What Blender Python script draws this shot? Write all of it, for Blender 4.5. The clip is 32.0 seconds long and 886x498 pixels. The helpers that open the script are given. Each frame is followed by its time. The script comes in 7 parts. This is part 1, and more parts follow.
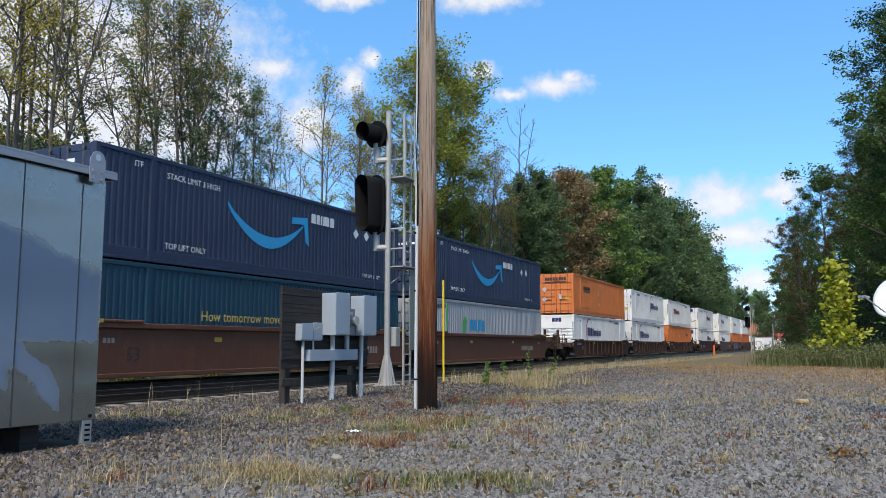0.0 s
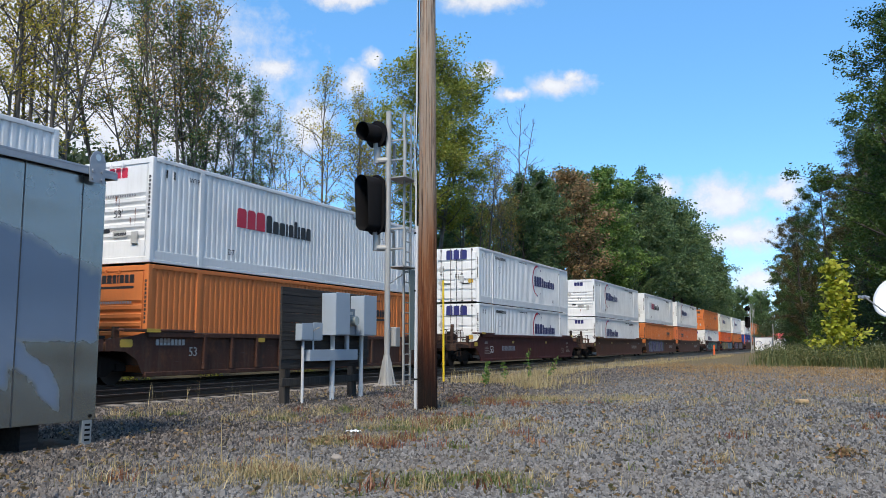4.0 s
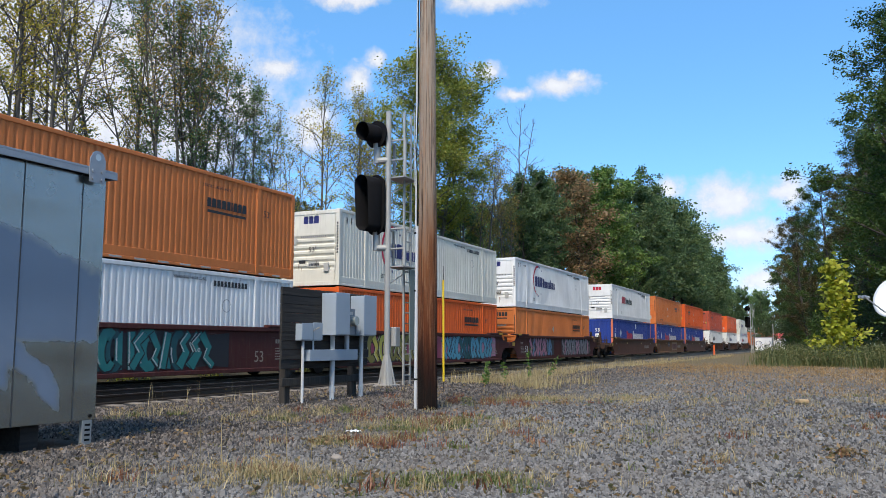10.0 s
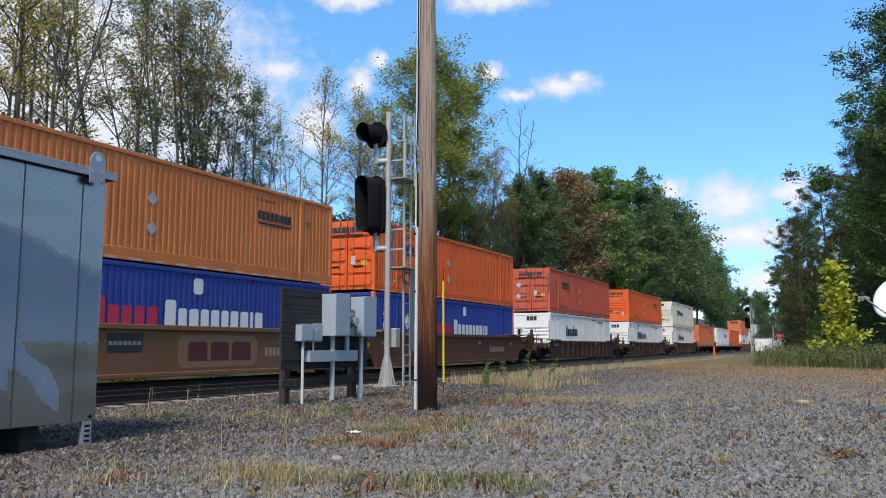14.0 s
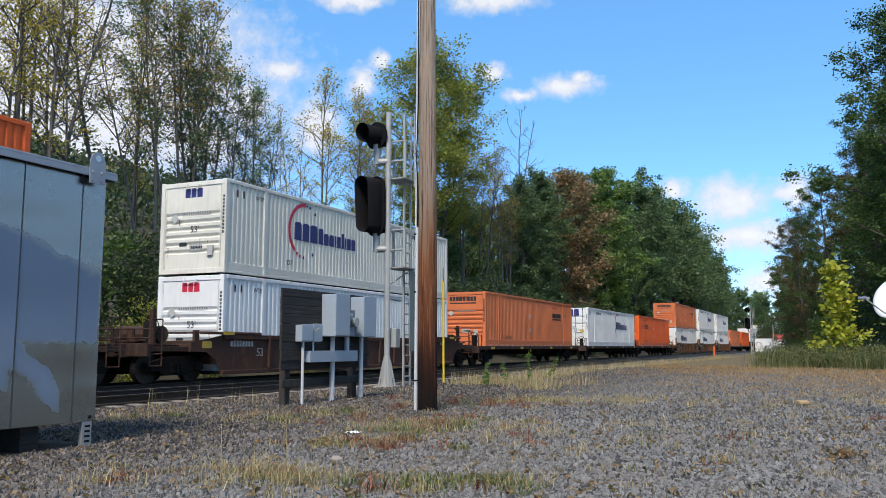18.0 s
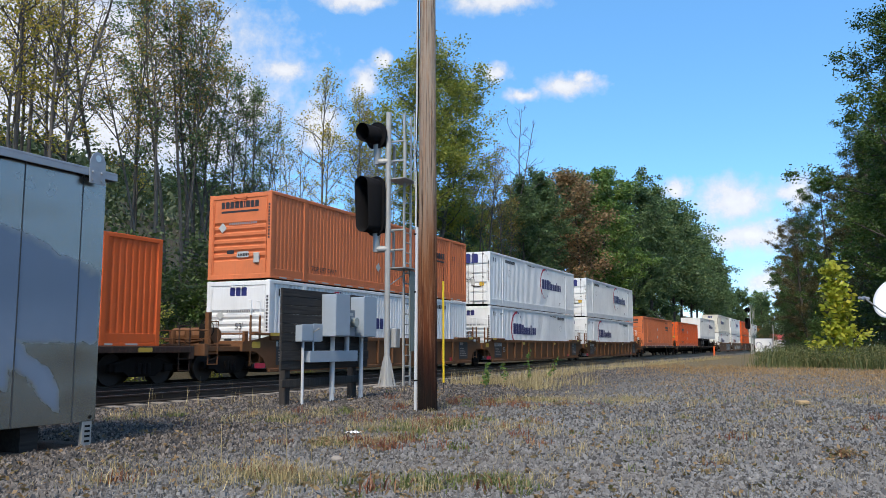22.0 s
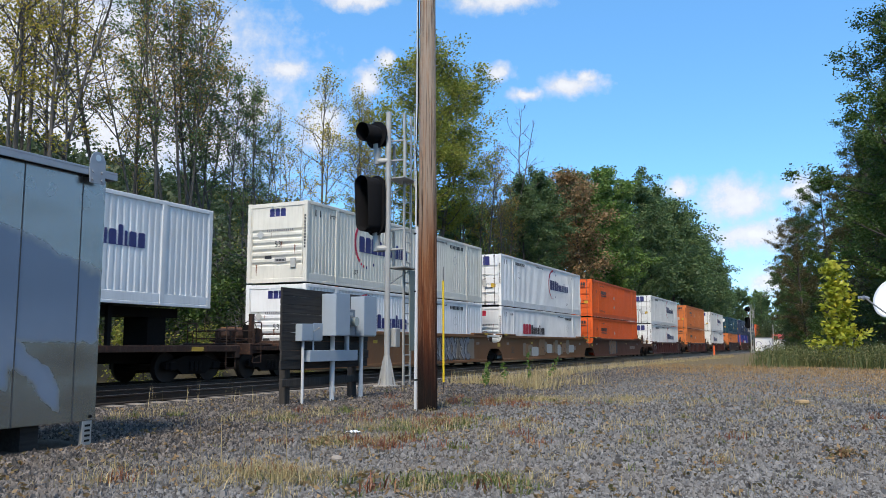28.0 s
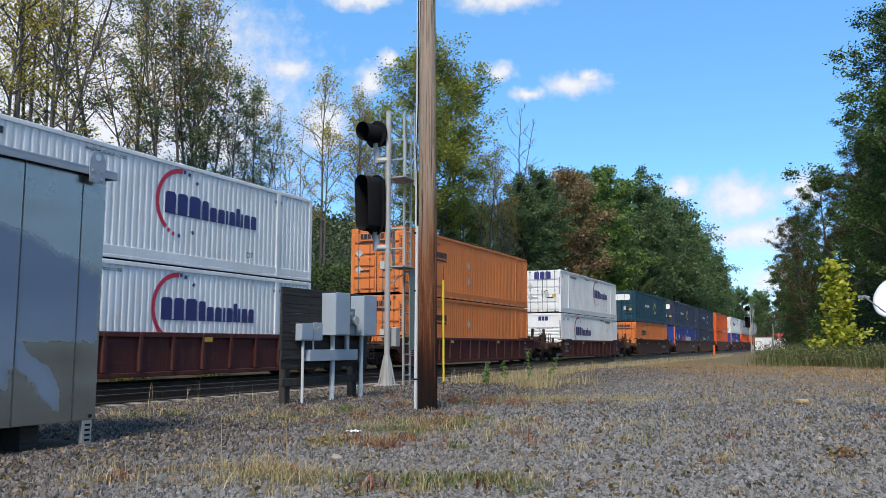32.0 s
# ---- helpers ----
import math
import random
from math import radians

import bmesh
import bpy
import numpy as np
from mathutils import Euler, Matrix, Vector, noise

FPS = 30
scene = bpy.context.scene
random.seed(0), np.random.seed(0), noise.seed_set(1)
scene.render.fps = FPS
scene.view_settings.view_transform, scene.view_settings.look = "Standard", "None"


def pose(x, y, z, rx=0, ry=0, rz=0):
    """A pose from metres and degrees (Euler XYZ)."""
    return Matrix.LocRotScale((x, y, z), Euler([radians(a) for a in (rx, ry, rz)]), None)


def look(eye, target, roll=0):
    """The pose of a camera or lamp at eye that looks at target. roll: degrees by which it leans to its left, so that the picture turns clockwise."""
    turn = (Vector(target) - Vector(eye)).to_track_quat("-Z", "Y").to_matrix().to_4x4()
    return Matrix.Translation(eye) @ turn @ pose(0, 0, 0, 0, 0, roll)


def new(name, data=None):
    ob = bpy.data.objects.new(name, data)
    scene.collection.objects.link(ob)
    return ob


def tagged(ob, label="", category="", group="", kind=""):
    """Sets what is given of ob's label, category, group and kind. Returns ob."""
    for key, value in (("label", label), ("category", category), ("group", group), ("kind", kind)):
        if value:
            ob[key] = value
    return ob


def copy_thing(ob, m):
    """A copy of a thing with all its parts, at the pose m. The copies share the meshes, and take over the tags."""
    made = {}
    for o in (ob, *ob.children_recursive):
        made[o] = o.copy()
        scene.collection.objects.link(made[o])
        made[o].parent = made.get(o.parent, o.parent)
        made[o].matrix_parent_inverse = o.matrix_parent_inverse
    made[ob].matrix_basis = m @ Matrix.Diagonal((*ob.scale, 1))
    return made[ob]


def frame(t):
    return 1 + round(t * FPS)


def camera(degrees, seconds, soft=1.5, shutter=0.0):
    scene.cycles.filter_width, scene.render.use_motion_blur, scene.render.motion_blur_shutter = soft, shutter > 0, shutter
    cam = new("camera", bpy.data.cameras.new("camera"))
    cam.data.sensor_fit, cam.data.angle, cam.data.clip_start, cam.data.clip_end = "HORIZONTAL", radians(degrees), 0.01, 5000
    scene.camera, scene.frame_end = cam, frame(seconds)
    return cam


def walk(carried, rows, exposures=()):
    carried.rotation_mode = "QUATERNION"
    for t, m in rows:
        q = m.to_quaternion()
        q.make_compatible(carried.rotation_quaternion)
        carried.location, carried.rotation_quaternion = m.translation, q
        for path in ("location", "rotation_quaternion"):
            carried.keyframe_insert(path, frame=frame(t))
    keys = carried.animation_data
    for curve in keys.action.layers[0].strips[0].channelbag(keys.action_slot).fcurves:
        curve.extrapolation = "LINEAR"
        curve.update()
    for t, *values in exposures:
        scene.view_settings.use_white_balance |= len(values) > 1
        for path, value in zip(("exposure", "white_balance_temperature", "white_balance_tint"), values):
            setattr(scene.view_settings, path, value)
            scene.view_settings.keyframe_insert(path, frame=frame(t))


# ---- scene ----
# ------------------------------------------------------------------ camera
cam = camera(56.23, 32.0, soft=0.5, shutter=0.06)
TURN = radians(24.94)            # the view is turned this far to the left of the track
EYE = (0.0, 0.0, 1.2)


def view(pitch):
    return look(EYE, (-math.sin(TURN) * 50, math.cos(TURN) * 50, EYE[2] + math.tan(radians(pitch)) * 50))


walk(cam, [(0.0, view(6.60)), (10.0, view(6.60)), (14.0, view(6.66)), (20.0, view(6.68)),
           (27.0, view(6.67)), (29.0, view(6.61)), (32.0, view(6.60))])

# ------------------------------------------------------------------ light
SUN_EL, SUN_AZ = 51.0, 171.0     # degrees; azimuth from +Y towards +X
sun_dir = Vector((math.sin(radians(SUN_AZ)) * math.cos(radians(SUN_EL)),
                  math.cos(radians(SUN_AZ)) * math.cos(radians(SUN_EL)), math.sin(radians(SUN_EL))))
sun = new("sun", bpy.data.lights.new("sun", "SUN"))
sun.data.energy, sun.data.angle, sun.data.color = 2.5, radians(18.0), (1.0, 0.90, 0.76)
sun.matrix_world = look(sun_dir * 100, (0, 0, 0))
world = bpy.data.worlds.new("sky")
scene.world = world
world.use_nodes = True
wn = world.node_tree
sky = wn.nodes.new("ShaderNodeTexSky")
sky.sky_type, sky.sun_disc = "NISHITA", False
sky.altitude = 500.0
sky.sun_elevation, sky.sun_rotation = radians(SUN_EL), radians(SUN_AZ)
sky.air_density, sky.dust_density, sky.ozone_density = 0.70, 0.0, 3.4
vivid = wn.nodes.new("ShaderNodeHueSaturation")
vivid.inputs["Hue"].default_value, vivid.inputs["Saturation"].default_value = 0.492, 1.12
wn.links.new(sky.outputs[0], vivid.inputs["Color"])
even = wn.nodes.new("ShaderNodeMixRGB")
even.inputs["Fac"].default_value, even.inputs["Color2"].default_value = 0.45, (0.52, 1.50, 3.05, 1)
wn.links.new(vivid.outputs[0], even.inputs["Color1"])
wn.links.new(even.outputs[0], wn.nodes["Background"].inputs[0])
wn.nodes["Background"].inputs[1].default_value = 0.15
scene.view_settings.exposure = 1.06


# ------------------------------------------------------------------ materials
class Nodes:
    """A node tree with short calls."""

    def __init__(self, name):
        self.m = bpy.data.materials.new(name)
        self.m.use_nodes = True
        self.t = self.m.node_tree
        self.p = self.t.nodes["Principled BSDF"]
        self.o = self.t.nodes["Material Output"]

    def n(self, kind, **kw):
        node = self.t.nodes.new("ShaderNode" + kind)
        for k, v in kw.items():
            if k in node.inputs:
                node.inputs[k].default_value = v
        return node

    def link(self, a, b):
        self.t.links.new(a, b)

    def coord(self, scale=(1, 1, 1)):
        c = self.n("TexCoord")
        mp = self.n("Mapping")
        mp.inputs["Scale"].default_value = scale
        self.link(c.outputs["Object"], mp.inputs["Vector"])
        return mp.outputs[0]

    def noise(self, vec, scale, detail=4.0, rough=0.55):
        t = self.n("TexNoise", Scale=scale, Detail=detail, Roughness=rough)
        self.link(vec, t.inputs["Vector"])
        return t.outputs["Fac"]

    def ramp(self, fac, stops):
        r = self.n("ValToRGB")
        e = r.color_ramp.elements
        while len(e) < len(stops):
            e.new(0.5)
        for el, (pos, col) in zip(e, stops):
            el.position = pos
            el.color = (*col, 1) if len(col) == 3 else col
        self.link(fac, r.inputs[0])
        return r.outputs["Color"]

    def mix(self, fac, a, b, kind="MIX"):
        x = self.n("Mix")
        x.data_type, x.blend_type = "RGBA", kind
        for sock, v in ((x.inputs["Factor"], fac), (x.inputs["A"], a), (x.inputs["B"], b)):
            sock = [s for s in x.inputs if s.name == sock.name and s.type == ("VALUE" if sock.name == "Factor" else "RGBA")][0]
            if isinstance(v, (int, float)):
                sock.default_value = v
            elif isinstance(v, tuple):
                sock.default_value = (*v, 1)
            else:
                self.link(v, sock)
        return [s for s in x.outputs if s.type == "RGBA"][0]

    def math(self, op, a, b=0.0):
        x = self.n("Math")
        x.operation = op
        for i, v in enumerate((a, b)):
            if isinstance(v, (int, float)):
                x.inputs[i].default_value = v
            else:
                self.link(v, x.inputs[i])
        return x.outputs[0]

    def bump(self, h, strength, dist=0.02):
        b = self.n("Bump", Strength=strength, Distance=dist)
        self.link(h, b.inputs["Height"])
        self.link(b.outputs[0], self.p.inputs["Normal"])

    def done(self, col, rough=0.5, metal=0.0):
        if isinstance(col, tuple):
            self.p.inputs["Base Color"].default_value = (*col, 1)
        else:
            self.link(col, self.p.inputs["Base Color"])
        self.p.inputs["Roughness"].default_value = rough
        self.p.inputs["Metallic"].default_value = metal
        return self.m


def shade(c, f):
    return tuple(min(1.0, v * f) for v in c)


def paint(name, col, rough=0.45, dirt=0.5, rust=0.0):
    """Weathered vehicle paint: fading, streaks that run down, scuffs, blooms and specks of rust; no two panels alike."""
    g = Nodes(name)
    info = g.n("ObjectInfo").outputs["Random"]
    tc = g.n("TexCoord").outputs["Object"]
    off = g.n("CombineXYZ")
    g.link(g.math("MULTIPLY", info, 37.0), off.inputs[0])
    g.link(g.math("MULTIPLY", info, 91.0), off.inputs[1])

    def place(scale):
        mp = g.n("Mapping")
        mp.inputs["Scale"].default_value = scale
        g.link(tc, mp.inputs["Vector"])
        ad = g.n("VectorMath")
        g.link(mp.outputs[0], ad.inputs[0])
        g.link(off.outputs[0], ad.inputs[1])
        return ad.outputs[0]

    v = place((1, 1, 1))
    big = g.noise(v, 0.7, 3)
    streak = g.noise(place((5, 5, 0.35)), 2.2, 5, 0.65)
    hair = g.noise(place((24, 24, 0.5)), 2.0, 3, 0.6)
    c = g.mix(g.ramp(big, [(0.35, (0, 0, 0)), (0.7, (1, 1, 1))]), shade(col, 0.90), shade(col, 1.07))
    c = g.mix(g.math("MULTIPLY", info, 0.2), c, shade(col, 0.78))
    grime = tuple(0.35 * a + 0.65 * b for a, b in zip(col, (0.16, 0.13, 0.1)))
    c = g.mix(g.math("MULTIPLY", g.ramp(streak, [(0.50, (0, 0, 0)), (0.76, (1, 1, 1))]), dirt * 0.6), c, grime)
    c = g.mix(g.math("MULTIPLY", g.ramp(hair, [(0.58, (0, 0, 0)), (0.72, (1, 1, 1))]), dirt * 0.3), c, grime)
    scuff = g.noise(place((1.2, 0.5, 7)), 3.0, 5, 0.7)
    c = g.mix(g.math("MULTIPLY", g.ramp(scuff, [(0.64, (0, 0, 0)), (0.72, (1, 1, 1))]), dirt * 0.45), c, tuple(0.5 * a + 0.16 for a in col))
    if rust:
        sp = g.noise(v, 9, 6, 0.7)
        c = g.mix(g.math("MULTIPLY", g.ramp(sp, [(0.56, (0, 0, 0)), (0.66, (1, 1, 1))]), rust), c, (0.16, 0.06, 0.03))
        bloom = g.noise(place((1, 1, 0.8)), 1.5, 6, 0.72)
        c = g.mix(g.math("MULTIPLY", g.ramp(bloom, [(0.55, (0, 0, 0)), (0.68, (1, 1, 1))]), min(1.0, rust * 2.2)), c, tuple(0.45 * a + 0.55 * b for a, b in zip(col, (0.20, 0.085, 0.04))))
    rg = g.ramp(streak, [(0.3, (rough - 0.06,) * 3), (0.75, (min(1.0, rough + 0.2),) * 3)])
    g.bump(g.noise(v, 14, 3), 0.12, 0.01)
    g.p.inputs["Specular IOR Level"].default_value = 0.2
    m = g.done(c, rough)
    g.link(rg, g.p.inputs["Roughness"])
    return m


def plain(name, col, rough=0.5, metal=0.0, var=0.15, scale=6.0, bump=0.1):
    g = Nodes(name)
    v = g.coord()
    n1, n2 = g.noise(v, scale, 5), g.noise(v, scale * 7, 3)
    c = g.mix(n1, shade(col, 1 - var), shade(col, 1 + var))
    c = g.mix(g.math("MULTIPLY", n2, var), c, shade(col, 0.6))
    if bump:
        g.bump(n2, bump, 0.01)
    return g.done(c, rough, metal)


def leafy(name, a, b, c3, trans=0.35):
    """Leaves whose colour changes from leaf to leaf."""
    g = Nodes(name)
    r = g.n("NewGeometry").outputs["Random Per Island"]
    col = g.ramp(r, [(0.0, a), (0.55, b), (1.0, c3)])
    info = g.n("ObjectInfo").outputs["Random"]
    col = g.mix(g.math("MULTIPLY", info, 0.35), col, shade(a, 0.75))
    g.done(col, 0.55)
    tr = g.n("BsdfTranslucent")
    g.link(col, tr.inputs["Color"])
    mx = g.n("MixShader", Fac=trans)
    g.link(g.p.outputs[0], mx.inputs[1])
    g.link(tr.outputs[0], mx.inputs[2])
    g.link(mx.outputs[0], g.o.inputs["Surface"])
    return g.m


WHITE = paint("white_container_paint", (0.71, 0.715, 0.71), 0.42, 0.4, 0.02)
CREAM = paint("cream_container_paint", (0.66, 0.635, 0.555), 0.45, 0.5, 0.05)
ORANGE = paint("orange_container_paint", (0.68, 0.115, 0.024), 0.45, 0.45, 0.12)
TANOR = paint("faded_orange_container_paint", (0.60, 0.172, 0.068), 0.5, 0.5, 0.14)
YELOR = paint("yellow_orange_container_paint", (0.60, 0.182, 0.052), 0.5, 0.45, 0.12)
REDOR = paint("faded_red_container_paint", (0.48, 0.095, 0.055), 0.5, 0.4, 0.1)
NAVY = paint("navy_container_paint", (0.030, 0.045, 0.085), 0.4, 0.3)
TEAL = paint("dark_teal_container_paint", (0.015, 0.055, 0.085), 0.4, 0.3)
BLUE = paint("blue_container_paint", (0.025, 0.055, 0.26), 0.42, 0.35, 0.1)
GREY = paint("grey_container_paint", (0.33, 0.35, 0.37), 0.45, 0.4)
CORAL = paint("coral_post_paint", (0.55, 0.16, 0.09), 0.5, 0.4)
BROWN = paint("brown_railcar_paint", (0.122, 0.051, 0.030), 0.6, 0.8, 0.28)
DARKBR = paint("dark_brown_railcar_paint", (0.066, 0.031, 0.022), 0.65, 0.8, 0.35)
MAROON = paint("maroon_railcar_paint", (0.075, 0.021, 0.019), 0.6, 0.7, 0.15)
TANBR = paint("tan_brown_railcar_paint", (0.20, 0.098, 0.045), 0.65, 0.9, 0.3)
GRIME = paint("grimy_dark_brown_gear_paint", (0.042, 0.024, 0.018), 0.7, 0.8, 0.45)
OCHRE = paint("ochre_railcar_paint", (0.140, 0.062, 0.026), 0.65, 0.9, 0.4)
STEEL = plain("dark_running_gear", (0.011, 0.009, 0.008), 0.8, 0.0, 0.4)
STEEL.node_tree.nodes["Principled BSDF"].inputs["Specular IOR Level"].default_value = 0.15
RODSTEEL = plain("dull_lock_rod_steel", (0.12, 0.11, 0.10), 0.5, 0.4, 0.3)
BRIGHT = plain("bright_steel", (0.55, 0.55, 0.53), 0.3, 1.0, 0.2)
BLACK = plain("black_paint", (0.006, 0.006, 0.007), 0.8, 0.0, 0.3)
BLACK.node_tree.nodes["Principled BSDF"].inputs["Specular IOR Level"].default_value = 0.15
INK = plain("dark_blue_lettering", (0.022, 0.025, 0.13), 0.45, 0, 0.1, 6, 0)
BLACKINK = plain("black_lettering", (0.02, 0.02, 0.022), 0.5, 0, 0.1, 6, 0)
REDINK = plain("red_lettering", (0.50, 0.02, 0.05), 0.45, 0, 0.1, 6, 0)
WHITEINK = plain("white_lettering", (0.74, 0.74, 0.72), 0.5, 0, 0.1, 6, 0)
SKYINK = plain("bright_blue_lettering", (0.02, 0.33, 0.62), 0.4, 0, 0.1, 6, 0)
GOLDINK = plain("gold_lettering", (0.58, 0.42, 0.10), 0.45, 0, 0.1, 6, 0)
REFLECT = plain("yellow_reflector", (0.50, 0.32, 0.04), 0.4, 0, 0.1, 6, 0)
DECAL = plain("pale_placard", (0.40, 0.40, 0.38), 0.5, 0, 0.2, 6, 0)
RUBBER = plain("tyre_rubber", (0.02, 0.02, 0.02), 0.8)


# ------------------------------------------------------------------ mesh helpers
def box(bm, x0, x1, y0, y1, z0, z1, bevel=0.0):
    m = Matrix.Translation(((x0 + x1) / 2, (y0 + y1) / 2, (z0 + z1) / 2)) @ Matrix.Diagonal((x1 - x0, y1 - y0, z1 - z0, 1))
    r = bmesh.ops.create_cube(bm, size=1.0, matrix=m)
    if bevel:
        es = list({e for v in r["verts"] for e in v.link_edges})
        bmesh.ops.bevel(bm, geom=es, offset=bevel, segments=1, affect="EDGES")
    return bm


def rod(bm, a, b, r, seg=8, r2=None):
    a, b = Vector(a), Vector(b)
    d = b - a
    m = Matrix.Translation((a + b) / 2) @ d.to_track_quat("Z", "Y").to_matrix().to_4x4()
    bmesh.ops.create_cone(bm, cap_ends=True, segments=seg, radius1=r, radius2=r if r2 is None else r2, depth=d.length, matrix=m)
    return bm


def tube(bm, pts, r, seg=6):
    for a, b in zip(pts, pts[1:]):
        rod(bm, a, b, r, seg)
    return bm


MESHES = {}


def mesh_of(name, bm, material, smooth=False):
    me = bpy.data.meshes.new(name)
    bm.to_mesh(me)
    bm.free()
    if material:
        me.materials.append(material)
    if smooth:
        me.polygons.foreach_set("use_smooth", [True] * len(me.polygons))
    return me


def part(name, bm, material, parent, label="", smooth=False):
    """Links a bmesh, or a ready mesh, as one mesh under a thing or a part."""
    me = bm if isinstance(bm, bpy.types.Mesh) else mesh_of(name, bm, material, smooth)
    ob = new(name, me)
    ob.parent = parent
    return tagged(ob, label)


def cached(key, make, material, smooth=False):
    """One mesh for all the pieces that are alike."""
    k = (key, material.name)
    if k not in MESHES:
        MESHES[k] = mesh_of(key if isinstance(key, str) else str(key[0]), make(bmesh.new()), material, smooth)
    return MESHES[k]


def thing(name, m, label, category, group="", kind=""):
    ob = new(name)
    ob.empty_display_size = 0.2
    ob.matrix_basis = m
    return tagged(ob, label, category, group, kind)


def raw(name, verts, faces, material, smooth=False):
    me = bpy.data.meshes.new(name)
    me.from_pydata(verts, [], faces)
    if material:
        me.materials.append(material)
    if smooth:
        me.polygons.foreach_set("use_smooth", [True] * len(me.polygons))
    return me


SIDE = Matrix(((0, 0, 1, 0), (1, 0, 0, 0), (0, 1, 0, 0), (0, 0, 0, 1)))     # flat art onto a +X face
END = Matrix(((1, 0, 0, 0), (0, 0, -1, 0), (0, 1, 0, 0), (0, 0, 0, 1)))     # flat art onto a -Y face
TEXTS = {}


def words(text, size, material, parent, face, place, name="marking"):
    """Lettering in the built-in font, laid on a face."""
    k = (text, material.name)
    if k not in TEXTS:
        cu = bpy.data.curves.new("lettering", "FONT")
        cu.body, cu.size, cu.extrude, cu.resolution_u = text, 1.0, 0.002, 2
        ob = new("lettering", cu)
        me = bpy.data.meshes.new_from_object(ob.evaluated_get(bpy.context.evaluated_depsgraph_get()))
        bpy.data.objects.remove(ob)
        me.materials.clear()
        me.materials.append(material)
        TEXTS[k] = me
    ob = tagged(new(name, TEXTS[k]), kind="stuff")
    ob.parent = parent
    ob.matrix_basis = Matrix.Translation(place) @ face @ Matrix.Diagonal((size, size, 1, 1))
    return ob


def flat(name, polys, material, parent, face, place):
    """Flat painted shapes: outlines in the face's own plane."""
    verts, faces = [], []
    for poly in polys:
        b = len(verts)
        verts += [(x, y, 0.0) for x, y in poly] + [(x, y, -0.002) for x, y in poly]
        n = len(poly)
        faces.append(list(range(b, b + n)))
        faces += [(b + i, b + n + i, b + n + (i + 1) % n, b + (i + 1) % n) for i in range(n)]
    ob = new(name, raw(name, verts, faces, material))
    ob.parent = parent
    ob.matrix_basis = Matrix.Translation(place) @ face
    return ob


def rect(x, y, w, h, cut=0.18):
    c = min(w, h) * cut
    return [(x + c, y), (x + w - c, y), (x + w, y + c), (x + w, y + h - c), (x + w - c, y + h), (x + c, y + h), (x, y + h - c), (x, y + c)]


def bars(widths, h, gap, x=0.0, y=0.0, tall=()):
    """A run of blocks as one outline, joined by a hair line at the foot."""
    out = [(x, y)]
    low = y + h * 0.03
    top = []
    for i, w in enumerate(widths):
        hh = h * (1.35 if i in tall else 1.0)
        c = min(w, h) * 0.16
        top += [(x, low), (x, y + hh - c), (x + c, y + hh), (x + w - c, y + hh), (x + w, y + hh - c), (x + w, low)]
        x += w + gap
    return [[(top[0][0], y), *top, (top[-1][0], y)][::-1]]


def column(n, w, h, gap):
    """The same, standing upright."""
    return [[(q, p) for p, q in reversed(bars([h] * n, w, gap)[0])]]


def arc(r, a0, a1, w, n=20):
    p = [(r * math.cos(a0 + (a1 - a0) * i / n), r * math.sin(a0 + (a1 - a0) * i / n)) for i in range(n + 1)]
    q = [((r - w) * math.cos(a0 + (a1 - a0) * i / n), (r - w) * math.sin(a0 + (a1 - a0) * i / n)) for i in range(n, -1, -1)]
    return p + q


# ------------------------------------------------------------------ ground
TX = -17.77                       # middle of the track on which the train runs
NX = -14.02                       # middle of the empty track
RAIL, RAILN = 0.17, 0.20          # rail heads


def rise(x, y):
    """The height of the land: level at the tracks, a wooded hill beyond them."""
    h = 0.0
    if x < -24:
        u = min(1.0, (-24 - x) / 140.0)
        h += 34.0 * u * u * (3 - 2 * u)
        h += 1.6 * min(1.0, (-24 - x) / 6.0)
    elif x < -20.5:
        h -= 0.35 * math.sin((-20.5 - x) / 3.5 * math.pi)
    if x > 14:
        h += min(6.0, (x - 14) * 0.08)
    if y > 205:
        k = min(1.0, (y - 205) / 60.0)
        h *= 1 - k if x > -60 else 1.0
    return h


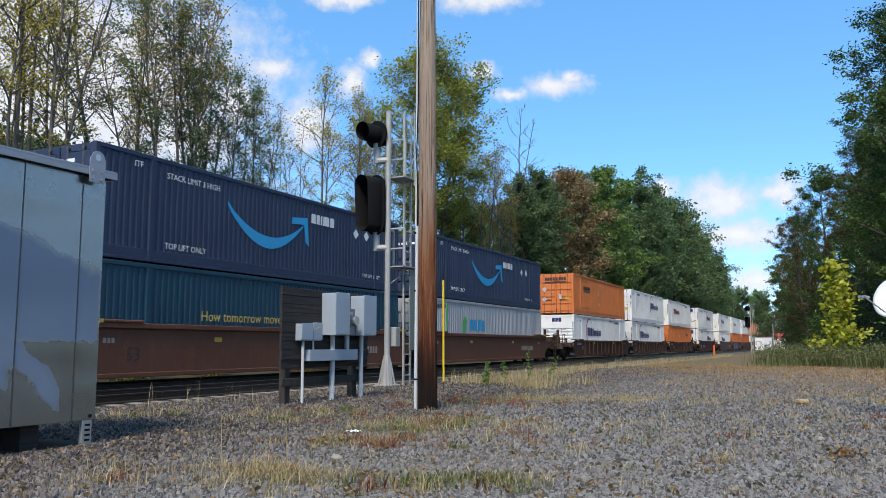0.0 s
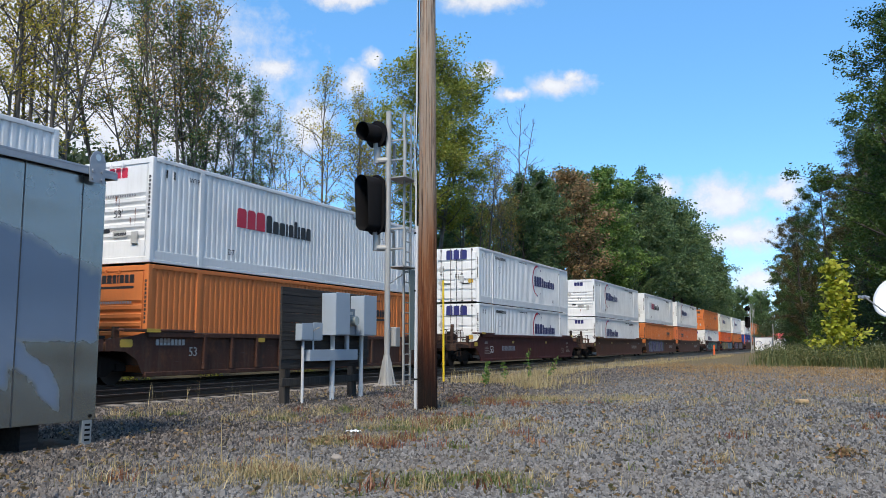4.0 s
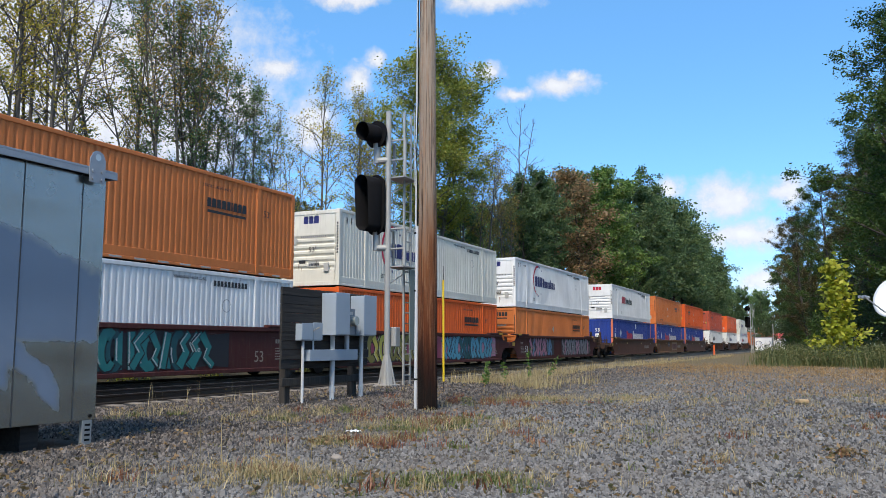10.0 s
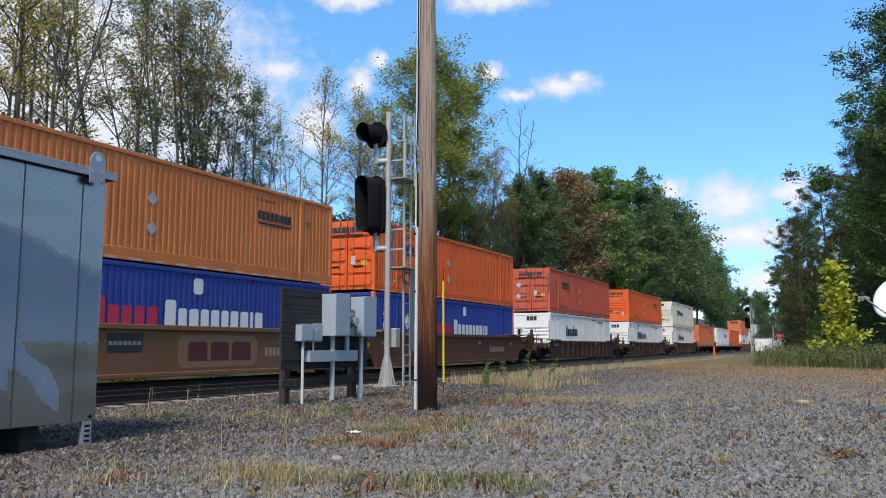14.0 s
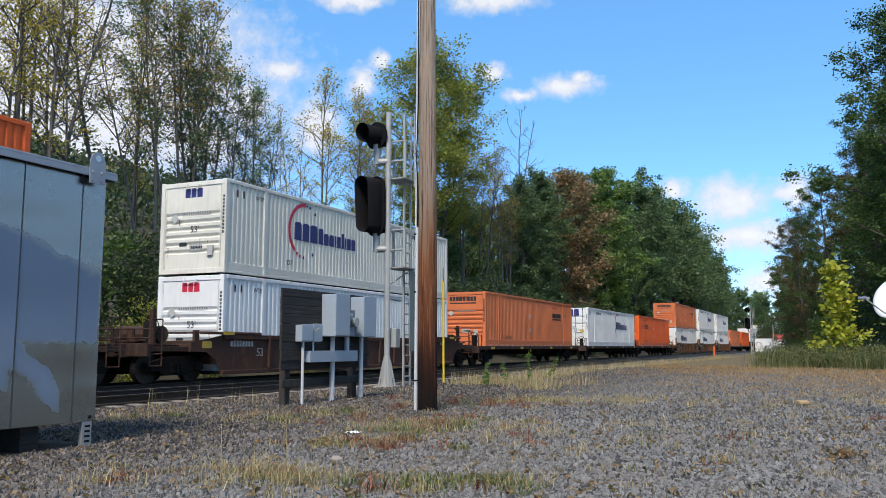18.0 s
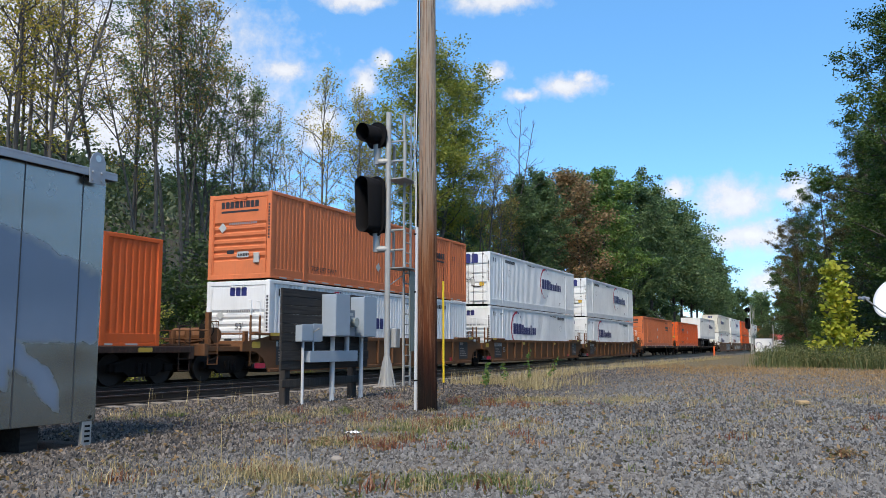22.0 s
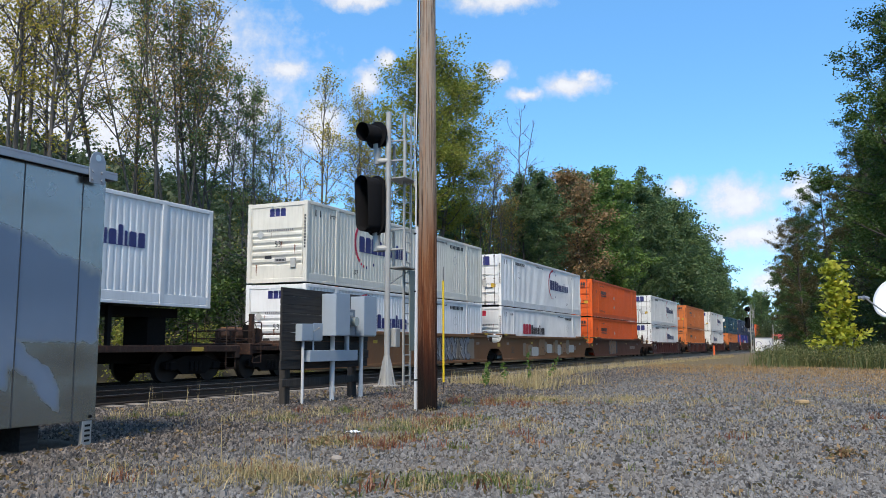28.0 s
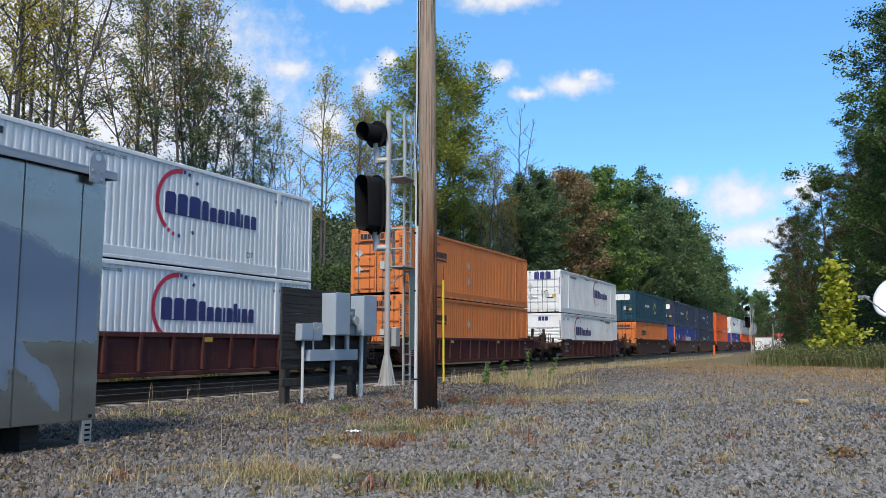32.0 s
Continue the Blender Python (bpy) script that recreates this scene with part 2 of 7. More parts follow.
def ground_material():
    g = Nodes("grey_gravel_ground")
    v = g.coord()
    vor = g.n("TexVoronoi", Scale=26.0)
    g.link(v, vor.inputs["Vector"])
    vor2 = g.n("TexVoronoi", Scale=60.0)
    g.link(v, vor2.inputs["Vector"])
    stone = g.ramp(vor.outputs["Color"], [(0.0, (0.09, 0.088, 0.084)), (0.5, (0.175, 0.171, 0.163)), (1.0, (0.27, 0.264, 0.25))])
    # shade between the stones is painted in as dark cell edges
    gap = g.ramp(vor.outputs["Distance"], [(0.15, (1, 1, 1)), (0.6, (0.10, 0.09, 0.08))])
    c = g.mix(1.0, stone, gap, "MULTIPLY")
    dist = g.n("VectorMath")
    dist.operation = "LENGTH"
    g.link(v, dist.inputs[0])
    # ground within 37 m darkened to stand for shade in gaps between chips
    gap_shade = g.ramp(g.math("MULTIPLY", dist.outputs["Value"], 0.02), [(0.3, (0.85, 0.85, 0.85)), (0.75, (0, 0, 0))])
    c = g.mix(gap_shade, c, (0.018, 0.015, 0.013))
    big = g.noise(v, 0.22, 5, 0.6)
    c = g.mix(g.ramp(big, [(0.50, (0, 0, 0)), (0.66, (0.75, 0.75, 0.75))]), c, (0.17, 0.125, 0.08))
    fine = g.noise(v, 3.2, 6, 0.65)
    c = g.mix(g.ramp(fine, [(0.52, (0, 0, 0)), (0.72, (0.5, 0.5, 0.5))]), c, (0.10, 0.085, 0.065))
    # soil under the trees and beyond the lot
    sep = g.n("SeparateXYZ")
    g.link(v, sep.inputs[0])
    wob = g.math("MULTIPLY", g.math("SUBTRACT", g.noise(v, 0.3, 3), 0.5), 6.0)
    left = g.math("LESS_THAN", g.math("ADD", sep.outputs[0], g.math("MULTIPLY", wob, 0.25)), -22.0)
    far = g.math("GREATER_THAN", g.math("ADD", g.math("ADD", sep.outputs[1], g.math("MULTIPLY", sep.outputs[0], 1.4)), wob), 35.5)
    soil = g.mix(left, g.mix(g.noise(v, 1.5, 6), (0.075, 0.062, 0.028), (0.21, 0.15, 0.07)), (0.045, 0.036, 0.018))
    right = g.math("MULTIPLY", far, g.math("GREATER_THAN", sep.outputs[0], -11.3))
    c = g.mix(g.math("MAXIMUM", left, right), c, soil)
    # dark oily ballast, with the shade under the train put into its colour
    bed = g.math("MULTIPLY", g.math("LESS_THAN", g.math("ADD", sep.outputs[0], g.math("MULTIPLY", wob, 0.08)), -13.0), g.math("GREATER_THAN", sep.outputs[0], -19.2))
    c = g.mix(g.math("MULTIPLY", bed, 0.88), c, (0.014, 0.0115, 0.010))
    hgt = g.math("ADD", g.math("MULTIPLY", vor.outputs["Distance"], -1.0), g.math("MULTIPLY", vor2.outputs["Distance"], -0.4))
    g.bump(hgt, 0.9, 0.03)
    return g.done(c, 0.85)


def lay_ground():
    xs = sorted(set([-900, -600, -420, -300] + list(range(-240, -24, 6)) + [-24, -23, -22, -21, -20.5, -20] + list(range(-18, 22, 2)) + list(range(22, 120, 12)) + [180, 300, 600, 900]))
    ys = sorted(set([-900, -500, -250, -120] + list(range(-80, 420, 10)) + [500, 650, 900, 1400, 2500]))
    verts = [(x, y, rise(x, y)) for y in ys for x in xs]
    n = len(xs)
    faces = [(j * n + i, j * n + i + 1, (j + 1) * n + i + 1, (j + 1) * n + i) for j in range(len(ys) - 1) for i in range(n - 1)]
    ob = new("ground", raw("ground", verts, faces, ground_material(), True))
    tagged(ob, "grey crushed-stone lot with dry grass, rising to a wooded hill", "ground", kind="structure")


lay_ground()

# ------------------------------------------------------------------ the track's line
BEND, RADIUS, ARC = 255.0, 480.0, radians(34)


def on_track(s, x0):
    """The point and heading of the line at x0, s metres on: straight, then bending to the left."""
    if s <= BEND:
        return Vector((x0, s, 0)), 0.0
    r = RADIUS + (x0 - TX)
    a = min(ARC, (s - BEND) / RADIUS)
    p = Vector((x0 - r * (1 - math.cos(a)), BEND + r * math.sin(a), 0))
    rest = max(0.0, s - BEND - RADIUS * ARC)
    return p + Vector((-math.sin(a), math.cos(a), 0)) * rest, a


def rail_mesh(x0, head, ballast):
    prof = [(-0.075, 0.0), (-0.075, 0.02), (-0.012, 0.04), (-0.012, 0.13), (-0.036, 0.145), (-0.036, 0.175), (-0.025, 0.18),
            (0.025, 0.18), (0.036, 0.175), (0.036, 0.145), (0.012, 0.13), (0.012, 0.04), (0.075, 0.02), (0.075, 0.0)]
    verts, faces = [], []
    steps = [-90, -40] + [i * 10 for i in range(0, 17)] + [170 + i * 8 for i in range(0, 60)]
    for s in steps:
        p, a = on_track(s, x0)
        c, sn = math.cos(a), math.sin(a)
        verts += [(p.x + u * c, p.y + u * sn, head - 0.18 + w) for u, w in prof]
    n = len(prof)
    for j in range(len(steps) - 1):
        faces += [(j * n + i, j * n + (i + 1) % n, (j + 1) * n + (i + 1) % n, (j + 1) * n + i) for i in range(n)]
    return verts, faces


def rail_material():
    g = Nodes("rusted_rail_steel")
    geo = g.n("NewGeometry")
    sep = g.n("SeparateXYZ")
    g.link(geo.outputs["Normal"], sep.inputs[0])
    top = g.math("GREATER_THAN", sep.outputs[2], 0.8)
    v = g.coord()
    c = g.mix(g.noise(v, 8, 5), (0.012, 0.008, 0.006), (0.030, 0.018, 0.013))
    c = g.mix(top, c, (0.075, 0.062, 0.053))
    g.link(g.math("MULTIPLY", top, 0.6), g.p.inputs["Metallic"])
    return g.done(c, 0.42)


RAILMAT = rail_material()


def tie_material():
    """Concrete, blackened by oil and brake dust between the rails, clean at its ends."""
    g = Nodes("concrete_tie")
    v = g.coord()
    sep = g.n("SeparateXYZ")
    g.link(v, sep.inputs[0])
    end = g.ramp(g.math("ADD", g.math("MULTIPLY", g.math("ABSOLUTE", sep.outputs[0]), 0.5), g.math("MULTIPLY", g.noise(v, 5, 4), 0.1)), [(0.49, (0, 0, 0)), (0.56, (1, 1, 1))])
    clean = g.mix(g.noise(v, 7, 5), (0.13, 0.108, 0.088), (0.23, 0.20, 0.168))
    g.bump(g.noise(v, 24, 4), 0.3, 0.01)
    return g.done(g.mix(end, (0.02, 0.017, 0.015), clean), 0.85)


TIE = tie_material()
CONCRETE = plain("weathered_concrete", (0.30, 0.28, 0.25), 0.85, 0, 0.2, 3, 0.3)
WOODTIE = plain("creosoted_timber_tie", (0.035, 0.027, 0.022), 0.85, 0, 0.35, 3, 0.4)


def lay_track(x0, head, tie_mat, label):
    tr = thing("railway_track", Matrix(), label, "track", "pair of tracks", "structure")
    for dx in (-0.7525, 0.7525):
        part("rail", raw("rail", *rail_mesh(x0 + dx, head, 0), RAILMAT), None, tr, "rusty steel rail with a polished head")
    me = mesh_of("tie", box(bmesh.new(), -1.3, 1.3, -0.115, 0.115, -0.2, 0.0, 0.02), tie_mat)
    for i in range(150):
        ob = part("tie", me, None, tr)
        ob.matrix_basis = pose(x0 + random.uniform(-0.02, 0.02), 2 + i * 0.61, head - 0.176, 0, 0, random.uniform(-0.6, 0.6))
    rest = bmesh.new()
    for i in range(120):
        p, a = on_track(93.6 + i * 0.61, x0)
        box(rest, x0 - 1.3, x0 + 1.3, p.y - 0.115, p.y + 0.115, head - 0.376, head - 0.176)
    tagged(part("far_ties", rest, tie_mat, tr), kind="stuff")


lay_track(TX, RAIL, WOODTIE, "main track with dark ties under the train")
lay_track(NX, RAILN, TIE, "empty track with rusty rails on pale concrete ties")

# ------------------------------------------------------------------ relay house beside the track
def galvanised():
    """Polished aluminium sheet, with a broad blue-grey patch that ends in one stroke running down."""
    g = Nodes("brushed_aluminium_sheet")
    v = g.coord()
    n1 = g.noise(v, 1.1, 4)
    n2 = g.noise(g.coord((3, 3, 40)), 2, 4)
    c = g.mix(n1, (0.27, 0.29, 0.285), (0.36, 0.37, 0.355))
    c = g.mix(g.math("MULTIPLY", n2, 0.3), c, (0.20, 0.215, 0.21))
    r = g.ramp(n1, [(0.3, (0.20, 0.20, 0.20)), (0.7, (0.30, 0.30, 0.30))])
    g.bump(g.math("ADD", g.noise(g.coord((0.5, 0.5, 1.6)), 1.0, 1), g.math("MULTIPLY", n2, 0.006)), 0.2, 0.1)
    m = g.done(c, 0.3, 0.9)
    sep = g.n("SeparateXYZ")
    g.link(v, sep.inputs[0])
    wob = g.math("MULTIPLY", g.math("SUBTRACT", g.noise(v, 2.6, 5), 0.5), 0.3)
    z = g.math("ADD", sep.outputs[2], wob)
    y = g.math("ADD", sep.outputs[1], g.math("MULTIPLY", wob, 0.6))

    def step(val, lo, soft):
        """0 below lo, 1 above it, over an edge of that softness."""
        x = g.n("MapRange")
        x.interpolation_type = "SMOOTHSTEP"
        g.link(val, x.inputs["Value"])
        x.inputs["From Min"].default_value, x.inputs["From Max"].default_value = lo - soft, lo + soft
        return x.outputs[0]

    def band(val, lo, hi, soft):
        return g.math("MULTIPLY", step(val, lo, soft), g.math("SUBTRACT", 1.0, step(val, hi, soft)))

    dome = g.math("ADD", z, g.math("MULTIPLY", y, 0.32))
    patch = g.math("MULTIPLY", band(z, 1.26, 9.0, 0.05), g.math("SUBTRACT", 1.0, step(dome, 2.08, 0.07)))
    patch = g.math("MULTIPLY", patch, g.math("SUBTRACT", 1.0, step(y, -0.03, 0.03)))
    edge = g.math("ADD", g.math("ADD", z, g.math("MULTIPLY", y, 1.1)), g.math("MULTIPLY", g.math("MULTIPLY", y, y), 0.15))
    stroke = g.math("MULTIPLY", band(edge, -0.13, 0.16, 0.05), band(y, -1.6, -0.56, 0.05))
    fall = g.math("MULTIPLY", band(y, -6.0, -1.24, 0.04), band(z, 0.75, 1.4, 0.06))
    cover = g.math("MULTIPLY", g.math("MAXIMUM", g.math("MAXIMUM", patch, stroke), fall), 0.94)
    tone = g.mix(step(sep.outputs[2], 1.45, 0.5), (0.25, 0.30, 0.38), (0.135, 0.19, 0.275))
    tone = g.mix(g.math("MULTIPLY", g.noise(v, 2.3, 5), 0.6), tone, (0.12, 0.16, 0.22))
    g.link(g.mix(cover, c, tone), g.p.inputs["Base Color"])
    g.link(g.math("SUBTRACT", 0.9, g.math("MULTIPLY", cover, 0.85)), g.p.inputs["Metallic"])
    g.link(g.mix(cover, r, (0.40, 0.40, 0.40)), g.p.inputs["Roughness"])
    return m


GALV = galvanised()
ALU = plain("weathered_aluminium", (0.33, 0.345, 0.37), 0.5, 0.5, 0.15)
SEAM = plain("dark_joint_sealant", (0.055, 0.06, 0.065), 0.7)


def relay_house():
    h = thing("relay_house", pose(-8.27, 7.62, 0), "aluminium sheet signal relay house on short legs", "relay house")
    L, W, z0, z1 = 4.6, 2.0, 0.29, 3.36
    y = 0.0
    for i, w in enumerate((0.36, 0.82, 1.14, 1.14, 1.14)):
        part("panel", box(bmesh.new(), -0.03, 0.0, y - w + 0.004, y - 0.004, z0, z1, 0.006), GALV, h)
        if i:
            part("seam", box(bmesh.new(), 0.0, 0.005, y - 0.007, y + 0.007, z0, z1 - 0.02, 0.002), SEAM, h, "dark sealed joint between sheets")
        y -= w
    part("end_wall", box(bmesh.new(), -W, -0.03, -0.03, 0.0, z0, z1), GALV, h)
    part("end_wall", box(bmesh.new(), -W, -0.03, -L, -L + 0.03, z0, z1), GALV, h)
    part("back_wall", box(bmesh.new(), -W - 0.03, -W, -L, 0.0, z0, z1), GALV, h)
    part("floor_pan", box(bmesh.new(), -W, -0.03, -L + 0.03, -0.03, z0, z0 + 0.05), ALU, h)
    bm = box(bmesh.new(), -W - 0.09, 0.09, -L - 0.09, 0.09, z1, z1 + 0.03, 0.004)
    box(bm, 0.06, 0.09, -L - 0.09, 0.09, z1 - 0.07, z1)
    box(bm, -W - 0.09, 0.06, 0.06, 0.09, z1 - 0.07, z1)
    part("roof", bm, ALU, h, "flat sheet roof with a turned-down lip")
    bm = bmesh.new()
    pts = [(-0.36, z1 - 0.16), (-0.12, z1 - 0.16), (-0.12, z1 + 0.13), (-0.16, z1 + 0.21), (-0.21, z1 + 0.24), (-0.27, z1 + 0.24), (-0.32, z1 + 0.21), (-0.36, z1 + 0.13)]
    f = [bm.verts.new((0.102, u, w)) for u, w in pts]
    k = [bm.verts.new((0.09, u, w)) for u, w in pts]
    bm.faces.new(f)
    bm.faces.new(k[::-1])
    for i in range(len(pts)):
        bm.faces.new((f[i], k[i], k[(i + 1) % len(pts)], f[(i + 1) % len(pts)]))
    bmesh.ops.recalc_face_normals(bm, faces=bm.faces)
    lug = part("lifting_lug", bm, ALU, h, "bolted lifting plate with an eye")
    for dy, dz in ((-0.31, -0.12), (-0.17, -0.12), (-0.31, -0.02), (-0.17, -0.02)):
        part("bolt", rod(bmesh.new(), (0.100, dy, z1 + dz), (0.118, dy, z1 + dz), 0.018), ALU, lug)
    # bright disc put in for the light that shows at the open eye
    part("eye", rod(bmesh.new(), (0.1, -0.24, z1 + 0.16), (0.106, -0.24, z1 + 0.16), 0.042, 14), BRIGHT, lug, "lifting eye, its light drawn as a bright disc")
    for yy, xx in ((-0.13, -0.05), (-L + 0.2, -0.05), (-0.13, -W + 0.1), (-L + 0.2, -W + 0.1)):
        bm = box(bmesh.new(), xx, xx + 0.05, yy - 0.065, yy + 0.075, -0.05, z0)
        leg = part("leg", bm, GALVPIPE, h, "slotted galvanised leg")
        for k in range(4):
            part("slot", box(bmesh.new(), xx + 0.05, xx + 0.054, yy - 0.03, yy + 0.05, 0.04 + k * 0.06, 0.065 + k * 0.06), BLACK, leg)
    for yy in (-0.85, -3.4):
        part("skid", box(bmesh.new(), -W, -0.1, yy - 0.12, yy + 0.12, -0.05, z0), DARKWOOD, h, "dark timber skid")
    part("plug", rod(bmesh.new(), (0, -0.09, z0 + 0.05), (0.012, -0.09, z0 + 0.05), 0.022), BLACK, h)


def wood(name, a, b, rough=0.8, stretch=(14, 14, 0.8)):
    g = Nodes(name)
    v = g.coord(stretch)
    n1, n2 = g.noise(v, 1.6, 6, 0.6), g.noise(g.coord(), 0.9, 3)
    c = g.mix(g.ramp(n1, [(0.3, (0, 0, 0)), (0.7, (1, 1, 1))]), a, b)
    c = g.mix(g.math("MULTIPLY", n2, 0.5), c, shade(a, 0.6))
    g.bump(n1, 0.6, 0.02)
    return g.done(c, rough)


DARKWOOD = wood("weathered_dark_timber", (0.012, 0.0105, 0.010), (0.045, 0.039, 0.034), 0.9, (14, 0.8, 14))
POSTWOOD = wood("weathered_post_timber", (0.018, 0.0155, 0.0135), (0.06, 0.051, 0.043), 0.9)


def pole_material():
    g = Nodes("treated_pole_timber")
    v = g.coord((26, 26, 0.45))
    grain = g.noise(v, 1.3, 7, 0.7)
    sep = g.n("SeparateXYZ")
    g.link(g.coord(), sep.inputs[0])
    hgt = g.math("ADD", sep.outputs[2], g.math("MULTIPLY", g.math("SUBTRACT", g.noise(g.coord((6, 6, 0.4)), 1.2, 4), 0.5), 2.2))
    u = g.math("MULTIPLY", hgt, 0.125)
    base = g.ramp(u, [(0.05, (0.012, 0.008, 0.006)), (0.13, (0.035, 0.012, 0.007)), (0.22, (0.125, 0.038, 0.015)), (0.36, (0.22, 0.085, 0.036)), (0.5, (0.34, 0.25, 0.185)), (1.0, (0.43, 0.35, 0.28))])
    pale = g.noise(g.coord((34, 34, 1.1)), 1.1, 6, 0.65)
    worn = g.math("MULTIPLY", g.ramp(pale, [(0.5, (0, 0, 0)), (0.64, (0.7, 0.7, 0.7))]), g.ramp(u, [(0.1, (0, 0, 0)), (0.24, (1, 1, 1))]))
    c = g.mix(worn, base, (0.36, 0.19, 0.10))
    c = g.mix(g.ramp(grain, [(0.36, (0.9, 0.9, 0.9)), (0.47, (0, 0, 0))]), c, (0.03, 0.014, 0.009))
    g.bump(g.math("ADD", grain, g.math("MULTIPLY", pale, 0.6)), 1.0, 0.06)
    g.p.inputs["Specular IOR Level"].default_value = 0.15
    return g.done(c, 0.85)


def utility_pole():
    p = thing("utility_pole", pose(-6.86, 14.07, 0), "tall brown treated timber utility pole, dark at its foot", "utility pole")
    bm = bmesh.new()
    rings = []
    for i in range(24):
        z = -0.3 + i * 0.6
        r = 0.188 - 0.0042 * z
        rings.append([bm.verts.new((r * math.cos(t) * (1 + 0.02 * noise.noise(Vector((math.cos(t), math.sin(t), z * 0.4)))) - 0.002 * z,
                                    r * math.sin(t), z)) for t in [k * math.tau / 20 for k in range(20)]])
    for a, b in zip(rings, rings[1:]):
        for k in range(20):
            bm.faces.new((a[k], a[(k + 1) % 20], b[(k + 1) % 20], b[k]))
    bm.faces.new(rings[-1])
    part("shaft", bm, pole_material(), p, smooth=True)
    ca, sa = math.cos(TURN), math.sin(TURN)
    lx, ly = -0.225 * ca, -0.225 * sa
    c = part("conduit", rod(bmesh.new(), (lx, ly, -0.05), (lx + 0.02, ly, 3.45), 0.032, 10), PVC, p, "pale grey plastic conduit")
    for z in (0.55, 2.2, 3.3):
        part("strap", rod(bmesh.new(), (lx, ly, z), (lx, ly, z + 0.03), 0.038, 10), BLACK, c)
    pts = [(lx + 0.02, ly, 3.4), (lx + 0.05, ly - 0.02, 3.9), (lx + 0.02, ly - 0.03, 4.8), (lx + 0.05, ly - 0.02, 6.0), (lx + 0.03, ly, 8.2), (lx + 0.045, ly, 13.2)]
    part("cable", tube(bmesh.new(), pts, 0.011), BLACK, p, "thin black cable stapled to the timber")
    pts = [(lx - 0.005, ly, 3.45), (lx + 0.01, ly, 6.0), (lx + 0.03, ly, 13.2)]
    part("cable", tube(bmesh.new(), pts, 0.017), PVC, p, "pale grey cable")


PVC = plain("grey_plastic_pipe", (0.52, 0.53, 0.54), 0.45, 0, 0.1)
GREYPAINT = plain("grey_enamel_box", (0.32, 0.37, 0.425), 0.4, 0.1, 0.08, 3, 0.05)
GALVPIPE = plain("galvanised_steel", (0.36, 0.355, 0.335), 0.55, 0.3, 0.15, 5, 0.1)
DARKENAMEL = plain("dark_grey_enamel", (0.17, 0.195, 0.225), 0.45, 0.1, 0.1)
GREENGREY = plain("grey_green_enamel", (0.17, 0.19, 0.17), 0.5, 0.1, 0.12)
YELLOW = plain("yellow_plastic", (0.72, 0.50, 0.02), 0.5, 0, 0.12)
GLASS = plain("meter_glass", (0.35, 0.36, 0.33), 0.15, 0.1, 0.2)
relay_house()
utility_pole()


def service_board():
    """The plank backboard with the meter, switches and trough. Its face looks along +X."""
    b = thing("service_board", pose(-10.1, 13.95, 0), "dark weathered plank board on timber posts carrying electrical boxes", "electrical service")
    edges = [0.71, 0.90, 1.10, 1.29, 1.47, 1.66, 1.86, 2.04, 2.22, 2.39]
    for z0, z1 in zip(edges, edges[1:]):
        j = random.uniform(-0.012, 0.012)
        part("plank", box(bmesh.new(), -0.05 + j, 0.0 + j, 0.0 + abs(j), 3.5 + j, z0 + 0.002, z1 - 0.002, 0.006), DARKWOOD, b)
    for y in (0.34, 3.0):
        part("post", box(bmesh.new(), -0.22, -0.07, y - 0.09, y + 0.09, -0.3, 2.3, 0.01), POSTWOOD, b)
    part("rail", box(bmesh.new(), -0.05, 0.0, 0.05, 3.2, 0.36, 0.52, 0.01), POSTWOOD, b)

    def cabinet(name, y0, y1, z0, z1, d, label):
        c = part(name, box(bmesh.new(), 0.0, d, y0, y1, z0, z1, 0.008), GREYPAINT, b, label)
        part("door", box(bmesh.new(), d, d + 0.018, y0 - 0.01, y1 + 0.01, z0 + 0.02, z1 + 0.015, 0.006), GREYPAINT, c)
        return c

    a = cabinet("switch_box", 1.46, 2.02, 1.41, 2.33, 0.36, "tall grey enamelled disconnect switch box")
    lever(a, 2.03, 1.98)
    a = cabinet("switch_box", 2.66, 3.22, 1.41, 2.33, 0.36, "tall grey enamelled disconnect switch box")
    lever(a, 3.23, 2.02)
    m = part("meter_socket", box(bmesh.new(), 0.0, 0.22, 2.16, 2.52, 1.42, 2.02, 0.01), DARKENAMEL, b, "dark grey meter socket")
    part("meter", rod(bmesh.new(), (0.22, 2.36, 1.74), (0.36, 2.36, 1.74), 0.105, 18), GLASS, m, "round glass-domed electricity meter")
    part("ring", rod(bmesh.new(), (0.22, 2.36, 1.74), (0.25, 2.36, 1.74), 0.125, 18), GALVPIPE, m)
    part("name_plate", box(bmesh.new(), 0.22, 0.224, 2.27, 2.42, 1.88, 1.95), DECAL, m)
    a = cabinet("small_box", 0.48, 0.86, 1.29, 1.64, 0.16, "small grey switch box")
    lever(a, 0.88, 1.5, 0.6)
    cabinet("small_box", 0.93, 1.26, 1.29, 1.66, 0.14, "small grey breaker box")
    part("trough", box(bmesh.new(), 0.0, 0.2, 0.74, 2.68, 0.86, 1.10, 0.006), GREYPAINT, b, "long grey wiring trough")
    for y, z0, z1, r in ((0.62, -0.05, 1.29, 0.03), (1.76, -0.05, 0.86, 0.055), (1.76, 1.1, 1.41, 0.05), (2.36, 1.1, 1.42, 0.055), (3.0, -0.05, 1.41, 0.05), (1.0, 1.1, 1.29, 0.02)):
        c = part("conduit", rod(bmesh.new(), (0.1, y, z0), (0.1, y, z1), r, 12), PVC, b, "vertical grey conduit")
        if z1 - z0 > 0.5 and r > 0.04:
            part("coupling", rod(bmesh.new(), (0.1, y, 0.18), (0.1, y, 0.3), r + 0.012, 12), PVC, c)


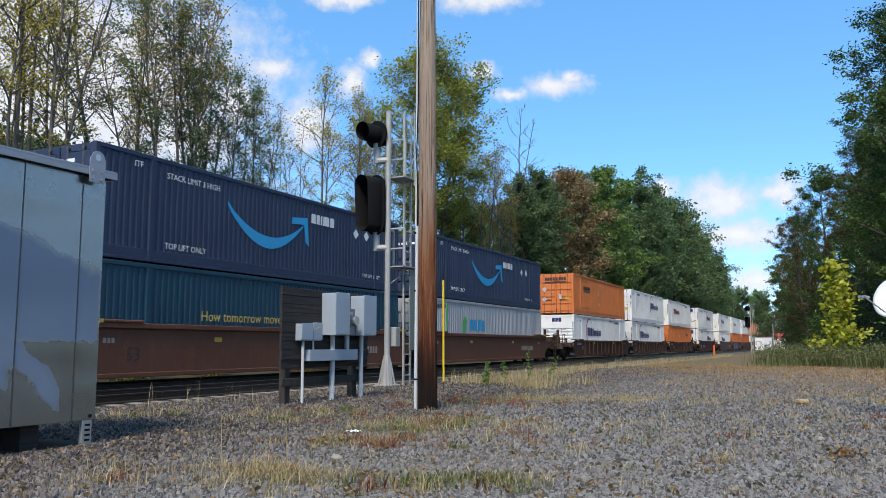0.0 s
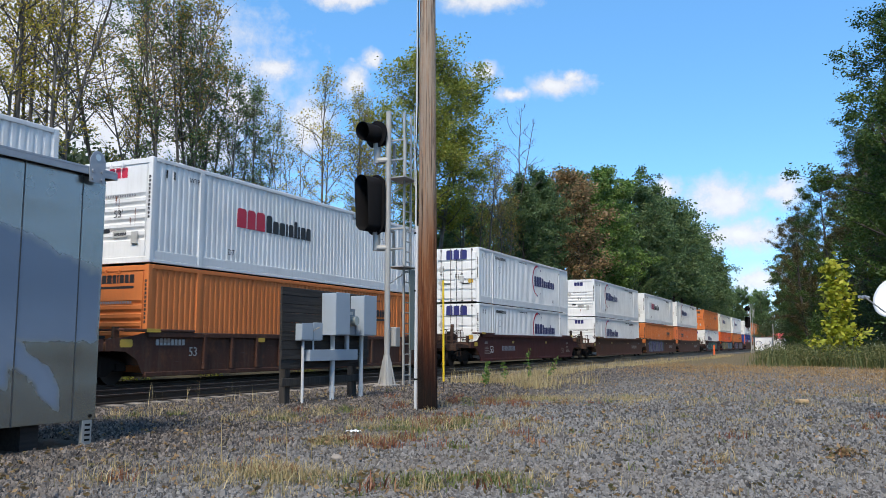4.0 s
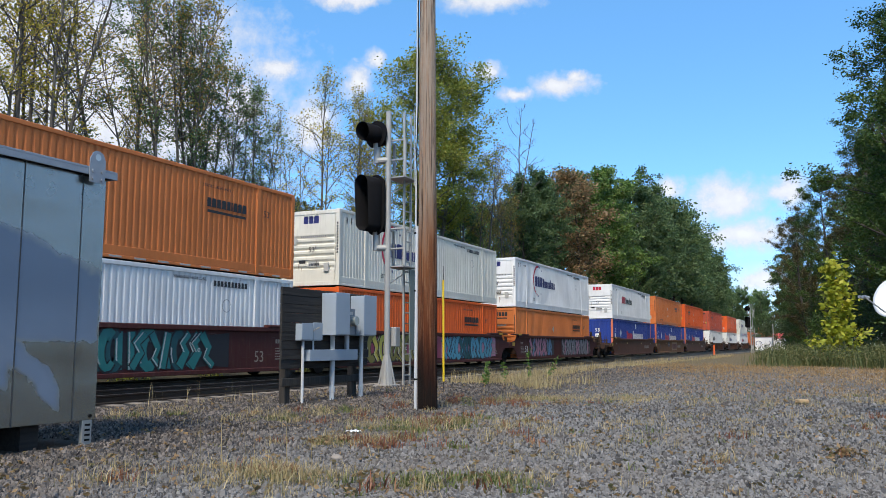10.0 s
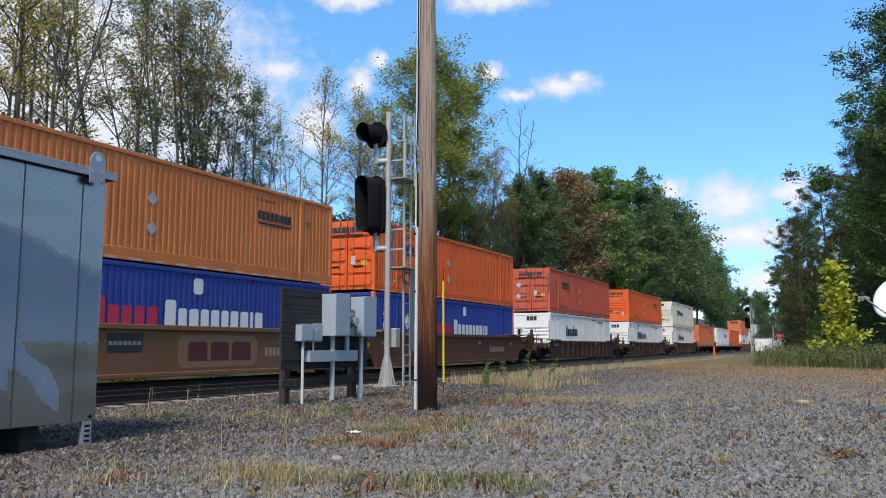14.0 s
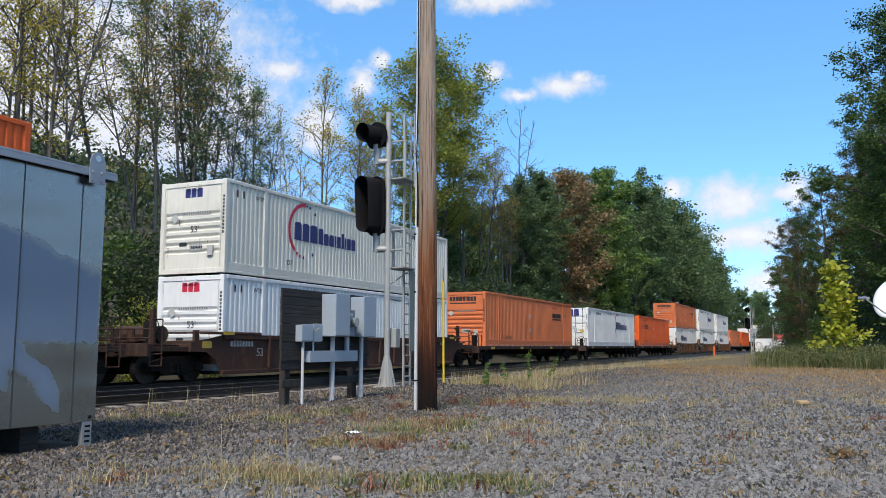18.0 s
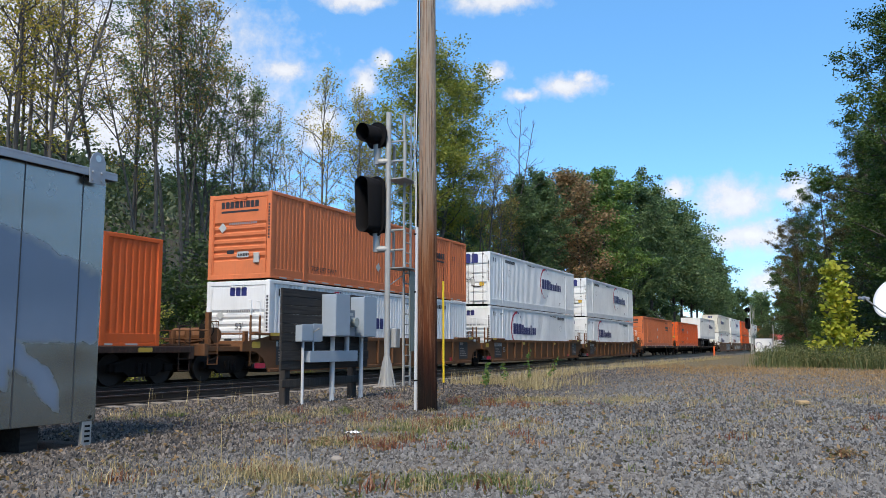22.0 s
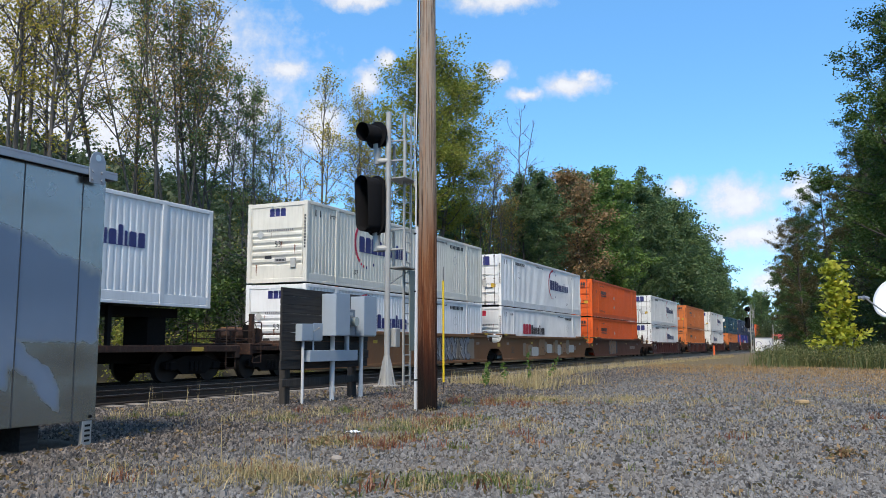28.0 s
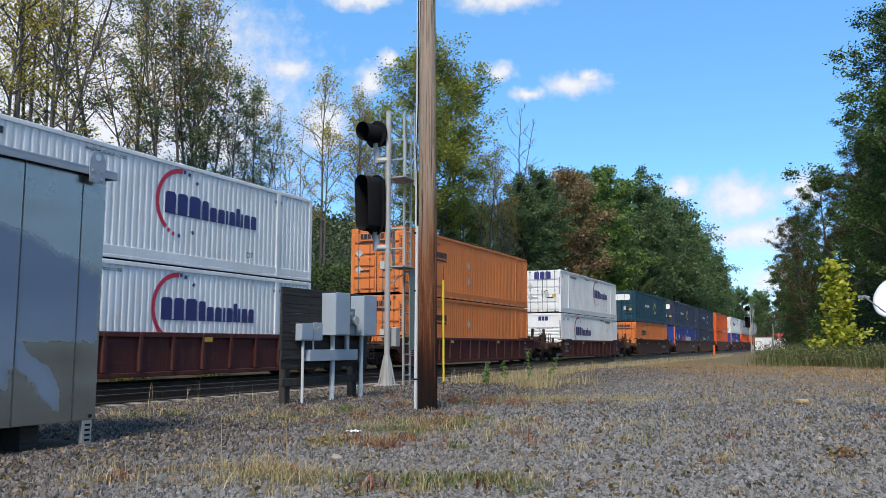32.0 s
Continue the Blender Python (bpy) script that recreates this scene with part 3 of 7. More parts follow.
def lever(parent, y, z, k=1.0):
    bm = rod(bmesh.new(), (0.16, y, z), (0.16, y + 0.05 * k, z), 0.03 * k)
    rod(bm, (0.16, y + 0.05 * k, z), (0.26, y + 0.09 * k, z + 0.09 * k), 0.016 * k)
    part("lever", bm, GALVPIPE, parent)
    part("knob", rod(bmesh.new(), (0.26, y + 0.09 * k, z + 0.09 * k), (0.29, y + 0.1 * k, z + 0.12 * k), 0.035 * k), GALVPIPE, parent)


service_board()


def signal_mast(m, near, label):
    """A colour-light signal: mast, two heads that face down the track, cage ladder and platforms."""
    s = thing("railway_signal", m, label, "railway signal", "railway signals")
    part("mast", rod(bmesh.new(), (0, 0, 0.0), (0, 0, 8.25), 0.085, 14), GALVPIPE, s)
    bm = box(bmesh.new(), -0.3, 0.3, -0.3, 0.3, -0.1, 0.05, 0.01)
    part("foundation", bm, CONCRETE, s, "concrete footing")
    bm = rod(bmesh.new(), (0, 0, 0.05), (0, 0, 0.9), 0.2, 8, 0.1)
    for k in range(4):
        a = k * math.pi / 2 + 0.4
        rod(bm, (0.24 * math.cos(a), 0.24 * math.sin(a), 0.05), (0.09 * math.cos(a), 0.09 * math.sin(a), 0.8), 0.028, 5)
    part("base", bm, GALVPIPE, s, "flared cast mast base")

    def head(z0, z1, lights):
        zc = (z0 + z1) / 2
        # an arm carries the head out to the track side
        bm = rod(bmesh.new(), (0, 0, z0 - 0.38), (-0.36, -0.05, z0 - 0.38), 0.10, 12)
        rod(bm, (-0.36, -0.05, z0 - 0.46), (-0.36, -0.05, z0 + 0.05), 0.105, 12)
        arm = part("head_bracket", bm, GALVPIPE, s, "bent grey pipe bracket")
        pl = bmesh.new()
        hw = 0.36
        if lights > 1:
            pts = [(hw * math.cos(t), (z1 - zc - hw) + hw * math.sin(t)) for t in [k * math.pi / 10 for k in range(11)]]
            pts += [(-x, -z) for x, z in pts]
        else:
            pts = [(0.42 * math.cos(k * math.tau / 22), 0.42 * math.sin(k * math.tau / 22)) for k in range(22)]
        f = [pl.verts.new((-0.36 + x, -0.12, zc + z)) for x, z in pts]
        g = [pl.verts.new((-0.36 + x, -0.07, zc + z)) for x, z in pts]
        pl.faces.new(f)
        pl.faces.new(g[::-1])
        for i in range(len(pts)):
            pl.faces.new((f[i], g[i], g[(i + 1) % len(pts)], f[(i + 1) % len(pts)]))
        hd = part("signal_head", pl, BLACK, s, "black signal head with a background plate and deep hoods")
        part("housing", box(bmesh.new(), -0.58, -0.14, -0.07, 0.22, z0 + 0.12, z1 - 0.12, 0.05), BLACK, hd)
        part("cap", rod(bmesh.new(), (-0.36, -0.05, z0 + 0.02), (-0.36, -0.05, z0 + 0.16), 0.12, 10), GALVPIPE, arm)
        # one deep hood round all the lenses
        hb = bmesh.new()
        r = 0.27
        ring = []
        top, bot = z1 - 0.36, z0 + 0.36
        if lights == 1:
            top = bot = zc
        for k in range(25):
            t = k * math.tau / 24
            zz = (top if math.sin(t) >= 0 else bot) + r * math.sin(t)
            ring.append((-0.36 + r * math.cos(t), zz, 0.64 - 0.10 * (1 - (zz - (bot - r)) / (top - bot + 2 * r))))
        for rr, lst in ((0, ring),):
            o = [hb.verts.new((x, -0.12, z)) for x, z, d in ring[:-1]]
            e = [hb.verts.new((x, -0.12 - d, z)) for x, z, d in ring[:-1]]
            i2 = [hb.verts.new((-0.36 + (x + 0.36) * 0.95, -0.12 - d, z)) for x, z, d in ring[:-1]]
            i1 = [hb.verts.new((-0.36 + (x + 0.36) * 0.95, -0.125, z)) for x, z, d in ring[:-1]]
            nn = len(o)
            for k in range(nn):
                kk = (k + 1) % nn
                hb.faces.new((o[k], o[kk], e[kk], e[k]))
                hb.faces.new((e[k], e[kk], i2[kk], i2[k]))
                hb.faces.new((i2[k], i2[kk], i1[kk], i1[k]))
        part("hood", hb, BLACK, hd, smooth=True)
        zs = [zc] if lights == 1 else [z1 - 0.42, zc, z0 + 0.42]
        for z in zs[:lights]:
            part("lens", rod(bmesh.new(), (-0.36, -0.135, z), (-0.36, -0.121, z), 0.1, 16), GLASSDARK, hd)
        hd.matrix_basis = Matrix.Translation((-0.36, -0.05, 0)) @ Matrix.Rotation(radians(-13), 4, "Z") @ Matrix.Translation((0.36, 0.05, 0))

    head(7.12, 7.98, 1)
    head(4.46, 6.30, 3)
    # ladder behind the mast
    lad = part("ladder", bmesh_rails(0.55, 0.98, 0.0, 8.35), GALVPIPE, s, "tall galvanised ladder")
    for i in range(26):
        part("rung", rod(bmesh.new(), (0.26, 0.55, 0.3 + i * 0.31), (0.26, 0.98, 0.3 + i * 0.31), 0.02, 6), GALVPIPE, lad)
    for z in (6.2, 3.5):
        bm = box(bmesh.new(), -0.1, 0.55, 0.05, 1.0, z, z + 0.035)
        pf = part("platform", bm, GALVPIPE, s, "small steel-grating platform")
        gb = bmesh.new()
        for x, y in ((-0.08, 0.08), (-0.08, 0.52), (0.53, 0.08)):
            box(gb, x - 0.03, x + 0.03, y - 0.03, y + 0.03, z, z + 1.15)
        for zz in (0.55, 1.15):
            rod(gb, (-0.08, 0.08, z + zz), (-0.08, 0.52, z + zz), 0.03, 6)
            rod(gb, (-0.08, 0.08, z + zz), (0.53, 0.08, z + zz), 0.03, 6)
        part("guard_rail", gb, GALVPIPE, pf)
        part("brace", rod(bmesh.new(), (0.0, 0.1, z - 0.5), (0.3, 0.9, z), 0.02, 6), GALVPIPE, pf)
    part("ladder_guard", box(bmesh.new(), 0.46, 0.5, 0.5, 1.05, 1.05, 3.45, 0.01), GREENGREY, s, "grey-green sheet fixed over the lower ladder")
    part("junction_box", box(bmesh.new(), -0.02, 0.22, 0.14, 0.42, 1.15, 1.72, 0.02), GALVPIPE, s, "grey junction box on the mast")
    return s


def bmesh_rails(y0, y1, z0, z1):
    bm = bmesh.new()
    for y in (y0, y1):
        box(bm, 0.235, 0.285, y - 0.035, y + 0.035, z0, z1)
    for x in (0.6,):
        rod(bm, (x, y0, 6.0), (x, y0, 8.3), 0.014, 6)
    return bm


GLASSDARK = plain("unlit_lens", (0.02, 0.02, 0.02), 0.1)
signal_mast(pose(-11.86, 21.59, 0), True, "tall grey railway signal mast with two black heads, unlit")
signal_mast(pose(-11.5, 141, -0.6), False, "distant railway signal with two black heads beside the track")


def guy_guard():
    g = thing("guy_wire", pose(-9.0, 19.4, 0), "steel guy wire with a bright yellow plastic guard", "guy wire")
    part("wire", rod(bmesh.new(), (0, 0, -0.1), (0.1, -0.25, 3.2), 0.008), STEEL, g)
    part("guard", rod(bmesh.new(), (0.005, -0.02, 0.28), (0.085, -0.215, 2.85), 0.028, 10), YELLOW, g, "bright yellow sleeve")


guy_guard()


def marker_post():
    p = thing("marker_post", pose(-12.2, 100, 0), "slim orange plastic marker post beside the track", "marker post")
    part("post", rod(bmesh.new(), (0, 0, 0), (0, 0, 1.2), 0.1, 10, 0.09), ORANGEPL, p)
    part("base", box(bmesh.new(), -0.25, 0.25, -0.25, 0.25, 0, 0.08, 0.02), RUBBER, p)


ORANGEPL = plain("orange_plastic", (0.75, 0.13, 0.03), 0.5)
marker_post()


def satellite_dish():
    d = thing("satellite_dish", pose(0.88, 15.9, 0), "white oval satellite dish on a steel post", "satellite dish")
    part("post", rod(bmesh.new(), (0.25, 0.1, -0.2), (0.25, 0.1, 1.7), 0.04, 12), GALVPIPE, d)
    bm = bmesh.new()
    n = Vector((-0.55, -0.75, 0.36)).normalized()
    q = n.to_track_quat("Z", "Y").to_matrix().to_4x4()
    rings = []
    for side, off in ((0, 0.0), (1, -0.012)):
        prev = None
        for i in range(7):
            r = 0.36 * i / 6
            z = 0.5 * r * r + off
            if i == 0:
                ring = [bm.verts.new(q @ Vector((0, 0, z)))]
            else:
                ring = [bm.verts.new(q @ Vector((r * math.cos(t) * 0.93, r * math.sin(t), z))) for t in [k * math.tau / 28 for k in range(28)]]
            if prev and len(prev) == 1:
                for k in range(28):
                    bm.faces.new((prev[0], ring[k], ring[(k + 1) % 28]))
            elif prev:
                for k in range(28):
                    bm.faces.new((prev[k], ring[k], ring[(k + 1) % 28], prev[(k + 1) % 28]))
            prev = ring
        rings.append(prev)
    for k in range(28):
        bm.faces.new((rings[0][k], rings[1][k], rings[1][(k + 1) % 28], rings[0][(k + 1) % 28]))
    r = part("reflector", bm, DISHWHITE, d, "white enamelled reflector", True)
    r.location = (0.12, 0.0, 1.98)
    part("arm", tube(bmesh.new(), [(0.2, 0.0, 1.6), (-0.05, -0.3, 1.75), (-0.33, -0.48, 1.98)], 0.014), GALVPIPE, d)
    part("receiver", rod(bmesh.new(), (-0.36, -0.50, 2.0), (-0.28, -0.40, 1.98), 0.028, 10), ALU, d)
    part("receiver", rod(bmesh.new(), (-0.42, -0.44, 2.0), (-0.34, -0.34, 1.98), 0.026, 10), ALU, d)
    part("bracket", box(bmesh.new(), 0.12, 0.3, 0.0, 0.16, 1.6, 1.95, 0.01), GALVPIPE, d)


DISHWHITE = plain("white_enamel", (0.78, 0.78, 0.78), 0.4, 0, 0.04)
satellite_dish()


def far_box():
    f = thing("signal_case", pose(-11.6, 170, 0), "white equipment case covered with scribbles beside the track", "equipment case")
    part("case", box(bmesh.new(), -1.5, 1.5, -0.8, 0.8, 0.15, 2.6, 0.04), DISHWHITE, f)
    part("roof", box(bmesh.new(), -1.6, 1.6, -0.9, 0.9, 2.6, 2.7, 0.02), ALU, f)
    for x, z, r, a in ((-0.9, 1.5, 0.5, 0.4), (0.0, 1.3, 0.55, 2.2), (0.8, 1.6, 0.45, 4.0), (0.4, 0.9, 0.3, 1.0)):
        flat("scribble", [arc(r, a, a + 3.6, 0.1, 10)], INK, f, END, (x, -0.806, z))
    part("plinth", box(bmesh.new(), -1.4, 1.4, -0.7, 0.7, -0.1, 0.15), CONCRETE, f)
    s = thing("shed", pose(-11.2, 196, 0), "low shed with a red roof beyond the tracks", "shed")
    part("wall", box(bmesh.new(), -2.2, 2.2, -2, 2, -0.1, 2.6), DISHWHITE, s)
    bm = bmesh.new()
    v = [bm.verts.new(c) for c in ((-2.5, -2.2, 2.6), (2.5, -2.2, 2.6), (2.5, 2.2, 2.6), (-2.5, 2.2, 2.6), (-2.5, 0, 3.7), (2.5, 0, 3.7))]
    for q in ((0, 1, 5, 4), (2, 3, 4, 5), (0, 4, 3), (1, 2, 5), (3, 2, 1, 0)):
        bm.faces.new([v[i] for i in q])
    part("roof", bm, ROOFRED, s, "red sheet roof")
    m = thing("marker_pole", pose(-10.0, 172, 0), "thin pale pole beside the equipment case", "pole")
    part("shaft", rod(bmesh.new(), (0, 0, 0), (0, 0, 5.2), 0.07, 8), GALVPIPE, m)


ROOFRED = plain("red_sheet_metal", (0.42, 0.07, 0.05), 0.5)
far_box()


# ------------------------------------------------------------------ small litter
def litter():
    s = thing("rock", pose(-4.74, 7.55, 0.0, 0, 0, 20), "pale rounded rock lying on the gravel", "rock")
    bm = bmesh.new()
    bmesh.ops.create_icosphere(bm, subdivisions=2, radius=0.05)
    for v in bm.verts:
        v.co = Vector((v.co.x * 1.3, v.co.y, v.co.z * 0.75)) * (1 + 0.25 * noise.noise(v.co * 14))
        v.co.z += 0.03
    part("stone", bm, plain("pale_stone", (0.27, 0.235, 0.20), 0.85, 0, 0.2, 12, 0.4), s)
    w = thing("paper_scrap", pose(-5.95, 9.9, 0.012), "crumpled white paper scrap on the gravel", "litter")
    bm = bmesh.new()
    bmesh.ops.create_grid(bm, x_segments=5, y_segments=4, size=0.08)
    for v in bm.verts:
        v.co.z = 0.03 + 0.03 * noise.noise(v.co * 22)
    part("sheet", bm, DISHWHITE, w)
    c = thing("cardboard_scrap", pose(-0.59, 18.62, 0.0, 0, 0, 30), "flat tan cardboard scrap on the gravel", "litter")
    part("sheet", box(bmesh.new(), -0.11, 0.11, -0.1, 0.1, 0.02, 0.1, 0.02), plain("tan_cardboard", (0.36, 0.25, 0.13), 0.8), c)


litter()


# ------------------------------------------------------------------ containers
CL, CW, CH = 16.154, 2.59, 2.896          # a 53-foot high-cube box


def corrugated(bm, x, y0, y1, z0, z1, out, pitch=0.225, deep=0.036):
    """An upright sheet with trapezoid folds; out is +1 or -1."""
    n = max(1, round((y1 - y0) / pitch))
    step = (y1 - y0) / n
    prof = []
    for i in range(n):
        y = y0 + i * step
        prof += [(y, 0), (y + step * 0.48, 0), (y + step * 0.64, deep), (y + step * 0.84, deep)]
    prof.append((y1, 0))
    lo = [bm.verts.new((x - out * d, y, z0)) for y, d in prof]
    hi = [bm.verts.new((x - out * d, y, z1)) for y, d in prof]
    for i in range(len(prof) - 1):
        q = (lo[i], lo[i + 1], hi[i + 1], hi[i])
        bm.faces.new(q if out > 0 else q[::-1])
    return bm


def side_mesh(bm):
    hl = CL / 2
    for a, b in ((-hl + 0.16, -6.18), (-6.02, 6.02), (6.18, hl - 0.16)):
        corrugated(bm, CW / 2 - 0.02, a, b, 0.31, CH - 0.1, 1)
    return bm


def side_mesh_left(bm):
    hl = CL / 2
    for a, b in ((-hl + 0.16, -6.18), (-6.02, 6.02), (6.18, hl - 0.16)):
        corrugated(bm, -CW / 2 + 0.02, a, b, 0.31, CH - 0.1, -1)
    return bm


def roof_mesh(bm):
    return box(bm, -CW / 2 + 0.05, CW / 2 - 0.05, -CL / 2 + 0.05, CL / 2 - 0.05, CH - 0.06, CH - 0.015)


def floor_mesh(bm):
    return box(bm, -CW / 2 + 0.05, CW / 2 - 0.05, -CL / 2 + 0.05, CL / 2 - 0.05, 0.08, 0.15)


def top_rail(bm):
    return box(bm, -0.035, 0.035, -CL / 2 + 0.16, CL / 2 - 0.16, CH - 0.12, CH, 0.012)


def bottom_rail(bm):
    box(bm, -0.025, 0.022, -CL / 2 + 0.16, CL / 2 - 0.16, 0.09, 0.33, 0.01)
    box(bm, -0.03, 0.03, -CL / 2 + 0.16, CL / 2 - 0.16, 0.0, 0.09, 0.012)
    return bm


def corner_post(bm):
    return box(bm, -0.08, 0.08, -0.08, 0.08, 0.0, CH, 0.014)


def mid_post(bm):
    return box(bm, -0.02, 0.03, -0.085, 0.085, 0.02, CH - 0.01, 0.01)


def casting(bm):
    box(bm, -0.085, 0.085, -0.09, 0.09, 0.0, 0.12, 0.012)
    return bm


def front_panel(bm):
    """The closed end: a plain panel on top, folded ribs that lie level below."""
    y = -CL / 2 + 0.03
    w = CW / 2 - 0.08
    box(bm, -w, w, y, y + 0.03, 2.02, CH - 0.16)
    box(bm, -w, w, y - 0.025, y + 0.03, CH - 0.17, CH - 0.02, 0.01)
    box(bm, -w, w, y - 0.025, y + 0.03, 0.0, 0.16, 0.01)
    n, z0, z1 = 6, 0.62, 2.02
    st = (z1 - z0) / n
    rows = [(0.16, 0.0)]
    for i in range(n):
        z = z0 + i * st
        rows += [(z, 0.0), (z + 0.03, 0.05), (z + 0.06, 0.05), (z + st * 0.62, 0.0)]
    rows.append((z1, 0.0))
    a = [bm.verts.new((-w, y + d, z)) for z, d in rows]
    b = [bm.verts.new((w, y + d, z)) for z, d in rows]
    for i in range(len(rows) - 1):
        bm.faces.new((a[i], b[i], b[i + 1], a[i + 1]))
    return bm


def folded_end(bm):
    """A closed end with upright folds."""
    w, n = CW / 2 - 0.14, 9
    st = 2 * w / n
    prof = []
    for i in range(n):
        x = -w + i * st
        prof += [(x, 0.0), (x + st * 0.45, 0.0), (x + st * 0.6, 0.05), (x + st * 0.85, 0.05)]
    prof.append((w, 0.0))
    y = -CL / 2 + 0.03
    a = [bm.verts.new((x, y + d, 0.16)) for x, d in prof]
    b = [bm.verts.new((x, y + d, CH - 0.16)) for x, d in prof]
    for i in range(len(prof) - 1):
        bm.faces.new((a[i], a[i + 1], b[i + 1], b[i]))
    box(bm, -w, w, y - 0.02, y + 0.04, CH - 0.16, CH - 0.02, 0.01)
    box(bm, -w, w, y - 0.02, y + 0.04, 0.0, 0.16, 0.01)
    return bm


def gasket(bm):
    y = -CL / 2
    w = CW / 2 - 0.1
    for x in (-w, -0.018, w - 0.03):
        box(bm, x, x + 0.036, y + 0.022, y + 0.028, 0.06, CH - 0.06)
    return bm


def door_leaf(bm):
    """One door leaf, hinged at x = 0 and w wide, with pressed panels."""
    w = CW / 2 - 0.09
    y = -CL / 2 + 0.03
    box(bm, 0.0, w, y, y + 0.05, 0.05, CH - 0.05, 0.008)
    return bm


def door_panel(bm):
    return box(bm, 0.09, CW / 2 - 0.18, -CL / 2 - 0.014, -CL / 2 + 0.03, -0.22, 0.22, 0.035)


def lock_rod(bm):
    y = -CL / 2 - 0.02
    rod(bm, (0, y, 0.04), (0, y, CH - 0.04), 0.019, 8)
    for z in (0.1, 1.5, CH - 0.12):
        box(bm, -0.05, 0.05, y - 0.01, y + 0.035, z - 0.03, z + 0.03)
    return bm


def handle(bm):
    y = -CL / 2 - 0.045
    box(bm, -0.02, 0.42, y - 0.01, y + 0.012, 0.98, 1.02)
    return bm


def hinge(bm):
    y = -CL / 2 + 0.02
    return box(bm, -0.05, 0.06, y - 0.03, y, -0.06, 0.06, 0.01)


def art_logistics(c, kind, y, z, k=1.0):
    """The side's painted name as plain blocks: three bold ones and a run of small ones."""
    x = CW / 2 - 0.012
    if kind == "stg":
        polys = bars([0.42 * k, 0.40 * k, 0.46 * k], 0.62 * k, 0.07 * k)
        flat("logo", polys, INK, c, SIDE, (x, y, z))
        polys = bars([w * k for w in (0.28, 0.30, 0.30, 0.1, 0.26, 0.17, 0.1, 0.27, 0.26)], 0.42 * k, 0.06 * k, 1.5 * k, 0, (0, 5))
        flat("logo", polys, INK, c, SIDE, (x, y, z))
        cx, cy, r = 0.62 * k, 0.34 * k, 0.98 * k
        ring = [[(cx + px, cy + py) for px, py in arc(r, radians(88), radians(232), 0.13 * k)]]
        flat("logo_ring", ring, REDINK, c, SIDE, (x, y, z))
        for a, m in ((80, INK), (68, INK), (44, INK), (238, REDINK), (250, REDINK), (264, INK), (300, INK)):
            dot = [[(cx + px, cy + py) for px, py in arc(r, radians(a), radians(a + 6), 0.11 * k, 3)]]
            flat("logo_dot", dot, m, c, SIDE, (x, y, z))
    elif kind == "xpo":
        flat("logo", bars([0.46 * k, 0.40 * k, 0.44 * k], 0.6 * k, 0.05 * k), REDINK, c, SIDE, (x, y, z))
        polys = bars([w * k for w in (0.28, 0.30, 0.30, 0.1, 0.26, 0.17, 0.1, 0.27, 0.26)], 0.42 * k, 0.06 * k, 1.5 * k, 0, (0, 5))
        flat("logo", polys, BLACKINK, c, SIDE, (x, y, z))
    elif kind == "log":
        polys = bars([w * k for w in (0.3, 0.34, 0.34, 0.12, 0.3, 0.2, 0.12, 0.3, 0.3)], 0.5 * k, 0.06 * k, 0, 0, (0, 5))
        flat("logo", polys, BLACKINK, c, SIDE, (x, y, z))


def art_carrier(c, y, z, k=1.0, face=SIDE, x=None):
    p = (CW / 2 - 0.012, y, z) if face is SIDE else (x, -CL / 2 - 0.002 if x is not None else 0, z)
    polys = bars([w * k for w in (0.17, 0.19, 0.19, 0.2, 0.16, 0.07, 0.19, 0.17, 0.19)], 0.27 * k, 0.035 * k)
    return polys, p


def placard(c, place, face, s=0.22, material=None):
    flat("placard", [[(0, -s), (s, 0), (0, s), (-s, 0)]], material or DECAL, c, face, place)


THINGS = []                                 # (thing, metres along the train to its middle)
NAMES = {}


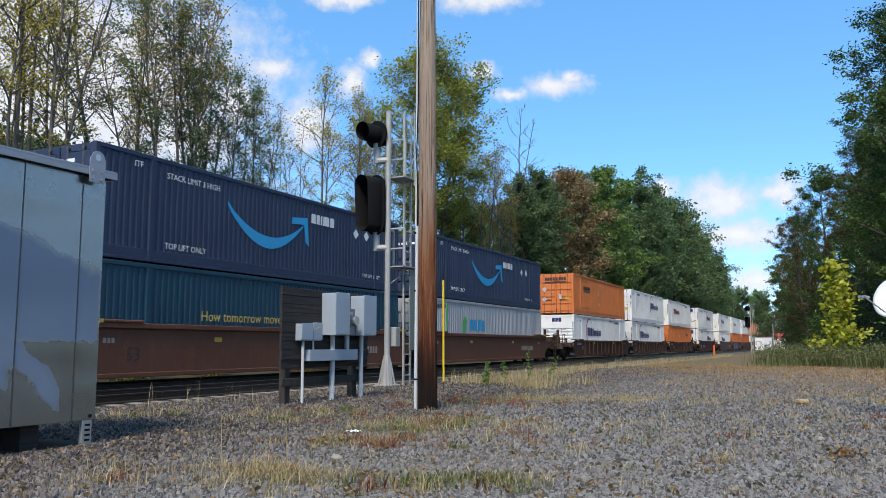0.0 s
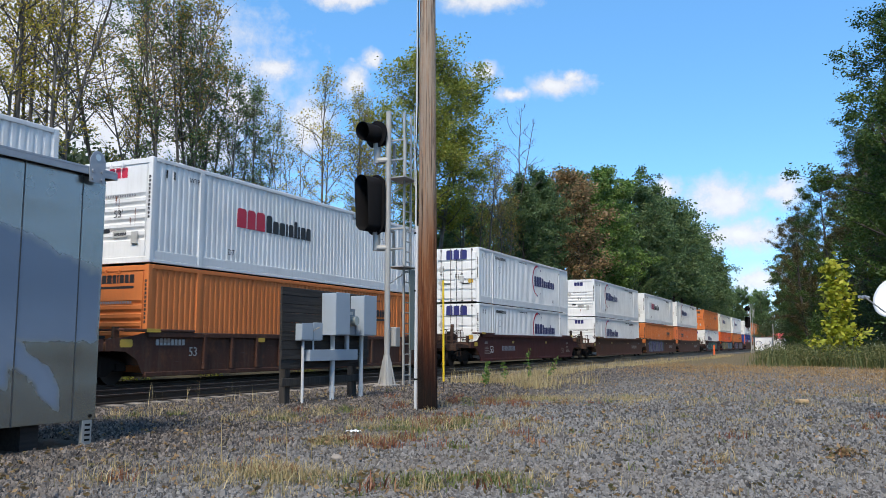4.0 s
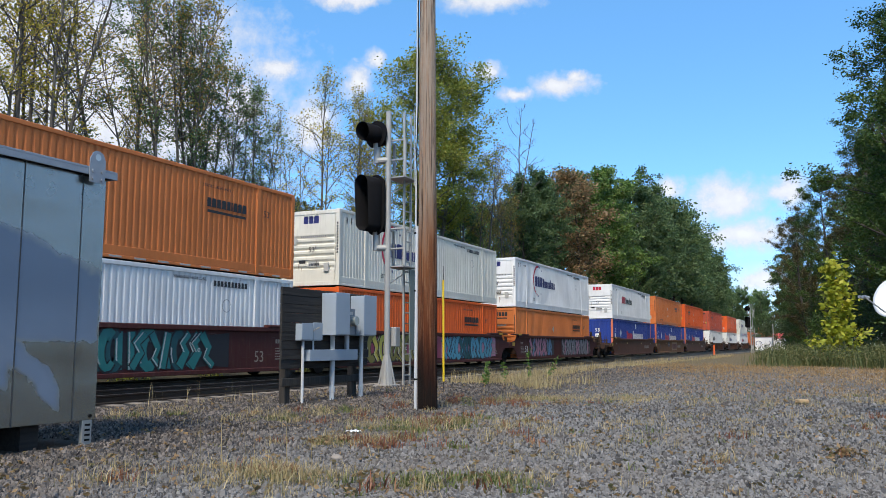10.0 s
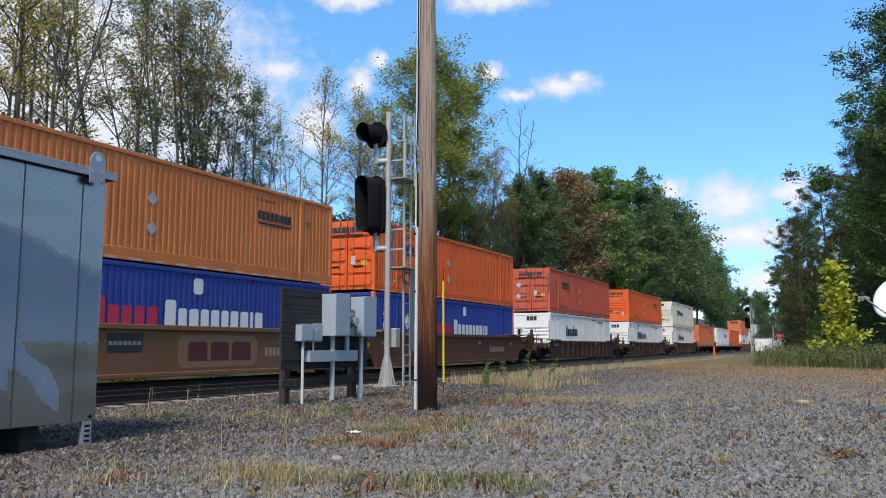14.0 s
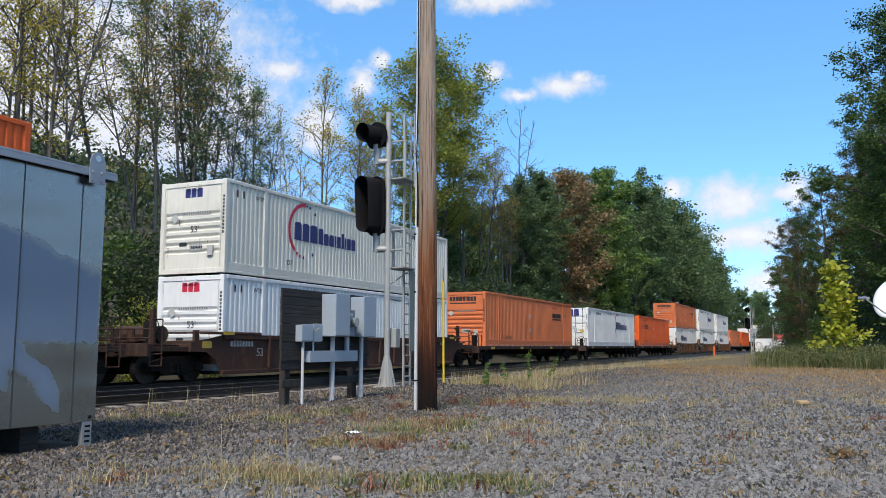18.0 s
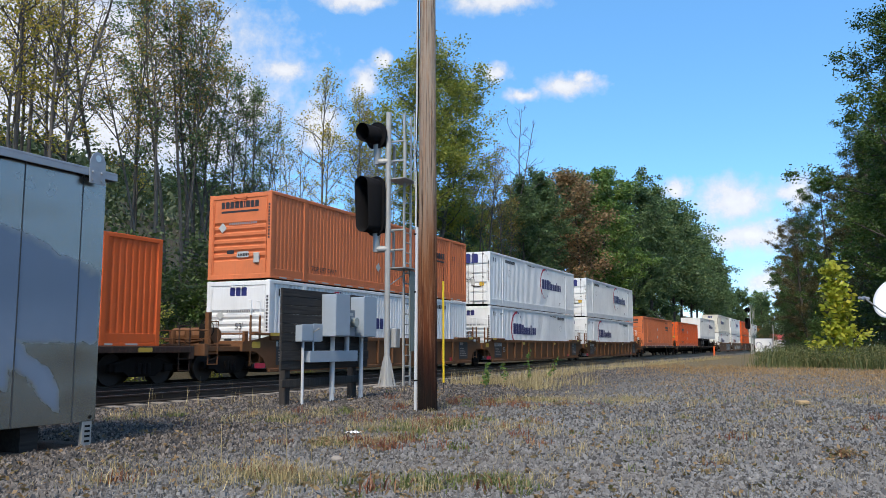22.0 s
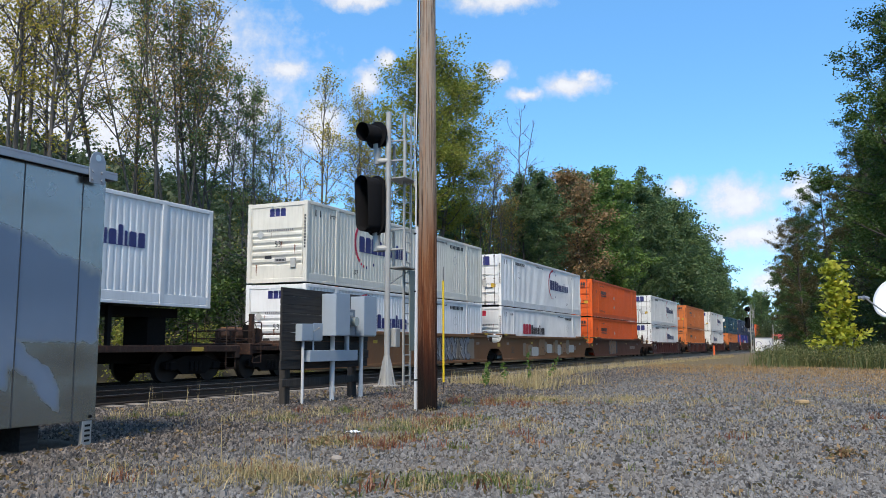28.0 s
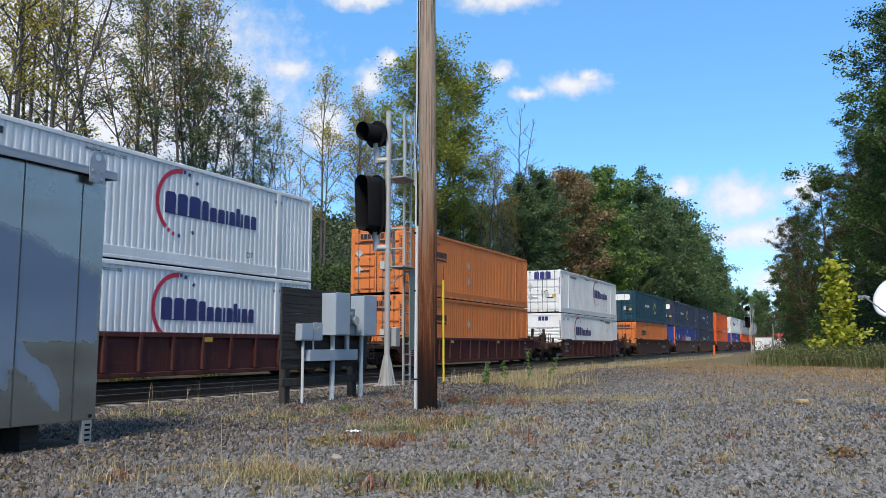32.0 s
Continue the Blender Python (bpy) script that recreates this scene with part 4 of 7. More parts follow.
def container(q, z, paint_, end, art, what, extra=""):
    """A 53-foot container whose near end stands q metres down the train; end: F closed front, D doors."""
    hl, hw = CL / 2, CW / 2
    c = thing("shipping_container", Matrix.Translation((TX, q + hl, RAIL + z)), what, "container", "containers on the train")
    posts = CORAL if art == "stack" else paint_
    part("side_wall", cached("side_wall", side_mesh, paint_), None, c)
    part("side_wall", cached("side_wall_b", side_mesh_left, paint_), None, c)
    part("roof", cached("roof", roof_mesh, paint_), None, c)
    part("floor", cached("floor", floor_mesh, STEEL), None, c)
    for sx in (-1, 1):
        for nm, fn, mt in (("top_rail", top_rail, paint_), ("bottom_rail", bottom_rail, paint_)):
            part(nm, cached(nm, fn, mt), None, c).location.x = sx * (hw - 0.03)
        for sy in (-1, 1):
            p = part("corner_post", cached("corner_post", corner_post, posts), None, c)
            p.location = (sx * (hw - 0.08), sy * (hl - 0.08), 0)
            p = part("intermediate_post", cached("intermediate_post", mid_post, paint_), None, c)
            p.location = (sx * (hw - 0.02), sy * 6.1, 0)
            p.scale.x = sx
            p = part("casting", cached("casting", casting, CORAL if art in ("stg", "xpo", "log") else RODSTEEL if art == "carrier" else posts), None, c)
            p.location = (sx * (hw - 0.08), sy * 6.1, CH - 0.115)
    if end == "V":
        part("front_panel", cached("folded_end", folded_end, paint_), None, c, "closed end with upright folds")
    elif end == "F":
        part("front_panel", cached("front_panel", front_panel, paint_), None, c)
        part("hatch", box(bmesh.new(), 0.62, 0.84, -hl - 0.03, -hl + 0.03, 0.52, 0.86, 0.01), DECAL, c)
        placard(c, (-0.72, -hl + 0.014, 1.75), END, 0.17)
        flat("slot", [rect(-0.52, 0, 0.3, 0.12)], BLACKINK, c, END, (0, -hl + 0.024, 0.86))
        flat("data_label", [rect(-0.1, 0, 0.5, 0.2)], DECAL, c, END, (0, -hl + 0.024, 0.72))
        flat("marking", bars([0.05] * 7, 0.08, 0.015, -0.04, 0.05), BLACKINK, c, END, (0, -hl + 0.021, 0.72))
        flat("marking", bars([0.06] * 13, 0.07, 0.03, -0.45), GREYINK, c, END, (0, -hl + 0.024, 1.84))
        bm = box(bmesh.new(), -0.26, 0.26, -hl - 0.05, -hl - 0.02, 2.66, 2.69, 0.006)
        for u in (-0.26, 0.22):
            box(bm, u, u + 0.04, -hl - 0.05, -hl + 0.03, 2.66, 2.78, 0.006)
        part("grab_handle", bm, paint_, c, "bent steel grab handle")
        for u in (-hw + 0.19, hw - 0.22):
            part("end_frame", cached("end_frame", lambda b_: box(b_, 0.0, 0.03, -CL / 2 + 0.0, -CL / 2 + 0.03, 0.2, CH - 0.2), paint_), None, c).location.x = u
        if paint_ in (WHITE, CREAM):
            rr = random.Random(int(q * 10) + int(z))
            for k in range(rr.randint(3, 6)):
                x0, z0, w0, h0 = rr.uniform(-1.0, 0.95), rr.uniform(0.5, 1.95), rr.uniform(0.02, 0.07), rr.uniform(0.12, 0.55)
                flat("rust_streak", [[(x0, z0), (x0 + w0, z0 - 0.02), (x0 + w0 * 0.75, z0 - h0 * 0.6), (x0 + w0 * 0.5, z0 - h0), (x0 + w0 * 0.2, z0 - h0 * 0.5)]], RUSTINK, c, END, (0, -hl + 0.024, 0))
    else:
        for sx in (-1, 1):
            d = part("door", cached("door", door_leaf, paint_), None, c, "pressed steel door leaf with lock rods")
            d.location.x = 0.006 if sx > 0 else -0.006
            d.scale.x = sx
            for pz in (0.42, 0.93, 1.44, 1.95, 2.46):
                part("pressed_panel", cached("pressed_panel", door_panel, paint_), None, d).location.z = pz
            for u in (0.32, 0.88):
                l = part("lock_rod", cached("lock_rod", lock_rod, RODSTEEL), None, d)
                l.location.x = u
            part("lock_handle", cached("lock_handle", handle, STEEL), None, d).location.x = 0.36
            for hz in (0.4, 1.2, 1.9, 2.6):
                part("hinge", cached("hinge", hinge, paint_), None, d).location = (hw - 0.14, 0, hz)
        part("gasket", cached("gasket", gasket, BLACK), None, c)
        placard(c, (-0.86, -hl - 0.03, 1.05), END, 0.2)
        placard(c, (-0.86, -hl - 0.03, 1.78), END, 0.2)
        part("seal_box", box(bmesh.new(), 0.2, 0.42, -hl - 0.05, -hl + 0.02, 1.05, 1.4, 0.01), DECAL, c)
        flat("sticker", [rect(0.68, 0, 0.28, 0.22)], REFLECT, c, END, (0, -hl - 0.026, 1.02))
    far = end == "D"                        # the side's art stands nearer the closed end
    sx = hw - 0.012
    if art in ("stg", "xpo", "log"):
        y0 = (0.9 if art != "log" else -1.4) if far else -hl + 3.6
        art_logistics(c, art, y0, 1.42, 1.0)
        k = 1.0 if far or extra == "L" else 0.58
        m = REDINK if art == "xpo" else INK
        flat("end_logo", bars([0.36 * k, 0.33 * k, 0.38 * k], 0.5 * k, 0.06 * k, -0.58 * k), m if art != "log" else BLACKINK, c, END, (0, -hl - 0.028 if far else -hl + 0.027, 2.28 if far else 2.38 if extra != "L" else 2.12))
        words("53'", 0.30, BLACKINK, c, END, (-0.1, -hl - 0.03 if far else -hl + 0.02, 1.28))
        words("WTP", 0.20, BLACKINK, c, SIDE, (sx, -hl + 1.45 if not far else hl - 2.2, 2.42))
        words("WARNING HIGH CUBE", 0.13, BLACKINK, c, SIDE, (sx, 2.4 if not far else -hl + 6.2, 2.6))
        words("D7", 0.26, BLACKINK, c, SIDE, (sx, -hl + 3.2 if not far else hl - 3.6, 0.5))
        flat("marking", bars([0.11] * 10, 0.17, 0.05), BLACKINK, c, SIDE, (sx, hl - 4.0 if not far else -hl + 2.4, 2.46))
        ring = [arc(0.2, 0, math.tau * 0.97, 0.02, 18)]
        flat("marking", ring, GREYINK, c, SIDE, (sx, hl - 3.4 if not far else -hl + 3.0, 1.9))
        for dy in (0.52, 0.82):
            flat("vent", [rect(0, 0, 0.06, 0.24)], STEEL, c, SIDE, (sx + 0.003, -hl + dy, CH - 0.52))
        flat("marking", column(11, 0.07, 0.08, 0.03), BLACKINK if extra != "r" else REDINK, c, END, (hw - 0.12, -hl - 0.003, 1.2))
    elif art == "carrier":
        y0 = -hl + 2.7 if far else hl - 4.4
        polys, p = art_carrier(c, y0, 1.86)
        flat("logo", polys, BLACKINK, c, SIDE, p)
        flat("underline", [rect(0.02, -0.17, 1.78, 0.08)], BLACKINK, c, SIDE, p)
        flat("underline", [rect(0.0, -0.15, 1.55, 0.07)], BLACKINK, c, END, (-0.80, -hl - 0.03 if far else -hl + 0.027, 2.40))
        polys, p = art_carrier(c, 0, 0, 0.86)
        flat("end_logo", polys, BLACKINK, c, END, (-0.80, -hl - 0.03 if far else -hl + 0.027, 2.40))
        words("53'", 0.30, BLACKINK, c, SIDE, (sx, -hl + 1.2 if far else hl - 1.7, 1.9))
        words("TOP LIFT ONLY", 0.24, BLACKINK, c, SIDE, (sx, -hl + 2.4, 0.42))
        words("STACK 2 HIGH ONLY", 0.13, BLACKINK, c, SIDE, (sx, -hl + 2.6 if far else hl - 4.6, 2.44))
        for zz in (1.75, 0.95):
            placard(c, (sx + 0.002, -0.9, zz), SIDE, 0.2, DECAL)
        for k in range(18):
            flat("reflector", [rect(0, 0, 0.42, 0.05)], DECAL, c, SIDE, (hw + 0.004, -hl + 0.5 + 0.85 * k, 0.02))
        if extra != "w":
            flat("marking", column(11, 0.07, 0.08, 0.03), BLACKINK, c, END, (hw - 0.12, -hl - 0.003, 1.3))
    elif art == "smile":
        n = 24
        up, lo = [], []
        for i in range(n + 1):
            u = i / n
            x0 = 4.0 * u
            d = 1.05 * math.sin(math.pi * min(1.0, u * 0.93)) ** 0.8
            w = 0.05 + 0.34 * math.sin(math.pi * (0.1 + 0.86 * u)) ** 1.2
            up.append((x0, -d + w * 0.5 + 0.1 * u))
            lo.append((x0, -d - w * 0.5 + 0.1 * u))
        flat("logo_curve", [up + lo[::-1]], SKYINK, c, SIDE, (sx, -hl + 5.1, 2.1))
        flat("logo_arrow", [[(3.35, 0.02), (4.25, 0.12), (4.38, -0.9), (4.15, -0.75), (4.05, -0.15), (3.3, -0.2)]], SKYINK, c, SIDE, (sx + 0.003, -hl + 5.1, 2.1))
        flat("logo", bars([0.27, 0.2, 0.1, 0.4, 0.27], 0.34, 0.06), WHITEINK, c, SIDE, (sx, -hl + 9.6, 2.08))
        words("STACK LIMIT 3 HIGH", 0.24, WHITEINK, c, SIDE, (sx, -hl + 2.5, 2.38))
        words("TOP LIFT ONLY", 0.24, WHITEINK, c, SIDE, (sx, -hl + 2.5, 0.42))
        words("TOP LIFT ONLY", 0.2, WHITEINK, c, SIDE, (sx, hl - 3.0, 0.42))
        words("ITF", 0.24, WHITEINK, c, SIDE, (sx, -hl + 1.3, 2.5))
        placard(c, (sx, hl - 3.5, 2.05), SIDE, 0.2, WHITEINK)
        placard(c, (sx, hl - 2.7, 2.05), SIDE, 0.2, WHITEINK)
        flat("end_logo", bars([0.3, 0.3, 0.3], 0.1, 0.1), WHITEINK, c, END, (-0.5, -hl - 0.03, 2.4))
    elif art == "slogan":
        words("How tomorrow moves", 0.43, GOLDINK, c, SIDE, (sx, -hl + 4.05, 1.42))
        flat("logo", bars([0.55, 0.55, 0.5], 0.72, 0.1), GOLDINK, c, SIDE, (sx, hl - 4.6, 1.42))
        words("WARNING HIGH CUBE", 0.13, WHITEINK, c, SIDE, (sx, 1.0, 2.55))
    elif art == "lessor":
        flat("logo", [[(0, 0), (0.5, 0.3), (0.35, 0.55), (0.6, 0.62), (0.3, 0.95), (0, 0.6)]], GREENINK, c, SIDE, (sx, -hl + 3.9, 1.25))
        flat("logo", bars([0.42, 0.44, 0.38, 0.42], 0.5, 0.1, 0.9), SKYINK, c, SIDE, (sx, -hl + 3.9, 1.5))
        flat("stripe", [rect(0, 0, 0.16, CH - 0.3)], GREENINK, c, SIDE, (hw + 0.016, -6.18, 0.15))
        flat("marking", bars([0.11] * 10, 0.17, 0.05), BLACKINK, c, SIDE, (sx, -hl + 0.4, 2.46))
    elif art == "stack":
        flat("logo", bars([0.52, 0.36, 0.34, 0.34, 0.36], 0.62, 0.1, 0, 0, (0,)), REDINK, c, SIDE, (sx, -hl + 5.2, 1.16))
        flat("logo", bars([0.42, 0.34, 0.38, 0.34, 0.36, 0.32, 0.36, 0.38, 0.14, 0.38], 0.62, 0.1, 0, 0, (0,)), WHITEINK, c, SIDE, (sx, -hl + 7.8, 1.16))
        words("53", 0.42, WHITEINK, c, SIDE, (sx, -hl + 0.75, 1.85))
        words("53", 0.42, WHITEINK, c, END, (-0.22, -hl - 0.03, 1.85))
        flat("panel", [rect(0, 0, 0.34, 0.36)], WHITEINK, c, SIDE, (sx, -hl + 0.75, 1.38))
        flat("panel", [rect(0, 0, 0.42, 0.3)], WHITEINK, c, END, (-0.22, -hl - 0.028, 1.4))
        flat("panel", [rect(0, 0, 0.4, 0.46)], WHITEINK, c, SIDE, (sx, -hl + 8.9, 2.2))
        placard(c, (sx, -hl + 2.9, 1.75), SIDE, 0.34, WHITEINK)
    elif art == "gold":
        flat("logo", [arc(0.6, 0.3, 5.6, 0.22, 16)], GOLDINK, c, SIDE, (sx, 1.5, 1.5))
        flat("logo", bars([0.3] * 6, 0.25, 0.08), WHITEINK, c, SIDE, (sx, -hl + 4.5, 1.5))
        flat("end_logo", [rect(-0.9, 0, 1.7, 0.55)], WHITEINK, c, END, (0, -hl - 0.03, 2.0))
    THINGS.append((c, q + hl))
    return c


DARKRED = plain("dark_red_lettering", (0.10, 0.016, 0.014), 0.6, 0, 0.2, 8, 0)
CARINK = plain("faded_car_lettering", (0.30, 0.25, 0.21), 0.6, 0, 0.2, 8, 0)
RUSTINK = plain("rust_stain", (0.20, 0.085, 0.045), 0.8, 0, 0.5, 20, 0)
GREYINK = plain("grey_lettering", (0.25, 0.25, 0.26), 0.5, 0, 0.1, 6, 0)
GREENINK = plain("green_lettering", (0.06, 0.42, 0.10), 0.45, 0, 0.1, 6, 0)


# ------------------------------------------------------------------ railcars
def wheelset(bm):
    for sx in (-1, 1):
        x = sx * 0.76
        rod(bm, (x - 0.065, 0, 0.42), (x + 0.065, 0, 0.42), 0.42, 20)
        rod(bm, (x - sx * 0.09, 0, 0.42), (x - sx * 0.06, 0, 0.42), 0.45, 20)
        rod(bm, (sx * 0.9, 0, 0.42), (sx * 1.08, 0, 0.42), 0.1, 10)
    rod(bm, (-0.8, 0, 0.42), (0.8, 0, 0.42), 0.085, 8)
    return bm


def side_frame(bm):
    """A cast truck side: an arched top member, a lower tie and a spring nest."""
    pts = [(-1.12, 0.36), (-1.12, 0.56), (-0.75, 0.64), (-0.42, 0.74), (0.42, 0.74), (0.75, 0.64), (1.12, 0.56), (1.12, 0.36),
           (0.72, 0.40), (0.45, 0.22), (-0.45, 0.22), (-0.72, 0.40)]
    for x0, x1 in ((0.93, 1.07),):
        f = [bm.verts.new((x0, y, z)) for y, z in pts]
        g = [bm.verts.new((x1, y, z)) for y, z in pts]
        bm.faces.new(f)
        bm.faces.new(g[::-1])
        for i in range(len(pts)):
            bm.faces.new((f[i], g[i], g[(i + 1) % len(pts)], f[(i + 1) % len(pts)]))
    for y in (-0.17, 0.0, 0.17):
        rod(bm, (1.1, y, 0.3), (1.1, y, 0.58), 0.07, 8)
    for y in (-0.88, 0.88):
        box(bm, 1.06, 1.14, y - 0.14, y + 0.14, 0.34, 0.56, 0.02)
    bmesh.ops.recalc_face_normals(bm, faces=bm.faces)
    return bm


def truck(car, y):
    t = part("truck", cached("truck_bolster", lambda bm: box(bm, -1.0, 1.0, -0.2, 0.2, 0.36, 0.72, 0.03), STEEL), None, car, "dark cast-steel truck")
    t.location.y = y
    for sx in (-1, 1):
        f = part("side_frame", cached("side_frame", side_frame, STEEL), None, t)
        f.scale.x = sx
    for dy in (-0.88, 0.88):
        w = part("wheelset", cached("wheelset", wheelset, WHEELMAT), None, t)
        w.location.y = dy
    return t


WHEELMAT = plain("worn_wheel_steel", (0.022, 0.018, 0.016), 0.6, 0.3, 0.4)


def well_side(bm, ribs, hl, top):
    """The side of a well: sill, plate that steps up toward the ends, top chord, posts."""
    x = 1.44
    # full depth along the well, arched up over the trucks
    low = [(-hl - 1.2, 0.88), (-hl - 0.55, 0.86), (-hl - 0.18, 0.66), (-hl + 0.05, 0.28)]
    low += [(-y, z) for y, z in low[::-1]]
    up = [(-hl - 1.2, 1.16), (-hl - 0.35, 1.26), (-hl + 0.15, top)]
    up += [(-y, z) for y, z in up[::-1]]
    pts = low + up[::-1]
    for x0, x1 in ((x - 0.02, x),):
        f = [bm.verts.new((x0, y, z)) for y, z in pts]
        g = [bm.verts.new((x1, y, z)) for y, z in pts]
        bm.faces.new(f[::-1])
        bm.faces.new(g)
        for i in range(len(pts)):
            bm.faces.new((f[i], g[i], g[(i + 1) % len(pts)], f[(i + 1) % len(pts)]))
    bmesh.ops.recalc_face_normals(bm, faces=bm.faces)
    return bm


def well_chord(bm, hl, top, z0, h, wide):
    return box(bm, 1.36, 1.36 + wide, -hl + 0.15, hl - 0.15, z0, z0 + h, 0.015)


def rib(bm):
    return box(bm, 1.44, 1.53, -0.06, 0.06, 0.34, 1.34, 0.012)


def car_end(bm, hl):
    """End platform beyond the well: bulkhead, centre sill, bolster, deck over the truck."""
    box(bm, -1.41, 1.41, hl - 0.02, hl + 0.1, 0.5, 1.2, 0.02)
    box(bm, -0.35, 0.35, hl + 0.1, hl + 1.45, 0.76, 1.04, 0.02)
    box(bm, -1.3, 1.3, hl + 0.1, hl + 1.15, 1.0, 1.06, 0.01)
    box(bm, -1.42, 1.42, hl + 1.0, hl + 1.18, 0.86, 1.1, 0.02)
    for x in (-0.9, 0.9):
        box(bm, x - 0.05, x + 0.05, hl + 0.3, hl + 0.5, 1.06, 1.5, 0.01)
    rod(bm, (-1.0, hl + 0.42, 1.42), (1.0, hl + 0.42, 1.42), 0.03, 6)
    return bm


def grab_rail(bm):
    tube(bm, [(1.32, 0, 0.5), (1.32, 0, 1.75), (1.32, 0.42, 1.75), (1.32, 0.42, 0.5)], 0.018, 6)
    for z in (0.5, 0.82):
        rod(bm, (1.32, 0, z), (1.32, 0.42, z), 0.018, 6)
    return bm


def hand_brake(bm):
    for k in range(14):
        a, b = k * math.tau / 14, (k + 1) * math.tau / 14
        rod(bm, (0.62 + 0.28 * math.cos(a), 0, 1.55 + 0.28 * math.sin(a)), (0.62 + 0.28 * math.cos(b), 0, 1.55 + 0.28 * math.sin(b)), 0.016, 5)
    for k in range(4):
        a = k * math.pi / 4
        rod(bm, (0.62 - 0.28 * math.cos(a), 0, 1.55 - 0.28 * math.sin(a)), (0.62 + 0.28 * math.cos(a), 0, 1.55 + 0.28 * math.sin(a)), 0.012, 5)
    box(bm, 0.5, 0.74, 0.02, 0.2, 1.0, 1.7, 0.02)
    return bm


def graffiti(car, seed, y0, y1, z0, z1, cols):
    """Sprayed interlocking bent strokes with dark outlines and pale edges; no letters. cols: cloud, outline, upper, lower, edge."""
    rnd = random.Random(seed)
    zc, h = (z0 + z1) / 2, (z1 - z0) / 2
    n = 26
    up = [(y0 - 0.25 + (y1 - y0 + 0.5) * i / n, h * rnd.uniform(0.8, 1.02)) for i in range(n + 1)]
    lo = [(y, -h * rnd.uniform(0.85, 1.02)) for y, z in up[::-1]]
    flat("graffiti", [up + lo], SPRAY[cols[0]], car, SIDE, (1.4445, 0, zc))

    def ribbon(pts, w0, w1):
        """A stroke through pts, w0 wide at its start and w1 at its end."""
        left, right = [], []
        for i, p in enumerate(pts):
            a, b = pts[max(0, i - 1)], pts[min(len(pts) - 1, i + 1)]
            d = math.hypot(b[0] - a[0], b[1] - a[1])
            nx, ny = -(b[1] - a[1]) / d, (b[0] - a[0]) / d
            w = (w0 + (w1 - w0) * i / (len(pts) - 1)) / 2
            left.append((p[0] + nx * w, p[1] + ny * w))
            right.append((p[0] - nx * w, p[1] - ny * w))
        return left + right[::-1]

    def put(poly, k, col, y):
        flat("graffiti", [poly], SPRAY[col], car, SIDE, (1.4445 + 0.0025 * k, y, zc))

    y, lift = y0 + 0.35, 0
    while y < y1 - 0.3:
        w = rnd.uniform(0.42, 0.66)
        lean = rnd.uniform(-0.25, 0.3)
        for j in range(rnd.choice((2, 2, 3))):
            u = (-0.36, 0.34, 0.0)[j] * w
            kind = rnd.randrange(4)
            if kind == 0:
                pts = [(u - lean * h, -h * 0.92), (u, 0.0), (u + lean * h, h * 0.9)]
            elif kind == 1:
                pts = [(u - 0.34 * w, h * 0.85), (u + 0.08, h * 0.1), (u - 0.05, -h * 0.4), (u + 0.42 * w, -h * 0.88)]
            elif kind == 2:
                pts = [(u - 0.3 * w, -h * 0.86), (u + 0.2 * w, -h * 0.1), (u - 0.1 * w, h * 0.35), (u + 0.4 * w, h * 0.88)]
            else:
                pts = [(u + 0.42 * w * math.cos(t), h * 0.82 * math.sin(t)) for t in [0.9 + k * 0.52 for k in range(10)]]
            w0, w1 = rnd.uniform(0.2, 0.34), rnd.uniform(0.16, 0.3)
            lift = (lift + 3) % 9
            put(ribbon([(a * 1.03, b * 1.03) for a, b in pts], w0 + 0.09, w1 + 0.09), 1 + lift, cols[1], y)
            put(ribbon(pts, w0, w1), 2 + lift, cols[2 if rnd.random() < 0.6 else 3], y)
            m = len(pts) // 2
            put(ribbon([(a - w0 * 0.32, b) for a, b in pts[m - 1:m + 2]], 0.035, 0.03), 3 + lift, cols[4], y)
        y += w * rnd.uniform(0.95, 1.2)
    for k in range(3):
        yy, zz = rnd.uniform(y0, y1), rnd.uniform(-0.4, 0.5) * h
        put(arc(rnd.uniform(0.05, 0.12), 0.3, 5.6, 0.03, 10), 13, cols[4], yy)


def painted_over(car, seed, y0, y1, z0, z1, cols):
    """Square patches of cover paint with thin scrawls on them."""
    rnd = random.Random(seed)
    y, k = y0, 0
    while y < y1:
        w, zb = rnd.uniform(0.35, 1.1), rnd.uniform(z0, z0 + 0.3)
        flat("paint_patch", [rect(0, 0, w * 1.25, rnd.uniform(0.45, z1 - zb))], cols[k % len(cols)], car, SIDE, (1.4445 + 0.002 * (k % 4), y, zb))
        y += w
        k += 1
    for i in range(9):
        a0 = rnd.uniform(0, 6)
        flat("scrawl", [[(px * rnd.uniform(0.9, 1.1), pz) for px, pz in arc(rnd.uniform(0.08, 0.2), a0, a0 + rnd.uniform(2, 5), 0.022, 9)]], SPRAY["black"], car, SIDE, (1.4545, rnd.uniform(y0, y1), rnd.uniform(z0 + 0.3, z1 - 0.2)))


